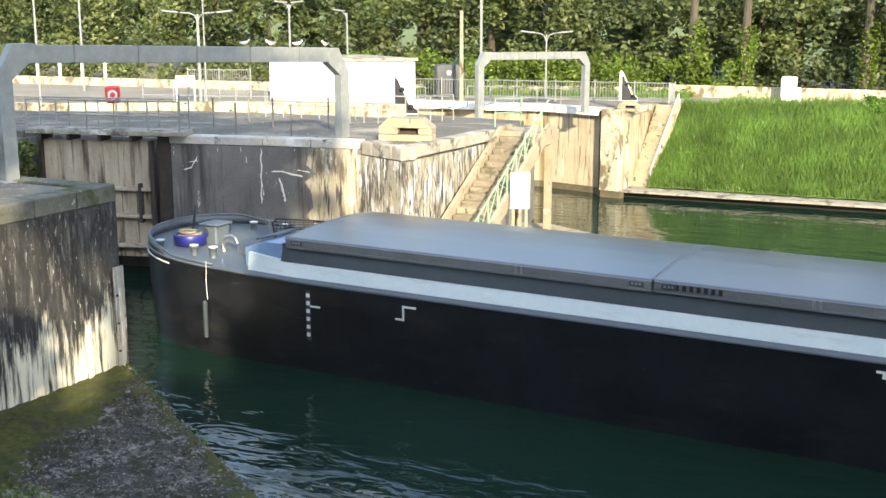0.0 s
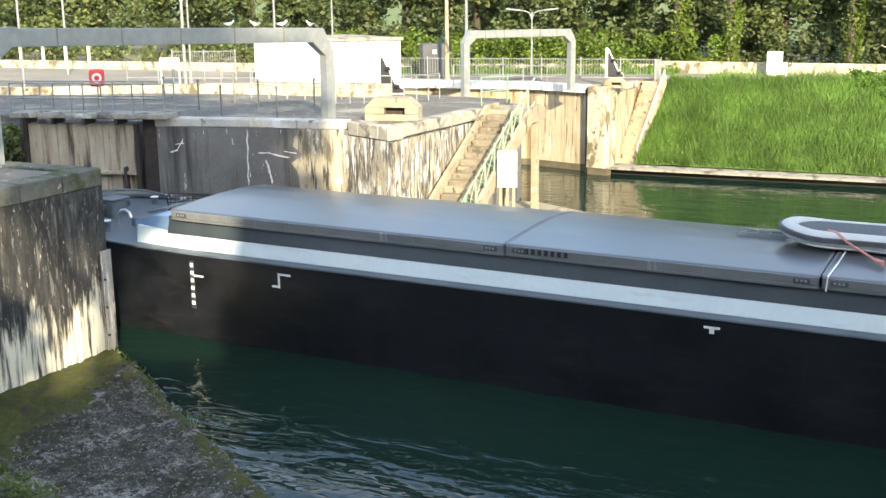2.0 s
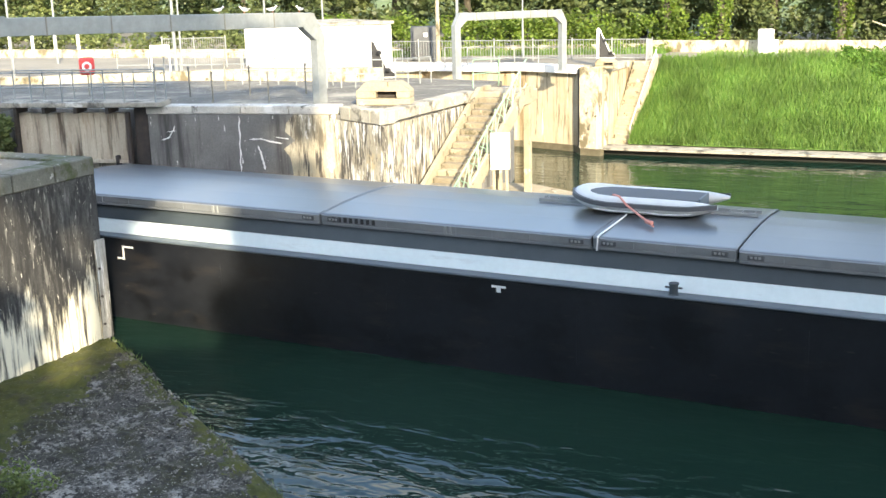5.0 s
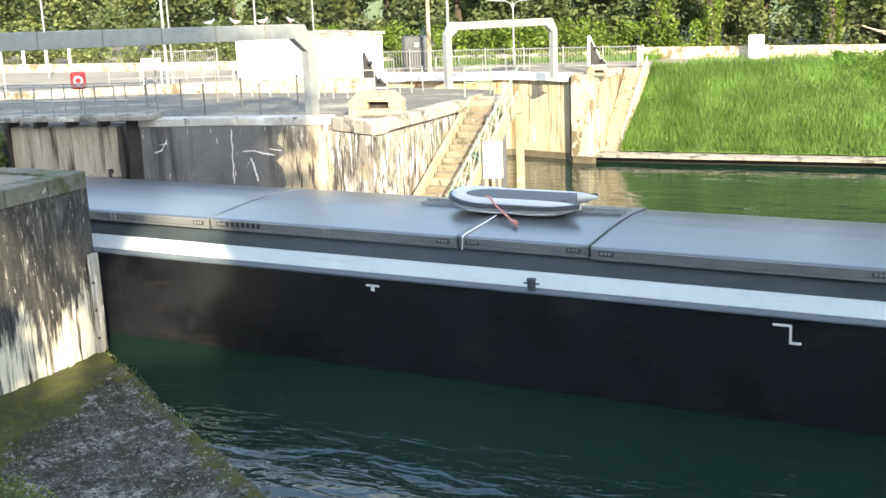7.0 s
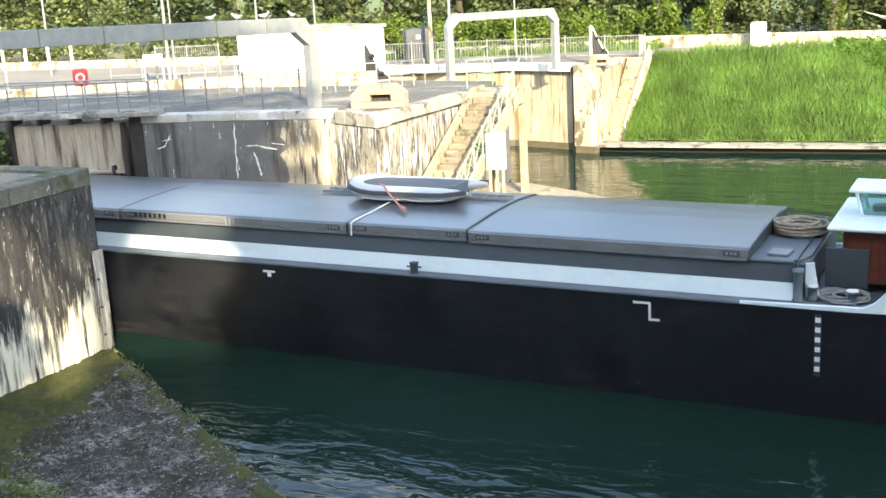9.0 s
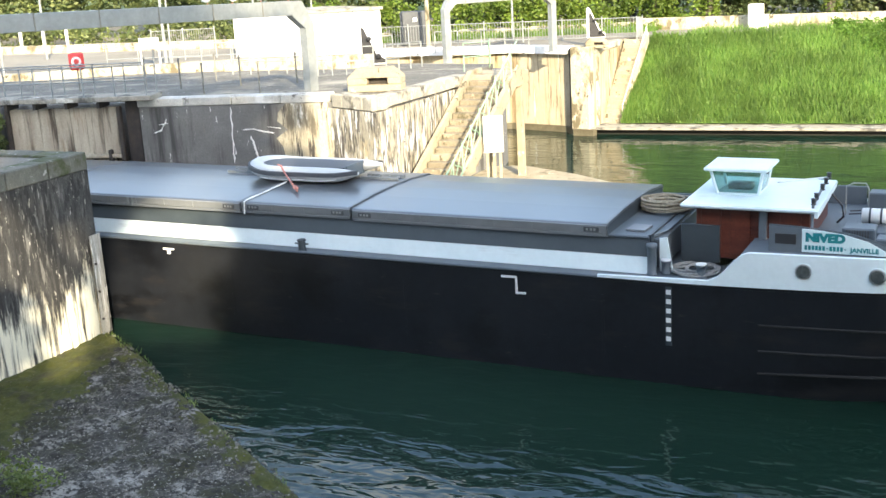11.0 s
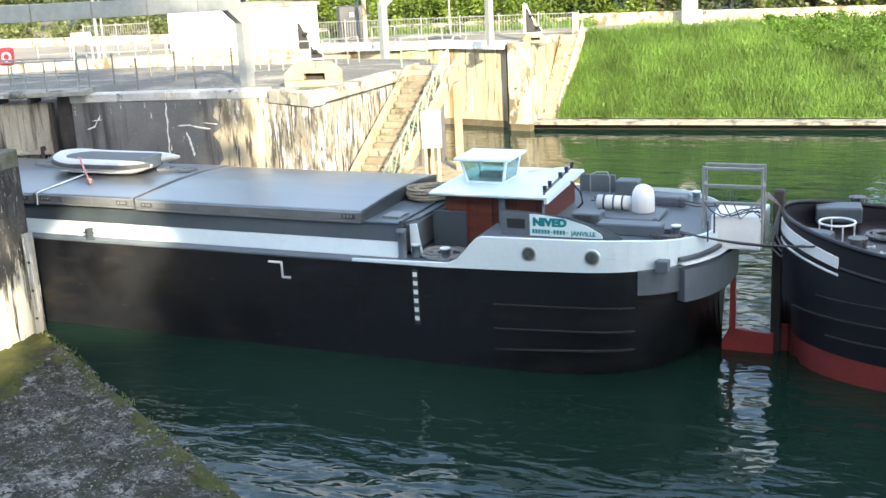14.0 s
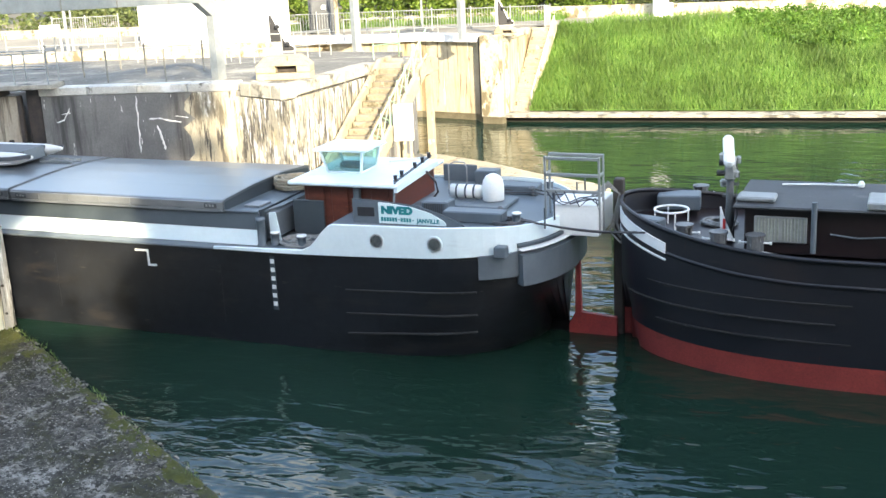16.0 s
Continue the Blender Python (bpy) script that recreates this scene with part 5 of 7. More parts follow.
part("stem_post", bm, M["dark_iron"], b2, "black iron stem post")
bm = B()
box(bm, (15.2, 2.30, 2.95), (10.1, 2.0, 0.95), bevel=0.03)
cab = part("cabin", bm, M["maroon"], b2, "low maroon cabin with a grey roof")
bm = B()
box(bm, (15.2, 2.27, 3.46), (10.5, 2.40, 0.07), bevel=0.03)
part("roof", bm, M["roof_dark"], cab, "dark grey cabin roof")
for u in (10.85,):
    bm = B()
    box(bm, (u, 1.285, 2.99), (1.02, 0.04, 0.54), bevel=0.018)
    win = part("window", bm, M["galvanised"], cab, "curtained cabin window with a pale frame")
    for du in (-0.25, 0.25):
        bm = B()
        rings = []
        for i in range(25):
            x = u + du - 0.23 + 0.46 * i / 24
            rings.append([(x, 1.262 + 0.008 * math.sin(i * 1.9), 2.76), (x, 1.262 + 0.008 * math.sin(i * 1.9), 3.22)])
        loft(bm, rings, closed=False)
        part("curtain", bm, M["curtain"], win, "pleated net curtain")
bm = B()
rod(bm, (11.5, 1.08, 2.6), (11.5, 1.08, 3.62), 0.055, 12)
part("vent_pipe", bm, M["boat_grey"], b2, "grey upright vent pipe")
for u in (12.3, 13.5):
    bm = B()
    tube(bm, [(u - 0.5, 1.27, 2.95), (u, 1.24, 2.9), (u + 0.6, 1.27, 2.95)], 0.02)
    part("hand_rail", bm, M["boat_grey"], cab)
for u, v in ((8.95, 1.35), (9.7, 0.95), (10.43, 0.85), (8.67, 4.9)):
    bm = B()
    lathe(bm, [(0.21, 0), (0.21, 0.03), (0.165, 0.04), (0.165, 0.40), (0.195, 0.41), (0.195, 0.45), (0, 0.452)], (u, v, 2.54), 10)
    bo = part("bollard", bm, M["bollard_steel"], b2, "worn steel bollard with cross pins")
    bm = B()
    rod(bm, (u - 0.30, v, 2.82), (u + 0.30, v, 2.82), 0.02, 6)
    for s_ in (-0.30, 0.30):
        rod(bm, (u + s_ - 0.02, v, 2.82), (u + s_ + 0.02, v, 2.82), 0.035, 8)
    part("pin", bm, M["rail_white"], bo)
bm = B()
tube(bm, [(8.45 + 0.36 * math.cos(k * math.pi / 12), 2.55 + 0.36 * math.sin(k * math.pi / 12), 2.98) for k in range(25)], 0.025, 6)
hoop = part("hatch_hoop", bm, M["rail_white"], b2, "round white guard rail over a deck hatch")
for k in range(4):
    bm = B()
    a = k * math.pi / 2 + 0.4
    rod(bm, (8.45 + 0.36 * math.cos(a), 2.55 + 0.36 * math.sin(a), 2.5), (8.45 + 0.36 * math.cos(a), 2.55 + 0.36 * math.sin(a), 2.98), 0.02, 6)
    part("leg", bm, M["rail_white"], hoop)
for c, s, rz in (((8.12, 1.80, 2.82), (0.66, 0.34, 0.32), -20), ((8.35, 3.95, 2.84), (0.95, 0.6, 0.34), 8), ((10.35, 1.6, 3.56), (0.75, 0.5, 0.10), 0), ((12.85, 1.5, 3.59), (0.8, 0.9, 0.16), 0)):
    bm = B()
    box(bm, c, s, pose(0, 0, 0, 0, 0, rz), bevel=0.03)
    part("deck_box", bm, M["galvanised"] if c[2] > 3 else M["boat_grey"], b2)
bm = B()
tube(bm, [(10.7, 2.9, 3.54), (11.4, 3.0, 3.545), (12.2, 3.05, 3.54)], 0.02)
part("boat_hook", bm, M["rail_white"], b2, "white pole lying on the cabin roof")
bm = B()
lathe(bm, [(0.06, 0), (0.07, 0.06), (0.04, 0.12), (0, 0.13)], (12.25, 3.05, 3.51), 12)
part("roof_lamp", bm, M["rail_white"], b2)
bm = B()
lathe(bm, [(0.11, 0), (0.085, 0.8), (0.07, 1.55), (0, 1.56)], (9.75, 2.05, 2.5), 12)
m2 = part("mast", bm, M["dark_grey"], b2, "short dark mast with a radar and lamps", True)
bm = B()
box(bm, (9.76, 1.98, 4.05), (0.22, 0.2, 0.5), bevel=0.04)
part("radar_gearbox", bm, M["galvanised"], m2)
for dv, dz in ((-0.12, 3.95), (0.16, 4.10)):
    bm = B()
    rod(bm, (9.5, 2.05 + dv, dz), (9.66, 2.05 + dv, dz), 0.07, 12, 0.05)
    part("spotlight", bm, M["black_paint"], m2)
bm = B()
box(bm, (0, 0, 0), (0.22, 1.25, 0.20), bevel=0.07)
part("radar_scanner", bm, M["rail_white"], m2, "white bar-shaped radar scanner", at=pose(9.70, 2.1, 4.38, 14, 0, 10))
bm = B()
loft(bm, [[(9.62, 1.7, 2.62), (9.66, 1.72, 2.62), (9.9, 1.62, 2.66)], [(9.60, 1.7, 3.3), (9.63, 1.71, 3.3), (9.72, 1.66, 3.05)]])
flag = part("flag", bm, M["rail_white"], b2, "small white and red pennant on a staff")
bm = B()
box(bm, (9.70, 1.655, 2.92), (0.05, 0.03, 0.28))
part("flag_mark", bm, M["red_plastic"], flag)
for c, r in (((9.62, 1.9, 4.22), 0.07), ((9.88, 1.95, 3.86), 0.06), ((9.60, 2.12, 3.62), 0.065), ((9.9, 2.1, 4.12), 0.05)):
    bm = B()
    lathe(bm, [(r * 0.6, 0), (r, 0.02), (r, 0.10), (r * 1.2, 0.12), (r * 0.7, 0.16), (0, 0.165)], c, 10)
    part("mast_lamp", bm, M["galvanised"], m2, "grey lantern")
for dz in (3.45, 3.7, 3.95):
    bm = B()
    box(bm, (9.76, 2.05, dz), (0.34, 0.05, 0.06), bevel=0.01)
    part("bracket", bm, M["dark_grey"], m2)
bm = B()
tube(bm, [(9.86, 1.98, 4.2), (9.95, 1.92, 3.9), (9.88, 1.95, 3.5), (9.92, 1.9, 3.1), (9.8, 1.95, 2.6)], 0.016, 5)
part("mast_cable", bm, M["cable"], m2)
for k, (c, seed) in enumerate((((9.35, 3.3, 2.5), 3), ((9.3, 1.5, 2.5), 5))):
    rope = mover("mooring_rope", "grey rope coiled on the dark fore deck", "rope", c)
    bm = B()
    coil(bm, (0, 0, 0), 0.18, 0.36, 6, 0.024, 0.012, seed)
    part("coil", bm, M["rope_grey"], rope)
rope = mover("rope_end", "white rope end hanging over the gunwale", "rope", (10.43, 0.85, 2.6))
bm = B()
tube(bm, [(-0.7, 0.05, 0.05), (-0.35, -0.02, 0.08), (-0.1, -0.14, 0.03), (0.2, -0.15, 0.06), (0.5, -0.22, 0.04), (0.8, -0.3, 0.03), (1.0, -0.36, -0.05)], 0.028, 6)
part("strand", bm, M["rail_white"], rope)
line = mover("tow_line", "dark towing cables stretched between the two barges", "rope", (5.46, 1.02, 3.0))
for dv, sag in ((0.0, 0.10), (0.10, 0.16)):
    bm = B()
    tube(bm, [(3.0 * k / 12 + 0.05, dv + (0.35 + dv) * k / 12, -0.02 - 0.2 * k / 12 - sag * math.sin(math.pi * k / 12)) for k in range(13)], 0.022, 6)
    part("cable", bm, M["cable"], line)
line = mover("hanging_hose", "grey hoses looped over the bow rail", "hose", (7.25, 2.9, 3.3))
for k in range(3):
    bm = B()
    tube(bm, [(-0.35 - 0.1 * k, -0.4, -0.1), (-0.2, -0.3, 0.12 + 0.05 * k), (0.05, -0.25, -0.05), (0.0 - 0.08 * k, -0.35, -0.7 - 0.1 * k), (0.12, -0.5, -0.85 - 0.12 * k), (0.5, -0.8, -0.55)], 0.028, 6)
    part("hose", bm, M["rope_grey"], line)

# ---- trees, hedge, grass ----
def leaf_cloud(name, centres, spread, count, size, seed, mat, parent=None, flat=0.0, squash=1.0):
    """Many small loose leaves round the given clump centres, as one mesh."""
    rg = np.random.default_rng(seed)
    c = np.array(centres, float)
    idx = rg.integers(0, len(c), count)
    d = rg.normal(size=(count, 3))
    d /= np.linalg.norm(d, axis=1)[:, None] + 1e-9
    rad = rg.random(count)[:, None] ** 0.45
    p = c[idx, :3] + d * rad * (c[idx, 3:4] if c.shape[1] > 3 else spread) * np.array([1, 1, squash])
    a = rg.normal(size=(count, 3))
    a[:, 2] *= 0.6
    a /= np.linalg.norm(a, axis=1)[:, None]
    b = np.cross(a, rg.normal(size=(count, 3)))
    b /= np.linalg.norm(b, axis=1)[:, None] + 1e-9
    s = size * (0.6 + 0.8 * rg.random((count, 1)))
    v = np.stack([p - a * s * 0.5, p + b * s * 0.28 - a * s * 0.05, p + a * s * 0.5, p - b * s * 0.28 - a * s * 0.05], 1).reshape(-1, 3)
    me = bpy.data.meshes.new(name)
    me.from_pydata(v.tolist(), [], np.arange(count * 4).reshape(-1, 4).tolist())
    me.materials.append(mat)
    ob = new(name, me)
    if parent:
        ob.parent = parent
    return ob


def tree(at, height, radius, seed, mat, label, leaves=4200, size=0.36, low=0.18, group="trees behind the lock"):
    """Tapered trunk, limbs and a crown of loose leaves in uneven clumps."""
    rnd = random.Random(seed)
    t_ = thing("tree", label, "tree", group, at=Matrix.Translation(at))
    bm = B()
    lean = Vector((rnd.uniform(-0.6, 0.6), rnd.uniform(-0.6, 0.6), height * 0.72))
    loft(bm, [[Vector((0.045 * height * (1 - 0.85 * f_) * 0.55 * math.cos(k), 0.045 * height * (1 - 0.85 * f_) * 0.55 * math.sin(k), 0)) + lean * f_ + Vector((0.15 * math.sin(f_ * 5 + seed), 0.15 * math.cos(f_ * 4), 0)) for k in [j * math.pi / 4 for j in range(8)]] for f_ in (0, 0.06, 0.25, 0.5, 0.75, 1.0)])
    part("trunk", bm, M["bark"], t_, "", True)
    cl_ = []
    for i in range(46):
        f_ = low + (1 - low) * rnd.random()
        w = radius * (math.sin(math.pi * min(1, (f_ - low) / (1 - low) * 0.80 + 0.17)) ** 0.6)
        a, rr = rnd.uniform(0, 2 * math.pi), w * math.sqrt(rnd.random())
        cl_.append((lean.x * f_ + rr * math.cos(a), lean.y * f_ + rr * math.sin(a), height * f_ * 0.95, rnd.uniform(0.55, 1.25) * radius * 0.30))
    for i in range(7):
        c = cl_[i * 6]
        bm = B()
        z0 = min(c[2] * 0.75, lean.z * 0.95)
        p0 = lean * (z0 / lean.z)
        tube(bm, [p0, (p0 + Vector(c[:3])) / 2 + Vector((0, 0, 0.2)), Vector(c[:3])], 0.014 * height * 0.4, 5)
        part("limb", bm, M["bark"], t_)
    leaf_cloud("crown", cl_, 1.0, leaves, size, seed, mat, t_)
    return t_


kinds = [tree((-12, 68, 3.86), 12.5, 3.6, 1, M["leaf"], "leafy roadside tree with a full green crown", 7500, 0.34, 0.06),
         tree((-20, 70, 3.86), 14.0, 4.0, 2, M["leaf_dark"], "dark green leafy tree", 8500, 0.34, 0.05),
         tree((-28, 67.5, 3.86), 11.5, 3.4, 3, M["leaf"], "leafy roadside tree with a full green crown", 7000, 0.34, 0.07)]
rnd = random.Random(11)
spots = []
for i in range(13):
    spots.append((-75 + i * 7.2 + rnd.uniform(-1.5, 1.5), 65.5 + rnd.uniform(0, 3) - (3.5 if i < 5 else 0)))
for i in range(16):
    spots.append((-88 + i * 8.2 + rnd.uniform(-2, 2), 76 + rnd.uniform(0, 5)))
for i in range(9):
    spots.append((-95 + i * 15 + rnd.uniform(-2, 2), 92 + rnd.uniform(0, 6)))
for i, (x, y) in enumerate(spots):
    src = kinds[(i * 2 + (1 if x > -14 else 0)) % 3] if x < -14 else kinds[1 if i % 3 else 0]
    k = copy_thing(src, pose(x, y, 3.86, 0, 0, rnd.uniform(0, 360)))

# trees on the viewer's side, whose shade lies over the near water
shade = tree((23.5, -15, 7.65), 19.4, 5.6, 21, M["leaf_dark"], "dense tree on the viewer's bank", 6400, 0.95, 0.10, "trees on the near bank")
for x, y in ((29.5, -15.5), (36, -14.5), (44, -15.5), (51.5, -15), (59, -15), (25, -19), (40, -20), (47, -19), (33, -20)):
    copy_thing(shade, pose(x, y, 7.65, 0, 0, x * 37))
copy_thing(shade, pose(17.1, -15.4, 7.65, 0, 0, 650) @ Matrix.Diagonal((1, 1, 0.93, 1)))
copy_thing(shade, pose(20.9, -18.0, 7.65, 0, 0, 95) @ Matrix.Diagonal((1, 1, 0.95, 1)))
tall = tree((-0.8, -15, 7.65), 23.5, 6.0, 22, M["leaf_dark"], "tall dense tree on the viewer's bank", 4600, 1.0, 0.10, "trees on the near bank")
low_tree = tree((8.6, -14.5, 7.65), 10.6, 4.2, 24, M["leaf_dark"], "bushy low tree on the viewer's bank", 2600, 0.8, 0.06, "trees on the near bank")
for x, y in ((-6.5, -15.5), (-13.5, -15), (-21, -15), (0.5, -21), (-8.5, -22)):
    copy_thing(tall, pose(x, y, 7.65, 0, 0, x * 53))
high = tree((13.2, -20.5, 7.65), 27.0, 6.0, 23, M["leaf_dark"], "tall tree with a high crown on the viewer's bank", 2800, 1.0, 0.78, "trees on the near bank")

copy_thing(high, pose(6.6, -20.5, 7.65, 0, 0, 140))
copy_thing(low_tree, pose(14.8, -14.0, 7.65, 0, 0, 70) @ Matrix.Diagonal((1, 1, 1.3, 1)))
copy_thing(low_tree, pose(4.0, -13.0, 7.65, 0, 0, 200))

# hedge and creeper behind the low walls
cs = [(-34 + 22 * rnd.random(), 61.2 + 1.5 * rnd.random(), 3.9 + 1.75 * rnd.random(), 0.5) for _ in range(170)]
hd = tagged(leaf_cloud("hedge", [(x, y - 0.16 * max(0, -19 - x), z, r) for x, y, z, r in cs], 0.5, 15000, 0.20, 5, M["leaf_hedge"]), "bright green creeper-covered hedge along the road", "hedge", kind="stuff")
cs = [(-13 + 40 * rnd.random(), 63.2 + 1.6 * rnd.random(), 3.9 + 2.2 * rnd.random() ** 1.4, 0.6) for _ in range(200)]
tagged(leaf_cloud("undergrowth", [(x, y + 0.08 * (x + 13), z, r) for x, y, z, r in cs], 0.5, 13000, 0.24, 6, M["leaf_dark"]), "dark ivy and undergrowth under the trees", "undergrowth", kind="stuff")
cs = [(-64 + 30 * rnd.random(), 56.2 + 2.5 * rnd.random(), 3.9 + 1.6 * rnd.random(), 0.6) for _ in range(120)]
tagged(leaf_cloud("yard_shrubs", cs, 0.5, 9000, 0.26, 8, M["leaf"]), "green shrubs behind the lock yard", "shrub", kind="stuff")
cs = [(-34 + 20 * rnd.random(), 59 + 1.6 * rnd.random(), 4.0 + 0.35 * rnd.random(), 0.35) for _ in range(60)]
cs = [(x, 59.6 + (x + 15) * 0.27 + 0.4 * rnd.random(), z, r) for x, y, z, r in cs]
tagged(leaf_cloud("verge_weeds", cs, 0.3, 3500, 0.16, 12, M["leaf_hedge"]), "weeds along the low wall", "weeds", kind="stuff")
cs = [(-28.95 + 0.5 * rnd.random(), 29.0 + 0.3 * rnd.random(), 2.4 + 2.0 * rnd.random(), 0.35) for _ in range(14)]
tagged(leaf_cloud("wall_bush", cs, 0.4, 2200, 0.16, 13, M["leaf"]), "green bush growing beside the lock gate", "bush", kind="stuff")
cs = [(-70 + 92 * rnd.random(), 63.8 + 2.6 * rnd.random(), 4.2 + 4.8 * rnd.random(), 1.0) for _ in range(260)]
cs = [(x, y - (0.12 * (-30 - x) if x < -30 else 0), z, r) for x, y, z, r in cs]
tagged(leaf_cloud("thicket", cs, 1.0, 30000, 0.36, 31, M["leaf_dark"]), "dense green thicket under the roadside trees", "thicket", kind="stuff")
# ivy-clad trunks behind the towpath
for x, y, h in ((-11.9, 62.4, 3.0), (-6.0, 63.2, 3.4), (-1.0, 64.0, 3.4), (-14.6, 62.2, 3.2), (4.0, 64.6, 3.6)):
    t_ = thing("ivy_trunk", "old tree trunk wrapped in ivy by the towpath", "tree", "ivy trunks", at=Matrix.Translation((x, y, 3.86)))
    bm = B()
    rod(bm, (0, 0, 0), (0.1, 0, h + 3), 0.28, 8, 0.18)
    part("trunk", bm, M["bark"], t_)
    leaf_cloud("ivy", [(0.03 * k, 0, 0.2 + k * h / 9, 0.55) for k in range(10)], 0.5, 1500, 0.2, int(x * 7) + 190, M["leaf_hedge"], t_)
# bare fallen branch
br = thing("fallen_branch", "bare bleached fallen branch on the verge", "branch", at=Matrix.Translation((-3.6, 61.6, 4.5)))
for k in range(8):
    bm = B()
    a = rnd.uniform(-0.5, 0.5)
    tube(bm, [(-0.8 + 0.25 * k, 0, 0.9 - 0.1 * k), (-0.2 + 0.25 * k, 0.1, 0.75 + a * 0.4), (0.7 + 0.2 * k, 0.2, 0.5 + a)], 0.03, 5)
    part("twig", bm, M["low_wall"], br)


def blades(name, pts, h, w, seed, mat, label, category):
    """Grass: one bent blade at each point."""
    rg = np.random.default_rng(seed)
    p = np.array(pts)
    n = len(p)
    a = rg.uniform(0, 2 * np.pi, n)
    hh = h * (0.55 + 0.9 * rg.random(n))
    side = np.stack([np.cos(a), np.sin(a), np.zeros(n)], 1) * w
    tip = p + np.stack([rg.normal(0, 0.35, n) * hh, rg.normal(0, 0.35, n) * hh, hh], 1)
    v = np.stack([p - side, p + side, tip], 1).reshape(-1, 3)
    me = bpy.data.meshes.new(name)
    me.from_pydata(v.tolist(), [], np.arange(3 * n).reshape(-1, 3).tolist())
    me.materials.append(mat)
    return tagged(new(name, me), label, category, kind="stuff")


rg = np.random.default_rng(4)
pts = []
for _ in range(80000):
    x, v = -13.9 + 32 * rg.random() ** 1.15, rg.random()
    if noise.noise((x * 0.6, v * 4, 2)) > -0.45 or rg.random() < 0.5:
        pts.append(bank(x, v))
for _ in range(3500):
    x = -12 + 24 * rg.random()
    c = bank(x, 1.0)
    pts.append(Vector((x, c.y + 3.2 * rg.random() ** 1.3, 3.92)))
blades("bank_blades", pts, 0.28, 0.026, 3, M["blade"], "thick bright grass on the bank", "grass")
cs = []
for _ in range(330):
    x = -5.6 + 15 * rg.random()
    low = max(0.60, 0.97 - (x + 5.6) * 0.13)
    cs.append(tuple(bank(x, low + (1.06 - low) * rg.random()) + Vector((0, 0, 0.12))) + (0.3,))
tagged(leaf_cloud("bank_brambles", cs, 0.4, 17000, 0.15, 15, M["leaf_bramble"]), "rank brambles at the crest of the bank", "brambles", kind="stuff")
pts = []
for _ in range(2600):
    y = 9 + 13 * rg.random()
    e = -19.0 + (22.1 - y) * 1.42
    x = e - 0.08 - 0.35 * rg.random() ** 2
    if noise.noise((x * 1.3, y * 1.3, 4)) > 0.05:
        pts.append((x, y, apron_z(x, y) - 0.02))
blades("apron_tufts", pts[::3], 0.11, 0.010, 9, M["weed"], "thin weeds along the apron's edge", "weeds")
cs = [(-15.9 + 1.7 * rg.random(), 13.7 + 1.0 * rg.random(), 0.25 + 0.35 * rg.random(), 0.22) for _ in range(26)]
tagged(leaf_cloud("apron_weed", cs, 0.3, 1300, 0.085, 17, M["weed"]), "leafy yellow-green weeds on the apron", "weeds", kind="stuff")


def rubble(name, places, seed, mat, label):
    """Small uneven stones, each a squashed eight-faced lump, as one mesh."""
    r_ = np.random.default_rng(seed)
    base = np.array([(1, 0, 0), (0, 1, 0), (-1, 0, 0), (0, -1, 0), (0.55, 0.55, 0.7), (-0.55, 0.5, 0.75), (-0.5, -0.55, 0.65), (0.5, -0.5, 0.8)])
    tris = [(0, 1, 4), (1, 2, 5), (2, 3, 6), (3, 0, 7), (4, 1, 5), (5, 2, 6), (6, 3, 7), (7, 0, 4), (4, 5, 6), (4, 6, 7)]
    vs, fs = [], []
    for k, (x, y, z, r) in enumerate(places):
        a = r_.uniform(0, 2 * np.pi)
        q = base * r_.uniform(0.7, 1.3, (8, 1)) * np.array([r, r * r_.uniform(0.6, 1.0), r * r_.uniform(0.5, 0.9)])
        rx, ry = q[:, 0] * math.cos(a) - q[:, 1] * math.sin(a), q[:, 0] * math.sin(a) + q[:, 1] * math.cos(a)
        vs += np.stack([rx + x, ry + y, q[:, 2] + z - 0.25 * r], 1).tolist()
        fs += [tuple(8 * k + i for i in t) for t in tris]
    me = bpy.data.meshes.new(name)
    me.from_pydata(vs, [], fs)
    me.materials.append(mat)
    return tagged(new(name, me), label, "stones", kind="stuff")


spots_ = []
while len(spots_) < 5200:
    y = 9.5 + 12.3 * rg.random()
    e = -19.0 + (22.1 - y) * 1.42
    x = e - 0.1 - (e + 19.6) * rg.random() ** 1.2
    mossy = x < -17.0 - (y - 18.5) * 0.28
    thick = noise.noise((x * 0.9, y * 0.9, 21)) + 0.5 * noise.noise((x * 3.1, y * 3.1, 22))
    if x > -19.4 and (thick > (0.75 if mossy else -0.05)):
        spots_.append((x, y, apron_z(x, y), 0.012 + 0.045 * rg.random() ** 3))
rubble("apron_stones", spots_, 61, M["rubble"], "loose lichen-grey stones strewn over the apron")
pts = [(-29 + 15 * rg.random(), 58.3 + 1.2 * rg.random(), 3.9) for _ in range(5000)]
blades("verge_grass", [(x, 59.0 + (x + 15) * 0.27 + (y - 58.3), z) for x, y, z in pts], 0.30, 0.03, 19, M["blade"], "dry grass along the low wall", "grass")

# ---- stones and plates of the lock walls ----
stone_mesh = {}


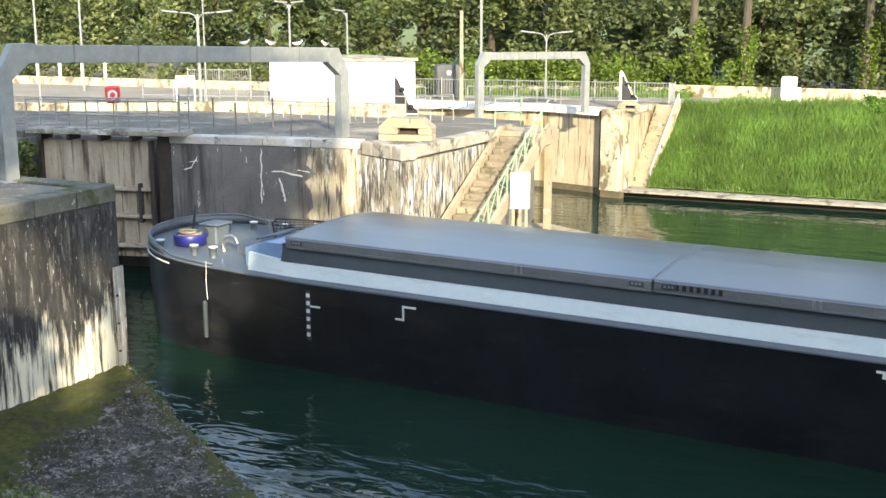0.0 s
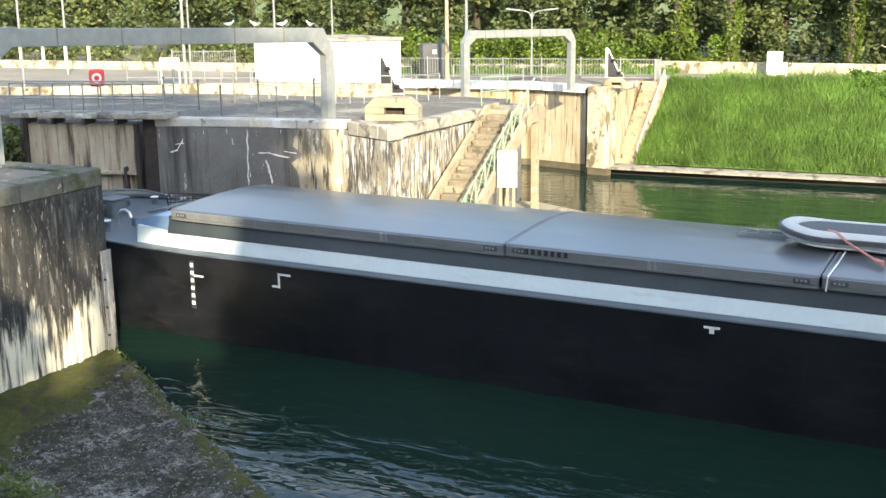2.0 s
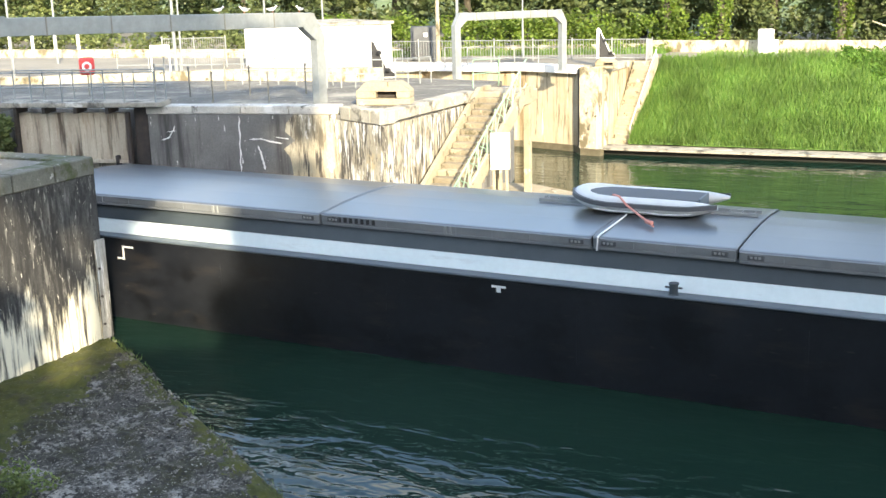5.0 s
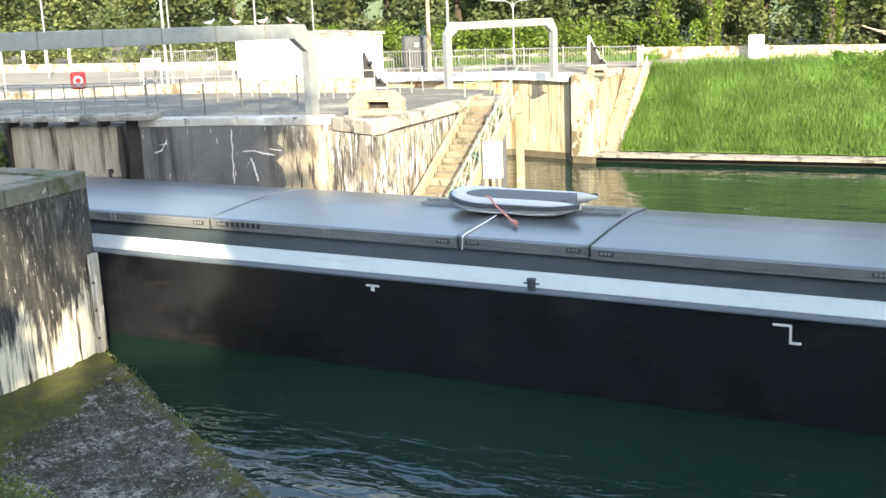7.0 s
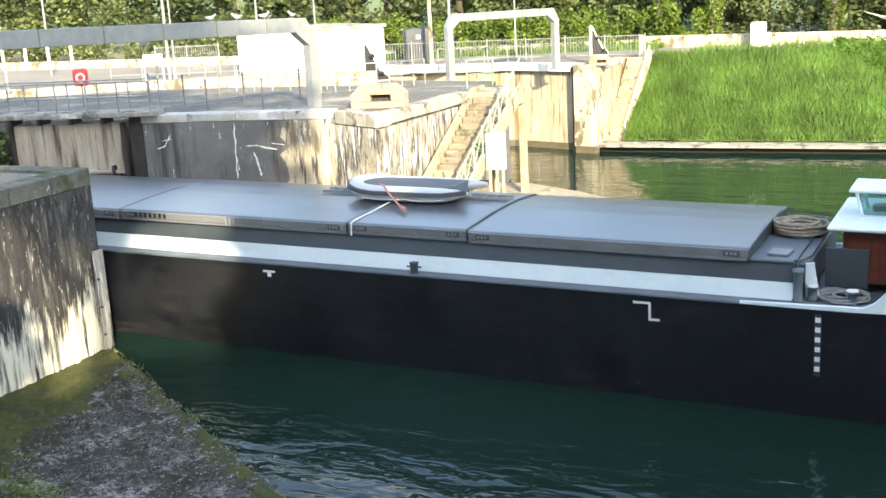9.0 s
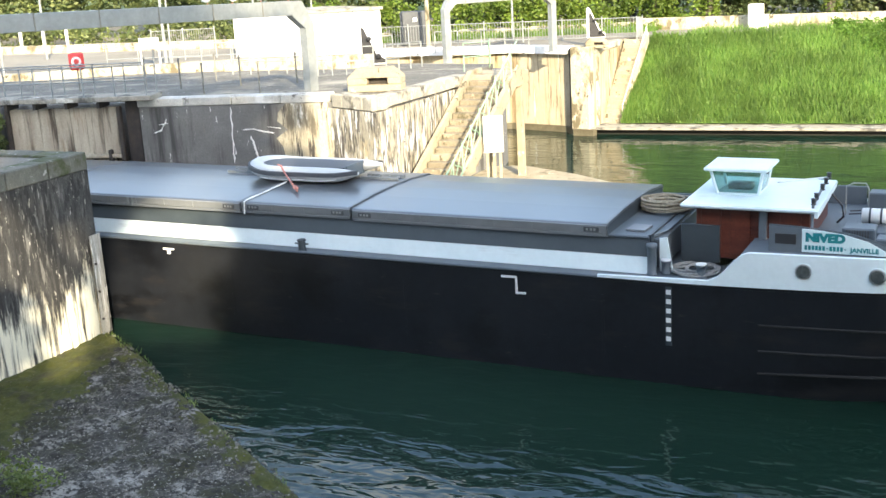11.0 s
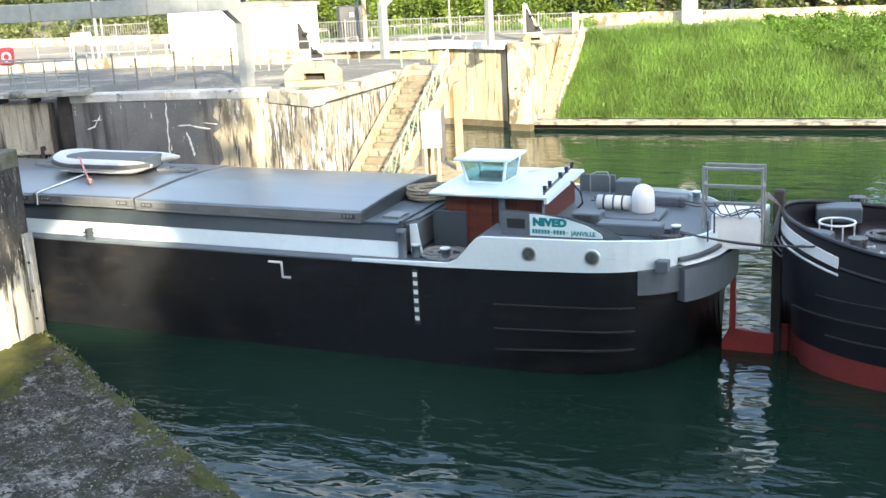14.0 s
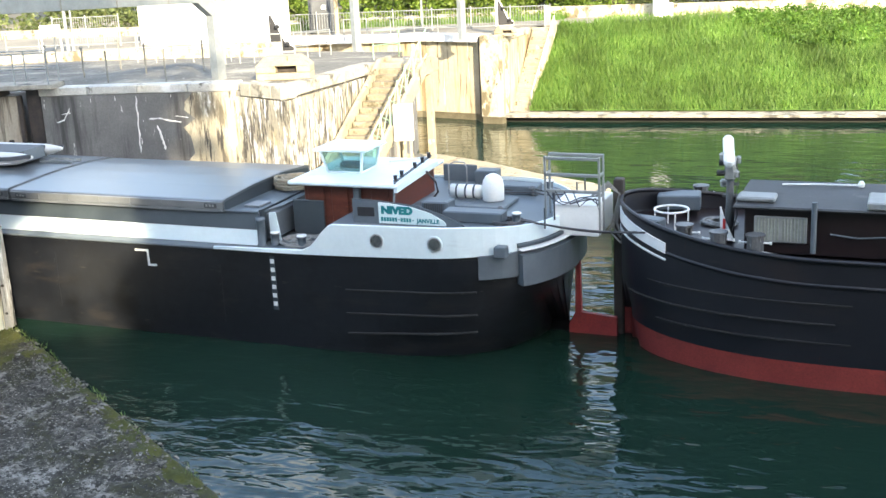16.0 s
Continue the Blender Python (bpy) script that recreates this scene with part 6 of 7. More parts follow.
def coping_run(parent, pts, ztop, width, mat, length=1.0, height=0.42, proud=0.04):
    """Coping stones laid end to end along a plan line; the wall lies to the left of the line."""
    for (x0, y0), (x1, y1) in zip(pts, pts[1:]):
        d = Vector((x1 - x0, y1 - y0, 0))
        n = max(1, round(d.length / length))
        key = (round(d.length / n, 2), width, height, mat.name)
        if key not in stone_mesh:
            b = B()
            box(b, (0, 0, 0), (d.length / n - 0.014, width, height), bevel=0.025)
            me = bpy.data.meshes.new("coping_stone")
            b.to_mesh(me)
            b.free()
            me.materials.append(mat)
            stone_mesh[key] = me
        u = d.normalized()
        nrm = Vector((-u.y, u.x, 0))
        for k in range(n):
            c = Vector((x0, y0, 0)) + d * (k + 0.5) / n + nrm * (width / 2 - proud)
            o = new("coping_stone", stone_mesh[key])
            zt_ = ztop(c.x, c.y) if callable(ztop) else ztop
            o.matrix_basis = pose(c.x, c.y, zt_ - height / 2 + 0.006 * math.sin(k * 7.3), 0.3 * math.sin(k * 3.1), 0, math.degrees(math.atan2(u.y, u.x)) + 0.25 * math.sin(k * 5.7))
            o.parent = parent


W = {o.name: o for o in scene.objects}
coping_run(W["wall_near"], [(-19.6, 11.0), (-19.35, 17.0), (-18.98, 22.0), (-40, 21.7)], ZT, 0.62, M["coping_mossy"], 1.15)
coping_run(W["wall_far"], [(-23.95, 30.5), (-17.65, 31.8)], lambda x, y: isle_top(x, y) + 0.05, 0.6, M["coping_white"], 1.6, 0.26)
coping_run(W["wall_far"], [(-17.55, 31.74), (-16.6, 31.3), (-15.72, 30.87)], lambda x, y: isle_top(x, y) + 0.06, 0.6, M["coping"], 0.5)
coping_run(W["wall_far"], [(-15.65, 31.0), (-15.1, 36.6)], lambda x, y: isle_top(x, y) + 0.04, 0.5, M["coping"], 0.7, 0.36)
coping_run(W["wall_far_lock"], [(-15.0, 51.8), (-14.72, 55.2)], 3.98, 0.4, M["coping"], 0.9, 0.3)


def lime_run(pts, width, seed):
    """A thin raised crust of lime on the wall: (along the wall, height) points."""
    rnd_ = random.Random(seed)
    d = Vector((6.3, 1.3, 0)).normalized()
    nrm = Vector((d.y, -d.x, 0))
    b = B()
    rings = []
    fine_ = []
    for (a0, z0), (a1, z1) in zip(pts, pts[1:]):
        for i in range(6):
            fine_.append((a0 + (a1 - a0) * i / 6 + rnd_.uniform(-0.02, 0.02), z0 + (z1 - z0) * i / 6))
    fine_.append(pts[-1])
    n_ = len(fine_)
    for i, (a, z) in enumerate(fine_):
        w = width * (0.45 + 0.8 * rnd_.random()) * (1 if 0 < i < n_ - 1 else 0.2)
        a2, z2_ = fine_[min(i + 1, n_ - 1)]
        a3, z3 = fine_[max(i - 1, 0)]
        k = Vector((a2 - a3, z2_ - z3)).normalized()
        c = Vector((-23.9, 30.5, 0)) + d * a + Vector((0, 0, z))
        off = (d * -k.y + Vector((0, 0, k.x))) * w
        rings.append([c - off - nrm * 0.01, c - off * 0.6 + nrm * 0.012, c + off * 0.6 + nrm * 0.012, c + off - nrm * 0.01])
    loft(b, rings)
    part("lime_run", b, M["lime"], W["wall_far"])


for seed_, (pts_, w_) in enumerate((([(3.1, 4.37), (3.08, 3.5), (3.06, 2.59)], 0.03), ([(3.69, 3.44), (3.78, 3.1), (3.87, 2.68)], 0.05), ([(3.42, 3.64), (3.8, 3.66), (4.1, 3.58), (4.48, 3.52)], 0.03),
                                    ([(4.3, 3.72), (4.72, 3.66)], 0.02), ([(0.42, 3.60), (0.7, 3.68), (0.9, 4.05)], 0.03), ([(0.62, 3.86), (0.95, 3.9)], 0.02))):
    lime_run(pts_, w_, seed_ + 40)
cp = thing("corner_plate", "bent pale steel plate guarding the wall's corner", "guard plate")
bm = B()
box(bm, (-18.93, 21.88, 1.45), (0.05, 0.34, 2.5), pose(0, 0, 0, 0, 0, -4), bevel=0.01)
part("plate", bm, M["plate"], cp)
for z in (0.6, 1.3, 2.0):
    bm = B()
    rod(bm, (-18.9, 21.75, z), (-18.86, 21.75, z), 0.03, 8)
    part("bolt", bm, M["dark_iron"], cp)

# ---- lock furniture ----
def portal(name, a, b, top, leg, label, za, zb, haunch=0.55, deep=0.42, fall=0.0):
    """A steel portal frame: two legs, knee haunches and a beam."""
    a, b = Vector((*a, 0)), Vector((*b, 0))
    d = (b - a).normalized()
    ang = math.degrees(math.atan2(d.y, d.x))
    length = (b - a).length
    g_ = thing(name, label, "portal frame", at=Matrix.Translation((a.x, a.y, 0)) @ pose(0, 0, 0, 0, 0, ang))
    for x, z0, sgn, tp in ((0, za, 1, top + fall / 2), (length, zb, -1, top - fall / 2)):
        bm = B()
        w = leg / 2
        side_prism(bm, [(x - w, z0), (x - w, tp - haunch), (x + w, tp - haunch), (x + w, z0)], -w * 0.8, w * 0.8)
        part("leg", bm, M["galvanised"], g_)
        bm = B()
        side_prism(bm, [(x - sgn * w, tp - haunch), (x - sgn * w + sgn * haunch * 0.62, tp), (x + sgn * haunch * 0.95 + sgn * w, tp), (x + sgn * haunch * 0.75 + sgn * w, tp - deep), (x + sgn * w, tp - haunch - deep * 0.35)], -w * 0.8 + 0.004, w * 0.8 - 0.004)
        part("haunch", bm, M["galvanised"], g_)
        bm = B()
        box(bm, (x, 0, z0 + 0.02), (leg * 1.7, leg * 1.6, 0.04), bevel=0.01)
        part("foot_plate", bm, M["galvanised"], g_)
    bm = B()
    box(bm, (length / 2, 0, top - deep / 2), (length - 2 * (haunch * 0.7 + leg / 2), leg * 0.8 - 0.016, deep - 0.006), pose(0, 0, 0, 0, math.degrees(math.atan2(fall, length)), 0), bevel=0.01)
    part("beam", bm, M["galvanised"], g_)
    for k in range(1, 6):
        bm = B()
        box(bm, (length * k / 6, 0, top + fall / 2 - fall * k / 6 - deep / 2), (0.035, leg * 0.8 + 0.01, deep + 0.012))
        part("splice_plate", bm, M["grey_rail"], g_)
    return g_


portal("portal_frame", (-21.75, 21.45), (-18.85, 32.8), 7.74, 0.36, "galvanised steel portal frame spanning the lock chamber", ZT - 0.05, ZT - 0.1, 0.7, 0.45, 0.5)
portal("portal_frame", (-19.4, 45.2), (-16.62, 50.75), 6.68, 0.30, "galvanised steel portal frame over the second lock", 4.0, 3.9, 0.5, 0.32, 0.15)
bx = thing("switch_box", "grey electrical box fixed to the frame's foot", "switch box")
bm = B()
box(bm, (-21.95, 21.2, 5.55), (0.28, 0.2, 0.6), bevel=0.02)
part("case", bm, M["galvanised"], bx)
bm = B()
rod(bm, (-21.95, 21.2, 4.65), (-21.95, 21.2, 5.3), 0.04)
part("conduit", bm, M["galvanised"], bx)

# lock gate folded into its recess
gate = thing("lock_gate", "rust-stained timber lock gate folded open in its recess", "lock gate", at=Matrix.Translation((-28.9, 29.35, 0)) @ pose(0, 0, 0, 0, 0, 13.5))
for k in range(1, 8):
    bm = B()
    box(bm, (0.28 + k * 0.54, 0.05, 3.7), (0.53, 0.12, 1.55), bevel=0.012)
    part("plank", bm, M["rust_gate"], gate)
for k in range(1, 8):
    bm = B()
    box(bm, (0.28 + k * 0.54, 0.15, 1.7), (0.50, 0.10, 2.2), bevel=0.012)
    part("plank", bm, M["rust_gate"], gate)
for z in (2.9, 2.0, 1.0):
    bm = B()
    box(bm, (2.5, -0.02, z), (3.9, 0.22, 0.12), bevel=0.02)
    part("beam", bm, M["rust_gate"], gate)
for x in (0.56, 1.5, 2.6, 4.0, 4.45):
    bm = B()
    box(bm, (x, -0.06, 2.45), (0.12, 0.20, 4.1 if x in (0.56, 4.45) else 1.3), bevel=0.02)
    part("post", bm, M["dark_iron"], gate)
bm = B()
box(bm, (4.85, 0.3, 2.4), (0.45, 0.5, 4.6))
part("heel_post", bm, M["dark_iron"], gate, "dark shadowed heel post")
bm = B()
box(bm, (3.0, 0.0, 4.78), (5.5, 0.95, 0.16), bevel=0.02)
part("walkway", bm, M["coping"], gate, "pale walkway on top of the gate")
for x in (0.7, 1.7, 2.8, 3.9):
    bm = B()
    box(bm, (x, 0.0, 4.60), (0.10, 0.75, 0.22))
    part("bracket", bm, M["dark_iron"], gate)


def railing(pts, height, mat, label, post_every=1.3, rails=(0.5, 1.0), name="railing", r=0.022, group="lock railings"):
    """A tube railing along ground points (x, y, z)."""
    t_ = thing(name, label, "railing", group, at=Matrix.Translation(pts[0]))
    o_ = Vector(pts[0])
    for a, b in zip(pts, pts[1:]):
        a, b = Vector(a) - o_, Vector(b) - o_
        n = max(1, round((b - a).length / post_every))
        for k in range(n + 1):
            p = a + (b - a) * k / n
            bm = B()
            rod(bm, p, p + Vector((0, 0, height)), r * 1.15, 6)
            part("post", bm, mat, t_)
        for q in rails:
            bm = B()
            rod(bm, a + Vector((0, 0, height * q)), b + Vector((0, 0, height * q)), r, 6)
            part("rail", bm, mat, t_)
    return t_


gp = lambda x, y: (x, y, isle_top(x, y))
gw = lambda s, o: Vector((-28.9, 29.35, 4.86)) + Vector((math.cos(radians(13.5)) * s - math.sin(radians(13.5)) * o, math.sin(radians(13.5)) * s + math.cos(radians(13.5)) * o, 0))
railing([gw(0.3, -0.4), gw(5.6, -0.4)], 0.95, M["galvanised"], "weathered tube railing on the gate walkway", 1.0)
railing([gw(0.3, 0.42), gw(5.6, 0.42)], 0.95, M["galvanised"], "weathered tube railing on the gate walkway", 1.0)
for x, y in ((-22.4, 32.0), (-20.4, 32.2), (-24.3, 33.4), (-22.4, 34.2), (-20.6, 34.9), (-26.2, 34.0), (-24.2, 35.4)):
    pk = thing("guard_post", "slim rusty guard post on the lock edge", "post", "guard posts", at=Matrix.Translation(gp(x, y)))
    bm = B()
    rod(bm, (0, 0, -0.02), (0, 0, 0.95), 0.03, 8)
    part("stake", bm, M["grey_rail"], pk)
    bm = B()
    lathe(bm, [(0.04, 0.93), (0.05, 0.97), (0.03, 1.02), (0, 1.03)], (0, 0, 0), 8)
    part("knob", bm, M["grey_rail"], pk)
railing([gp(-21.3, 36.6), gp(-19.3, 38.2)], 1.0, M["galvanised"], "galvanised tube railing across the island", 0.55)
railing([gp(-19.0, 38.6), gp(-19.4, 42.6)], 1.0, M["galvanised"], "galvanised tube railing across the island", 1.2)
railing([gp(-25.2, 38.0), gp(-21.6, 38.6)], 1.0, M["galvanised"], "galvanised tube railing across the island", 0.8)
railing([gp(-16.2, 39.2), gp(-16.0, 41.2), gp(-17.2, 44.4)], 1.0, M["green_rail"], "pale green tube railing at the head of the stairs", 1.5)
railing([(-33.0, 40.4, 4.4), (-21.6, 44.6, 4.3)], 1.0, M["galvanised"], "galvanised tube railing behind the parapet", 1.4)

# vertical bar fence along the second lock
SHARED = {}


def bar_fence(a, b, height, label, panel=2.0):
    a, b = Vector(a), Vector(b)
    t_ = thing("bar_fence", label, "fence", "lock fences", at=Matrix.Translation(a))
    d = b - a
    n = max(1, round(d.length / panel))
    for k in range(n + 1):
        bm = B()
        rod(bm, d * k / n, d * k / n + Vector((0, 0, height + 0.05)), 0.035, 6)
        part("post", bm, M["galvanised"], t_)
    for k in range(n):
        p, q = d * k / n, d * (k + 1) / n
        for zz in (0.12, height - 0.05):
            bm = B()
            rod(bm, p + Vector((0, 0, zz)), q + Vector((0, 0, zz)), 0.02, 6)
            part("rail", bm, M["galvanised"], t_)
        for i in range(1, 14):
            c = p + (q - p) * i / 14
            key = ("bar", height)
            if key not in SHARED:
                bm = B()
                rod(bm, (0, 0, 0.12), (0, 0, height - 0.05), 0.011, 4)
                o = part("bar", bm, M["galvanised"], t_, at=Matrix.Translation(c))
                SHARED[key] = o.data
            else:
                o = new("bar", SHARED[key])
                o.parent = t_
                o.matrix_basis = Matrix.Translation(c)


bar_fence((-29.0, 53.2, 3.9), (-13.9, 56.2, 3.9), 1.05, "galvanised bar fence round the second lock")
bar_fence((-13.9, 56.2, 3.9), (-14.0, 55.5, 3.9), 1.05, "galvanised bar fence beside the far steps")
bar_fence((-36.5, 48.2, 3.95), (-33.6, 49.4, 3.95), 1.5, "tall galvanised bar fence by the white cabin", 1.4)
railing([(-22.5, 51.0, 3.9), (-17.0, 51.9, 3.9)], 0.95, M["galvanised"], "galvanised tube railing along the second lock", 1.1)

# white coping strips of the second lock
bm = B()
prism(bm, [(-25.9, 51.5), (-21.5, 52.0), (-19.5, 52.6), (-16.3, 51.8), (-16.2, 52.5), (-19.5, 53.3), (-21.6, 52.9), (-25.9, 52.4)], 3.66, 3.98)
structure("coping_far", bm, M["white_paint"], "whitewashed coping of the second lock", "coping")
# wet weed at the water line
bm = B()
prism(bm, [(-26.1, 51.82), (-21.5, 52.36), (-19.5, 52.90), (-16.5, 52.15), (-15.95, 51.3), (-15.0, 51.2), (-14.9, 51.5), (-15.6, 52.2), (-19.5, 53.1), (-26.0, 52.0)], -0.5, 0.30)
structure("waterline_weed", bm, M["weed_band"], "dark wet algae band at the foot of the lock walls", "algae")
# pier at the mouth of the second lock
pier = thing("lock_pier", "bright sunlit concrete pier at the lock mouth", "pier")
bm = B()
box(bm, (-15.52, 51.95, 1.6), (0.95, 1.1, 4.8), pose(0, 0, 0, 0, 0, -12), bevel=0.04)
part("shaft", bm, M["low_wall"], pier, "pale worn concrete shaft")
bm = B()
box(bm, (-16.12, 52.0, 1.6), (0.09, 0.5, 4.6), pose(0, 0, 0, 0, 0, -12))
part("gate_groove", bm, M["dark_iron"], pier, "dark gate groove")


def mooring_head(at, z, turn, label, size=1.0):
    """Low concrete block, its through hole filled with a shade-dark box, and the framed sign behind it."""
    t_ = thing("mooring_block", label, "mooring block", "mooring blocks", at=Matrix.Translation((*at, z)) @ pose(0, 0, 0, 0, 0, turn))
    s = size
    for x0, x1, z0, z1 in ((-0.85, 0.85, 0, 0.22), (-0.85, -0.22, 0.22, 0.44), (0.42, 0.85, 0.22, 0.44)):
        bm = B()
        box(bm, ((x0 + x1) / 2 * s, 0, (z0 + z1) / 2 * s), ((x1 - x0) * s, 0.75 * s, (z1 - z0) * s - 0.003), bevel=0.03)
        part("block", bm, M["slab"], t_)
    bm = B()
    side_prism(bm, [(-0.85 * s, 0.44 * s), (-0.55 * s, 0.72 * s), (0.5 * s, 0.72 * s), (0.85 * s, 0.44 * s)], -0.37 * s, 0.37 * s)
    part("cap", bm, M["slab"], t_)
    # solid dark box gives the opening its shade
    bm = B()
    box(bm, (0.1 * s, 0.1, 0.33 * s), (0.62 * s, 0.4 * s, 0.2 * s))
    part("hollow", bm, M["dark_iron"], t_, "dark box standing for the shade in the through hole")
    return t_


mooring_head((-16.55, 32.85), ZT - 0.05, 14, "rounded pale concrete mooring block on the lock edge")
mooring_head((-14.95, 52.0), 3.9, 18, "pale concrete mooring block on the far pier", 0.62)


def direction_sign(at, z, turn, s, label):
    """A black triangular direction panel with a white edge on a post."""
    t_ = thing("channel_sign", label, "sign", "channel signs", at=Matrix.Translation((*at, z)) @ pose(0, 0, 0, 0, 0, turn))
    bm = B()
    side_prism(bm, [(-0.50 * s, 0), (-0.50 * s, 1.75 * s), (-0.42 * s, 1.85 * s), (-0.30 * s, 1.78 * s), (0.28 * s, 0.5 * s), (0.62 * s, 0.22 * s), (0.62 * s, 0)], 0.0, 0.05)
    part("board", bm, M["rail_white"], t_, "white edged board")
    bm = B()
    side_prism(bm, [(-0.34 * s, 0.06 * s), (-0.34 * s, 1.55 * s), (-0.24 * s, 1.5 * s), (0.24 * s, 0.44 * s), (0.60 * s, 0.2 * s), (0.60 * s, 0.06 * s)], -0.04, 0.0)
    part("panel", bm, M["black_paint"], t_, "black triangular panel")
    for zz in (1.0, 0.28):
        bm = B()
        lathe(bm, [(0.1 * s, 0), (0.12 * s, 0.1 * s), (0, 0.18 * s)], (0.35 * s if zz < 0.5 else -0.02, -0.12, zz * s), 10)
        part("lamp", bm, M["black_paint"], t_)
    return t_


direction_sign((-22.45, 44.2), 4.15, 18, 1.0, "black and white triangular channel sign with lamps")
direction_sign((-15.2, 52.6), 4.3, 18, 0.75, "black and white triangular channel sign on the far pier")

# stairs on the island's end
stair = thing("lock_stairs", "worn concrete stairs down the end of the island", "stairs")
NS, TOPY, TOPZ, BOTY, BOTZ = 21, 36.6, 4.66, 30.0, 1.15
for k in range(NS):
    bm = B()
    y1 = TOPY - (TOPY - BOTY) * k / NS
    zt_ = TOPZ - (TOPZ - BOTZ) * (k + 1) / NS
    box(bm, (-14.15, y1 - 0.17, zt_ - 0.3), (1.34 + 0.02 * math.sin(k * 3), 0.36, 0.6), pose(0, 0, 0, 0, 0, 0.8 * math.sin(k * 5)), bevel=0.02)
    part("step", bm, M["slab"] if k == 11 else M["step"], stair)
for x, nm in ((-14.93, "stringer"), (-13.38, "stringer")):
    bm = B()
    a = [(TOPY + 0.9, TOPZ + 0.12), (TOPY, TOPZ + 0.12), (BOTY - 0.2, BOTZ + 0.12), (BOTY - 0.2, BOTZ - 0.25), (TOPY, TOPZ - 0.42), (TOPY + 0.9, TOPZ - 0.42)]
    va = [bm.verts.new((x - 0.075, y, z)) for y, z in a]
    vb = [bm.verts.new((x + 0.075, y, z)) for y, z in a]
    bm.faces.new(va), bm.faces.new(vb[::-1])
    for i in range(6):
        bm.faces.new((va[i], va[(i + 1) % 6], vb[(i + 1) % 6], vb[i]))
    part(nm, bm, M["slab"], stair)
for y, x in ((37.2, -13.42), (34.6, -13.5), (33.7, -14.3), (32.6, -13.42)):
    bm = B()
    zt_ = TOPZ - (TOPY - min(y, TOPY)) * (TOPZ - BOTZ) / (TOPY - BOTY)
    box(bm, (x, y, (zt_ - 0.5 + 1.1) / 2 + 0.02), (0.22, 0.24, zt_ - 0.5 - 1.1), bevel=0.015)
    part("pillar", bm, M["slab"], stair)
bm = B()
box(bm, (-14.2, 37.3, TOPZ - 0.22), (1.7, 1.5, 0.40), bevel=0.02)
part("landing", bm, M["slab"], stair)
hr = thing("stair_railing", "pale green ornamental iron railing on the stairs", "railing")
sl = lambda y: TOPZ - (TOPY - y) * (TOPZ - BOTZ) / (TOPY - BOTY) + 0.12
for q in (0.12, 0.92):
    bm = B()
    rod(bm, (-13.38, TOPY + 0.4, sl(TOPY) + q), (-13.38, BOTY + 0.4, sl(BOTY + 0.4) + q), 0.03, 6)
    part("rail", bm, M["green_rail"], hr)
for k in range(9):
    y = TOPY - 0.2 - k * 0.75
    if y < BOTY:
        continue
    bm = B()
    rod(bm, (-13.38, y, sl(y) - 0.02), (-13.38, y, sl(y) + 0.95), 0.026, 6)
    part("post", bm, M["green_rail"], hr)
    for s in (-1, 1):
        bm = B()
        pts = [(-13.38, y - 0.37 + s * 0.30 * math.cos(math.pi * i / 8), sl(y - 0.37 + s * 0.30 * math.cos(math.pi * i / 8)) + 0.14 + 0.74 * i / 8) for i in range(9)]
        tube(bm, pts, 0.016, 5)
        part("scroll", bm, M["green_rail"], hr)
nb_ = thing("notice_board", "blank sun-bleached notice board on posts by the stairs", "notice board", at=Matrix.Translation((-12.95, 33.4, 1.15)) @ pose(0, 0, 0, 0, 0, 22))
bm = B()
box(bm, (0, 0, 2.08), (0.62, 0.04, 1.15), bevel=0.01)
part("board", bm, M["bleached"], nb_)
for x in (-0.2, 0.2):
    bm = B()
    box(bm, (x, 0.06, 0.9), (0.09, 0.08, 1.85))
    part("post", bm, M["slab"], nb_)
for k in range(7):
    bm = B()
    box(bm, (-0.02 + 0.03 * (k % 2), -0.024, 2.5 - k * 0.12), (0.46 - 0.06 * (k % 3), 0.008, 0.022))
    part("bar", bm, M["galvanised"], nb_)

# far steps beside the bank
fs = thing("bank_steps", "pale concrete steps up beside the grassy bank", "stairs")
for k in range(20):
    f_ = k / 19
    bm = B()
    box(bm, (-14.55 + 0.45 * f_, 52.9 + 2.6 * f_, 0.35 + 3.55 * f_ - 0.2), (0.95, 0.34, 0.44), pose(0, 0, 0, 0, 0, -9), bevel=0.015)
    part("step", bm, M["slab"], fs)
bm = B()
loft(bm, [[(-14.14 + dx, 52.75 + dy, z) for dx, z in ((0, 0.2), (0.16, 0.2), (0.16, 0.62), (0, 0.62))] for dy in (0,)] + [[(-13.58 + dx, 55.5, z + 3.6) for dx, z in ((0, 0.2), (0.16, 0.2), (0.16, 0.62), (0, 0.62))]])
part("kerb", bm, M["slab"], fs)
railing([(-14.06, 52.9, 0.80), (-13.5, 55.4, 4.15)], 0.34, M["rail_white"], "low white tube railing beside the bank steps", 1.5, rails=(1.0,), r=0.018)

# white cabin, box, boards, lamps
cb = thing("white_cabin", "white flat-roofed lock cabin in full sun", "cabin")
bm = B()
prism(bm, [(-32.85, 50.0), (-28.7, 50.15), (-25.6, 51.7), (-29.5, 53.2)], 3.85, 5.92)
part("wall", bm, M["white_paint"], cb)
bm = B()
prism(bm, [(-33.0, 49.9), (-28.65, 50.02), (-25.4, 51.65), (-29.5, 53.4)], 5.92, 6.06)
part("roof", bm, M["coping"], cb)
for k in range(4):
    bm = B()
    box(bm, (-28.0 + k * 0.62, 50.45 + k * 0.32, 4.9), (0.03, 0.03, 1.95))
    part("panel_joint", bm, M["coping"], cb)
db = thing("cabinet", "dark metal service cabinet behind the lock", "cabinet")
bm = B()
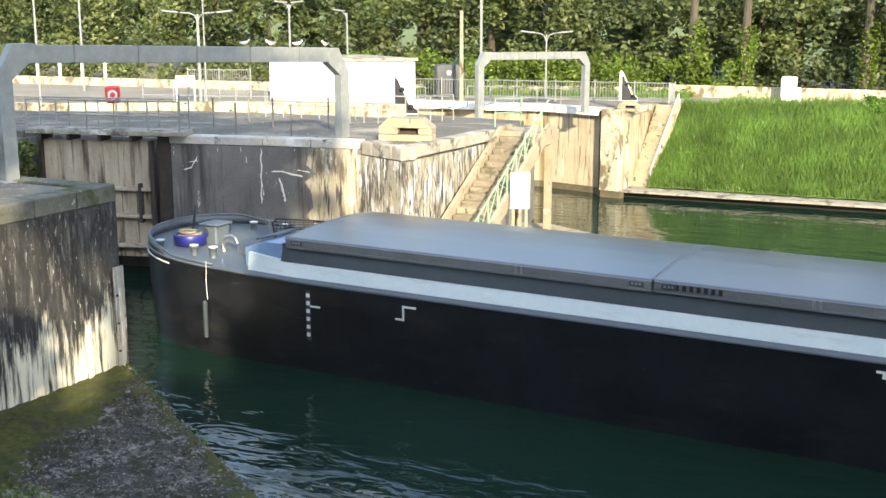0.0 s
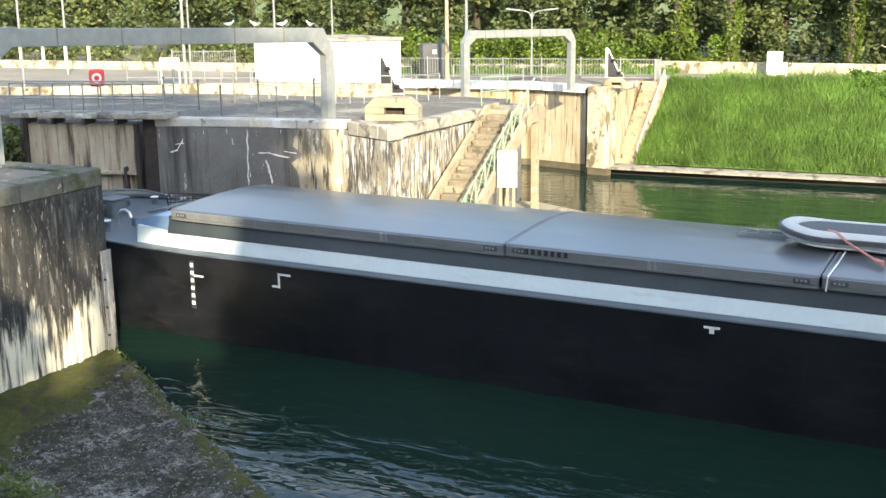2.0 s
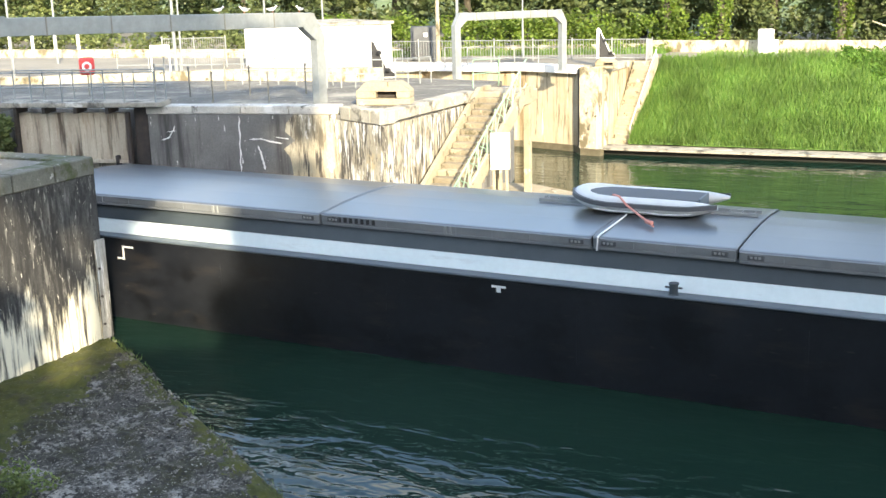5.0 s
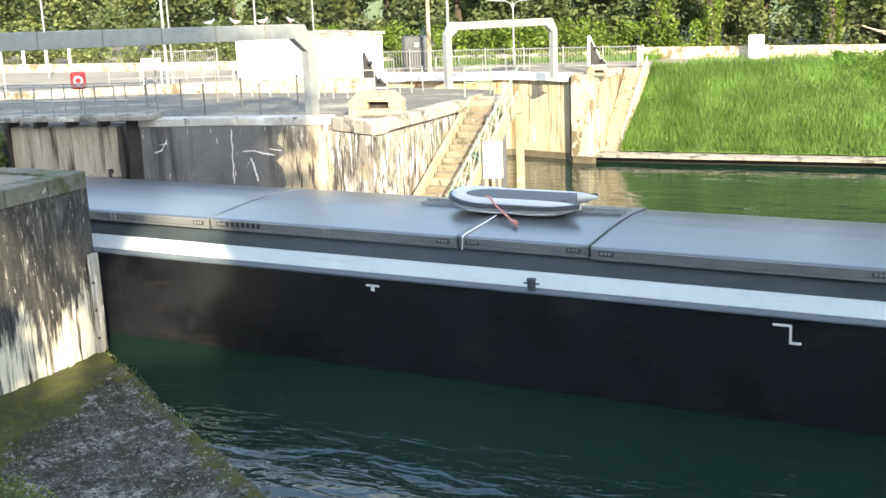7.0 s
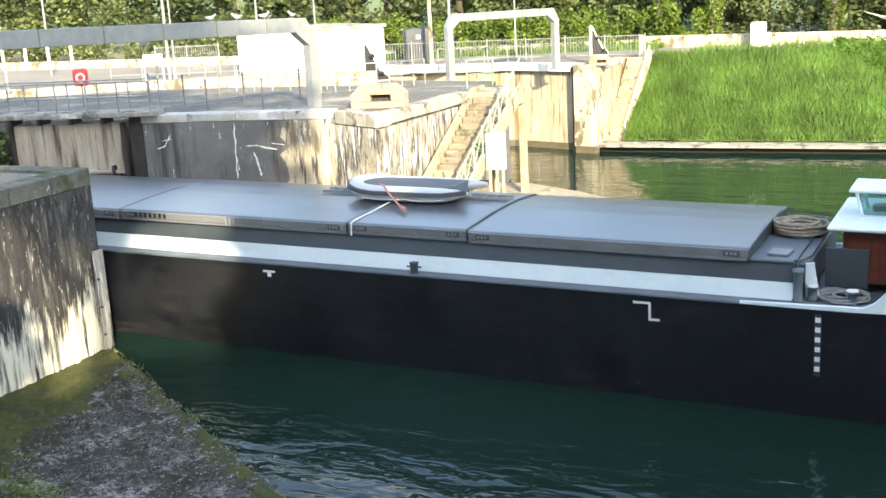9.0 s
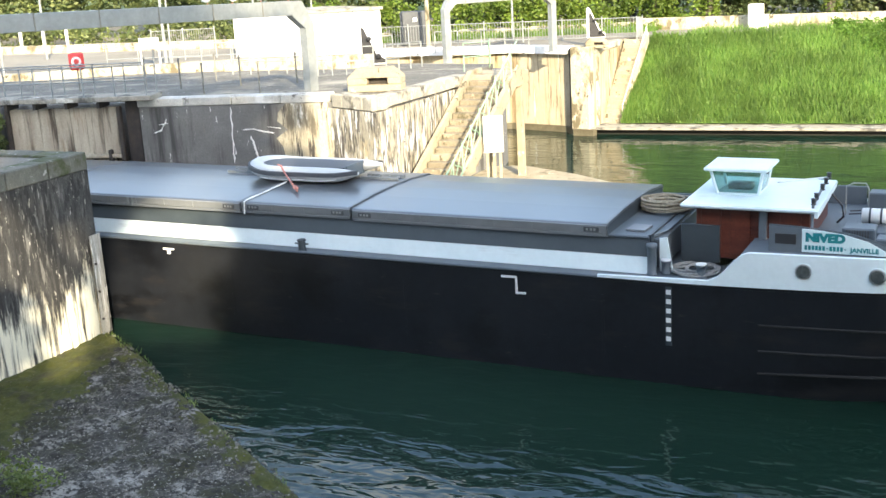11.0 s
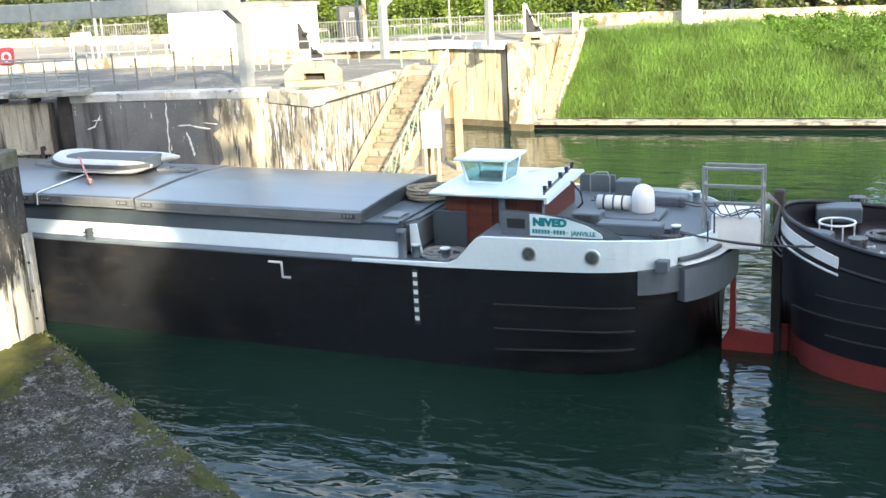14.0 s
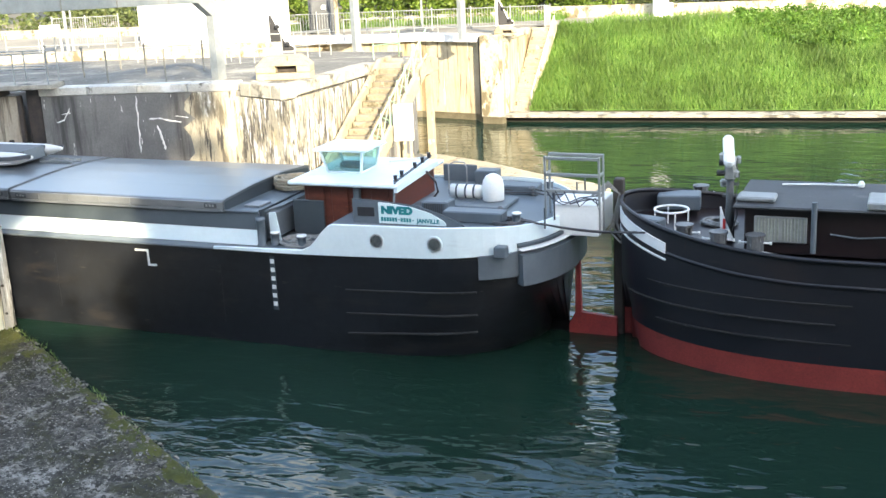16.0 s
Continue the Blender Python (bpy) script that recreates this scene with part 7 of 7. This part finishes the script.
box(bm, (-25.2, 54.6, 4.75), (1.3, 0.7, 1.7), pose(0, 0, 0, 0, 0, 20), bevel=0.03)
part("case", bm, M["dark_grey"], db)
bm = B()
box(bm, (-24.95, 54.25, 5.2), (0.2, 0.03, 0.2), pose(0, 0, 0, 0, 0, 20))
part("notice", bm, M["rail_white"], db)
wb = thing("white_cabinet", "small white roadside cabinet on the towpath wall", "cabinet", at=Matrix.Translation((-9.15, 59.9, 3.9)) @ pose(0, 0, 0, 0, 0, 5))
bm = B()
box(bm, (0, 0, 0.62), (0.75, 0.45, 1.2), bevel=0.05)
part("case", bm, M["white_paint"], wb)
bm = B()
box(bm, (0.45, 0, 0.35), (0.3, 0.4, 0.7), bevel=0.03)
part("side_case", bm, M["white_paint"], wb)
bd = thing("information_board", "white information board on two legs", "board", at=Matrix.Translation((-35.7, 46.9, 3.91)) @ pose(0, 0, 0, 0, 0, 25))
bm = B()
box(bm, (0, 0, 1.05), (0.95, 0.05, 0.5), bevel=0.01)
part("board", bm, M["white_paint"], bd)
for x in (-0.44, 0.44):
    bm = B()
    box(bm, (x, 0.05, 0.6), (0.06, 0.06, 1.25))
    part("leg", bm, M["rail_white"], bd)
lb = thing("lifebuoy_case", "red lifebuoy case on a post at the gate", "lifebuoy", at=Matrix.Translation((-28.3, 33.0, 4.6)) @ pose(0, 0, 0, 0, 0, 38))
bm = B()
box(bm, (0, 0, 1.05), (0.52, 0.16, 0.62), bevel=0.07)
part("case", bm, M["red_plastic"], lb)
bm = B()
rod(bm, (0, -0.09, 1.05), (0, -0.075, 1.05), 0.17, 20)
part("label", bm, M["rail_white"], lb, "white round label")
bm = B()
rod(bm, (0, -0.098, 1.05), (0, -0.088, 1.05), 0.09, 20)
part("badge", bm, M["red_plastic"], lb)
bm = B()
rod(bm, (0, 0.04, 0), (0, 0.04, 0.8), 0.03, 6)
part("post", bm, M["grey_rail"], lb)


def street_lamp(at, z, h, arms, label, r=0.06, out=1.2, head=True):
    t_ = thing("street_lamp", label, "street lamp", "street lamps", at=Matrix.Translation((*at, z)))
    bm = B()
    rod(bm, (0, 0, 0), (0, 0, h), r, 10, r * 0.65)
    part("pole", bm, M["galvanised"], t_)
    for ang in arms:
        c, s = math.cos(radians(ang)), math.sin(radians(ang))
        bm = B()
        tube(bm, [(0, 0, h - 0.35), (0.12 * c, 0.12 * s, h - 0.05), (0.35 * c, 0.35 * s, h + 0.05), (out * 0.6 * c, out * 0.6 * s, h + 0.08)], 0.035, 6)
        part("arm", bm, M["galvanised"], t_)
        bm = B()
        box(bm, (out * 0.95 * c, out * 0.95 * s, h + 0.12), (0.75, 0.2, 0.09), pose(0, 0, 0, 0, -6, ang), bevel=0.03)
        part("lantern", bm, M["galvanised"], t_, "flat grey lantern")
    return t_


street_lamp((-33.1, 44.6), 4.2, 4.0, (25, 205), "twin-armed grey street lamp by the lock", 0.09, 1.3)
street_lamp((-20.6, 56.5), 3.9, 3.2, (15, 195), "twin-armed grey street lamp by the second lock", 0.06, 1.0)
street_lamp((-33.0, 44.9), 4.2, 5.6, (20,), "grey street lamp with a single lantern", 0.05, 0.7)
street_lamp((-44.8, 50.0), 3.9, 6.2, (200,), "thin grey street lamp beyond the yard", 0.07, 0.7)
street_lamp((-35.7, 37.2), 4.3, 5.2, (190,), "slim grey lamp post on the island", 0.06, 0.6)
street_lamp((-31.5, 55.5), 3.9, 4.2, (170,), "grey street lamp behind the white cabin", 0.06, 0.6)
street_lamp((-36.8, 58.2), 3.9, 4.6, (20, 200), "grey floodlight mast behind the yard", 0.08, 0.5)
for at, z, h, r in (((-20.15, 47.1), 3.9, 6.2, 0.07), ((-23.8, 53.2), 3.9, 4.4, 0.11)):
    pl = thing("pole", "plain upright pole beside the second lock", "pole", "poles", at=Matrix.Translation((*at, z)))
    bm = B()
    rod(bm, (0, 0, 0), (0, 0, h), r, 10, r * 0.8)
    part("shaft", bm, M["galvanised"] if r < 0.1 else M["slab"], pl)
    bm = B()
    rod(bm, (0, 0, 0), (0, 0, 0.12), r * 1.6, 10)
    part("collar", bm, M["galvanised"], pl)


for k in range(5):
    ps = thing("marker_post", "white wooden marker post at the edge of the yard", "post", "marker posts", at=Matrix.Translation((-52.5 + k * 1.5, 52.9 + 0.2 * k, 3.9)))
    bm = B()
    box(bm, (0, 0, 0.75), (0.14, 0.14, 1.5), bevel=0.02)
    part("shaft", bm, M["white_paint"], ps)
    bm = B()
    box(bm, (0, 0, 1.52), (0.17, 0.17, 0.05), bevel=0.01)
    part("cap", bm, M["galvanised"], ps)


def gull(at, turn, label):
    t_ = thing("gull", label, "gull", "gulls on the frame", at=Matrix.Translation(at) @ pose(0, 0, 0, 0, 0, turn) @ Matrix.Diagonal((0.68, 0.68, 0.68, 1)))
    bm = B()
    loft(bm, [[(x, r * 0.8 * math.cos(a), z + r * math.sin(a)) for a in [k * math.pi / 4 for k in range(8)]] for x, r, z in ((-0.24, 0.012, 0.16), (-0.12, 0.055, 0.15), (0.02, 0.085, 0.15), (0.12, 0.06, 0.19), (0.17, 0.035, 0.24))])
    part("body", bm, M["rail_white"], t_, "white body with grey back", True)
    bm = B()
    bmesh.ops.create_icosphere(bm, subdivisions=2, radius=0.045, matrix=Matrix.Translation((0.18, 0, 0.27)))
    part("head", bm, M["rail_white"], t_)
    bm = B()
    loft(bm, [[(x, y * s, z) for y, z in ((0.055, 0.14), (0.08, 0.18), (0.05, 0.215))] for x, s in ((-0.26, 0.5), (0.1, 1.0))])
    part("wing", bm, M["galvanised"], t_, "grey folded wing")
    bm = B()
    rod(bm, (0.21, 0, 0.27), (0.27, 0, 0.26), 0.012, 5, 0.003)
    part("beak", bm, M["orange"], t_)
    for y in (-0.03, 0.03):
        bm = B()
        rod(bm, (0.02, y, 0), (0.02, y, 0.1), 0.008, 5)
        part("leg", bm, M["orange"], t_)


ga, gb = Vector((-21.75, 21.45, 7.995)), Vector((-18.85, 32.8, 7.495))
for f_, a_ in ((0.66, 30), (0.745, 200), (0.84, 25), (0.94, 170)):
    gull(ga + (gb - ga) * f_, a_, "white gull perched on the portal beam")


# ---- what moves ----
def motions():
    times = [0, 1, 2, 3, 4, 5, 6, 7, 8, 9, 10, 11, 12, 13, 14, 15, 16]
    for ob, offset in MOVERS:
        walk(ob, [(t, pose(boat_origin(t), 22.6, 0, 0, 0, HEADING) @ offset) for t in times])


motions()
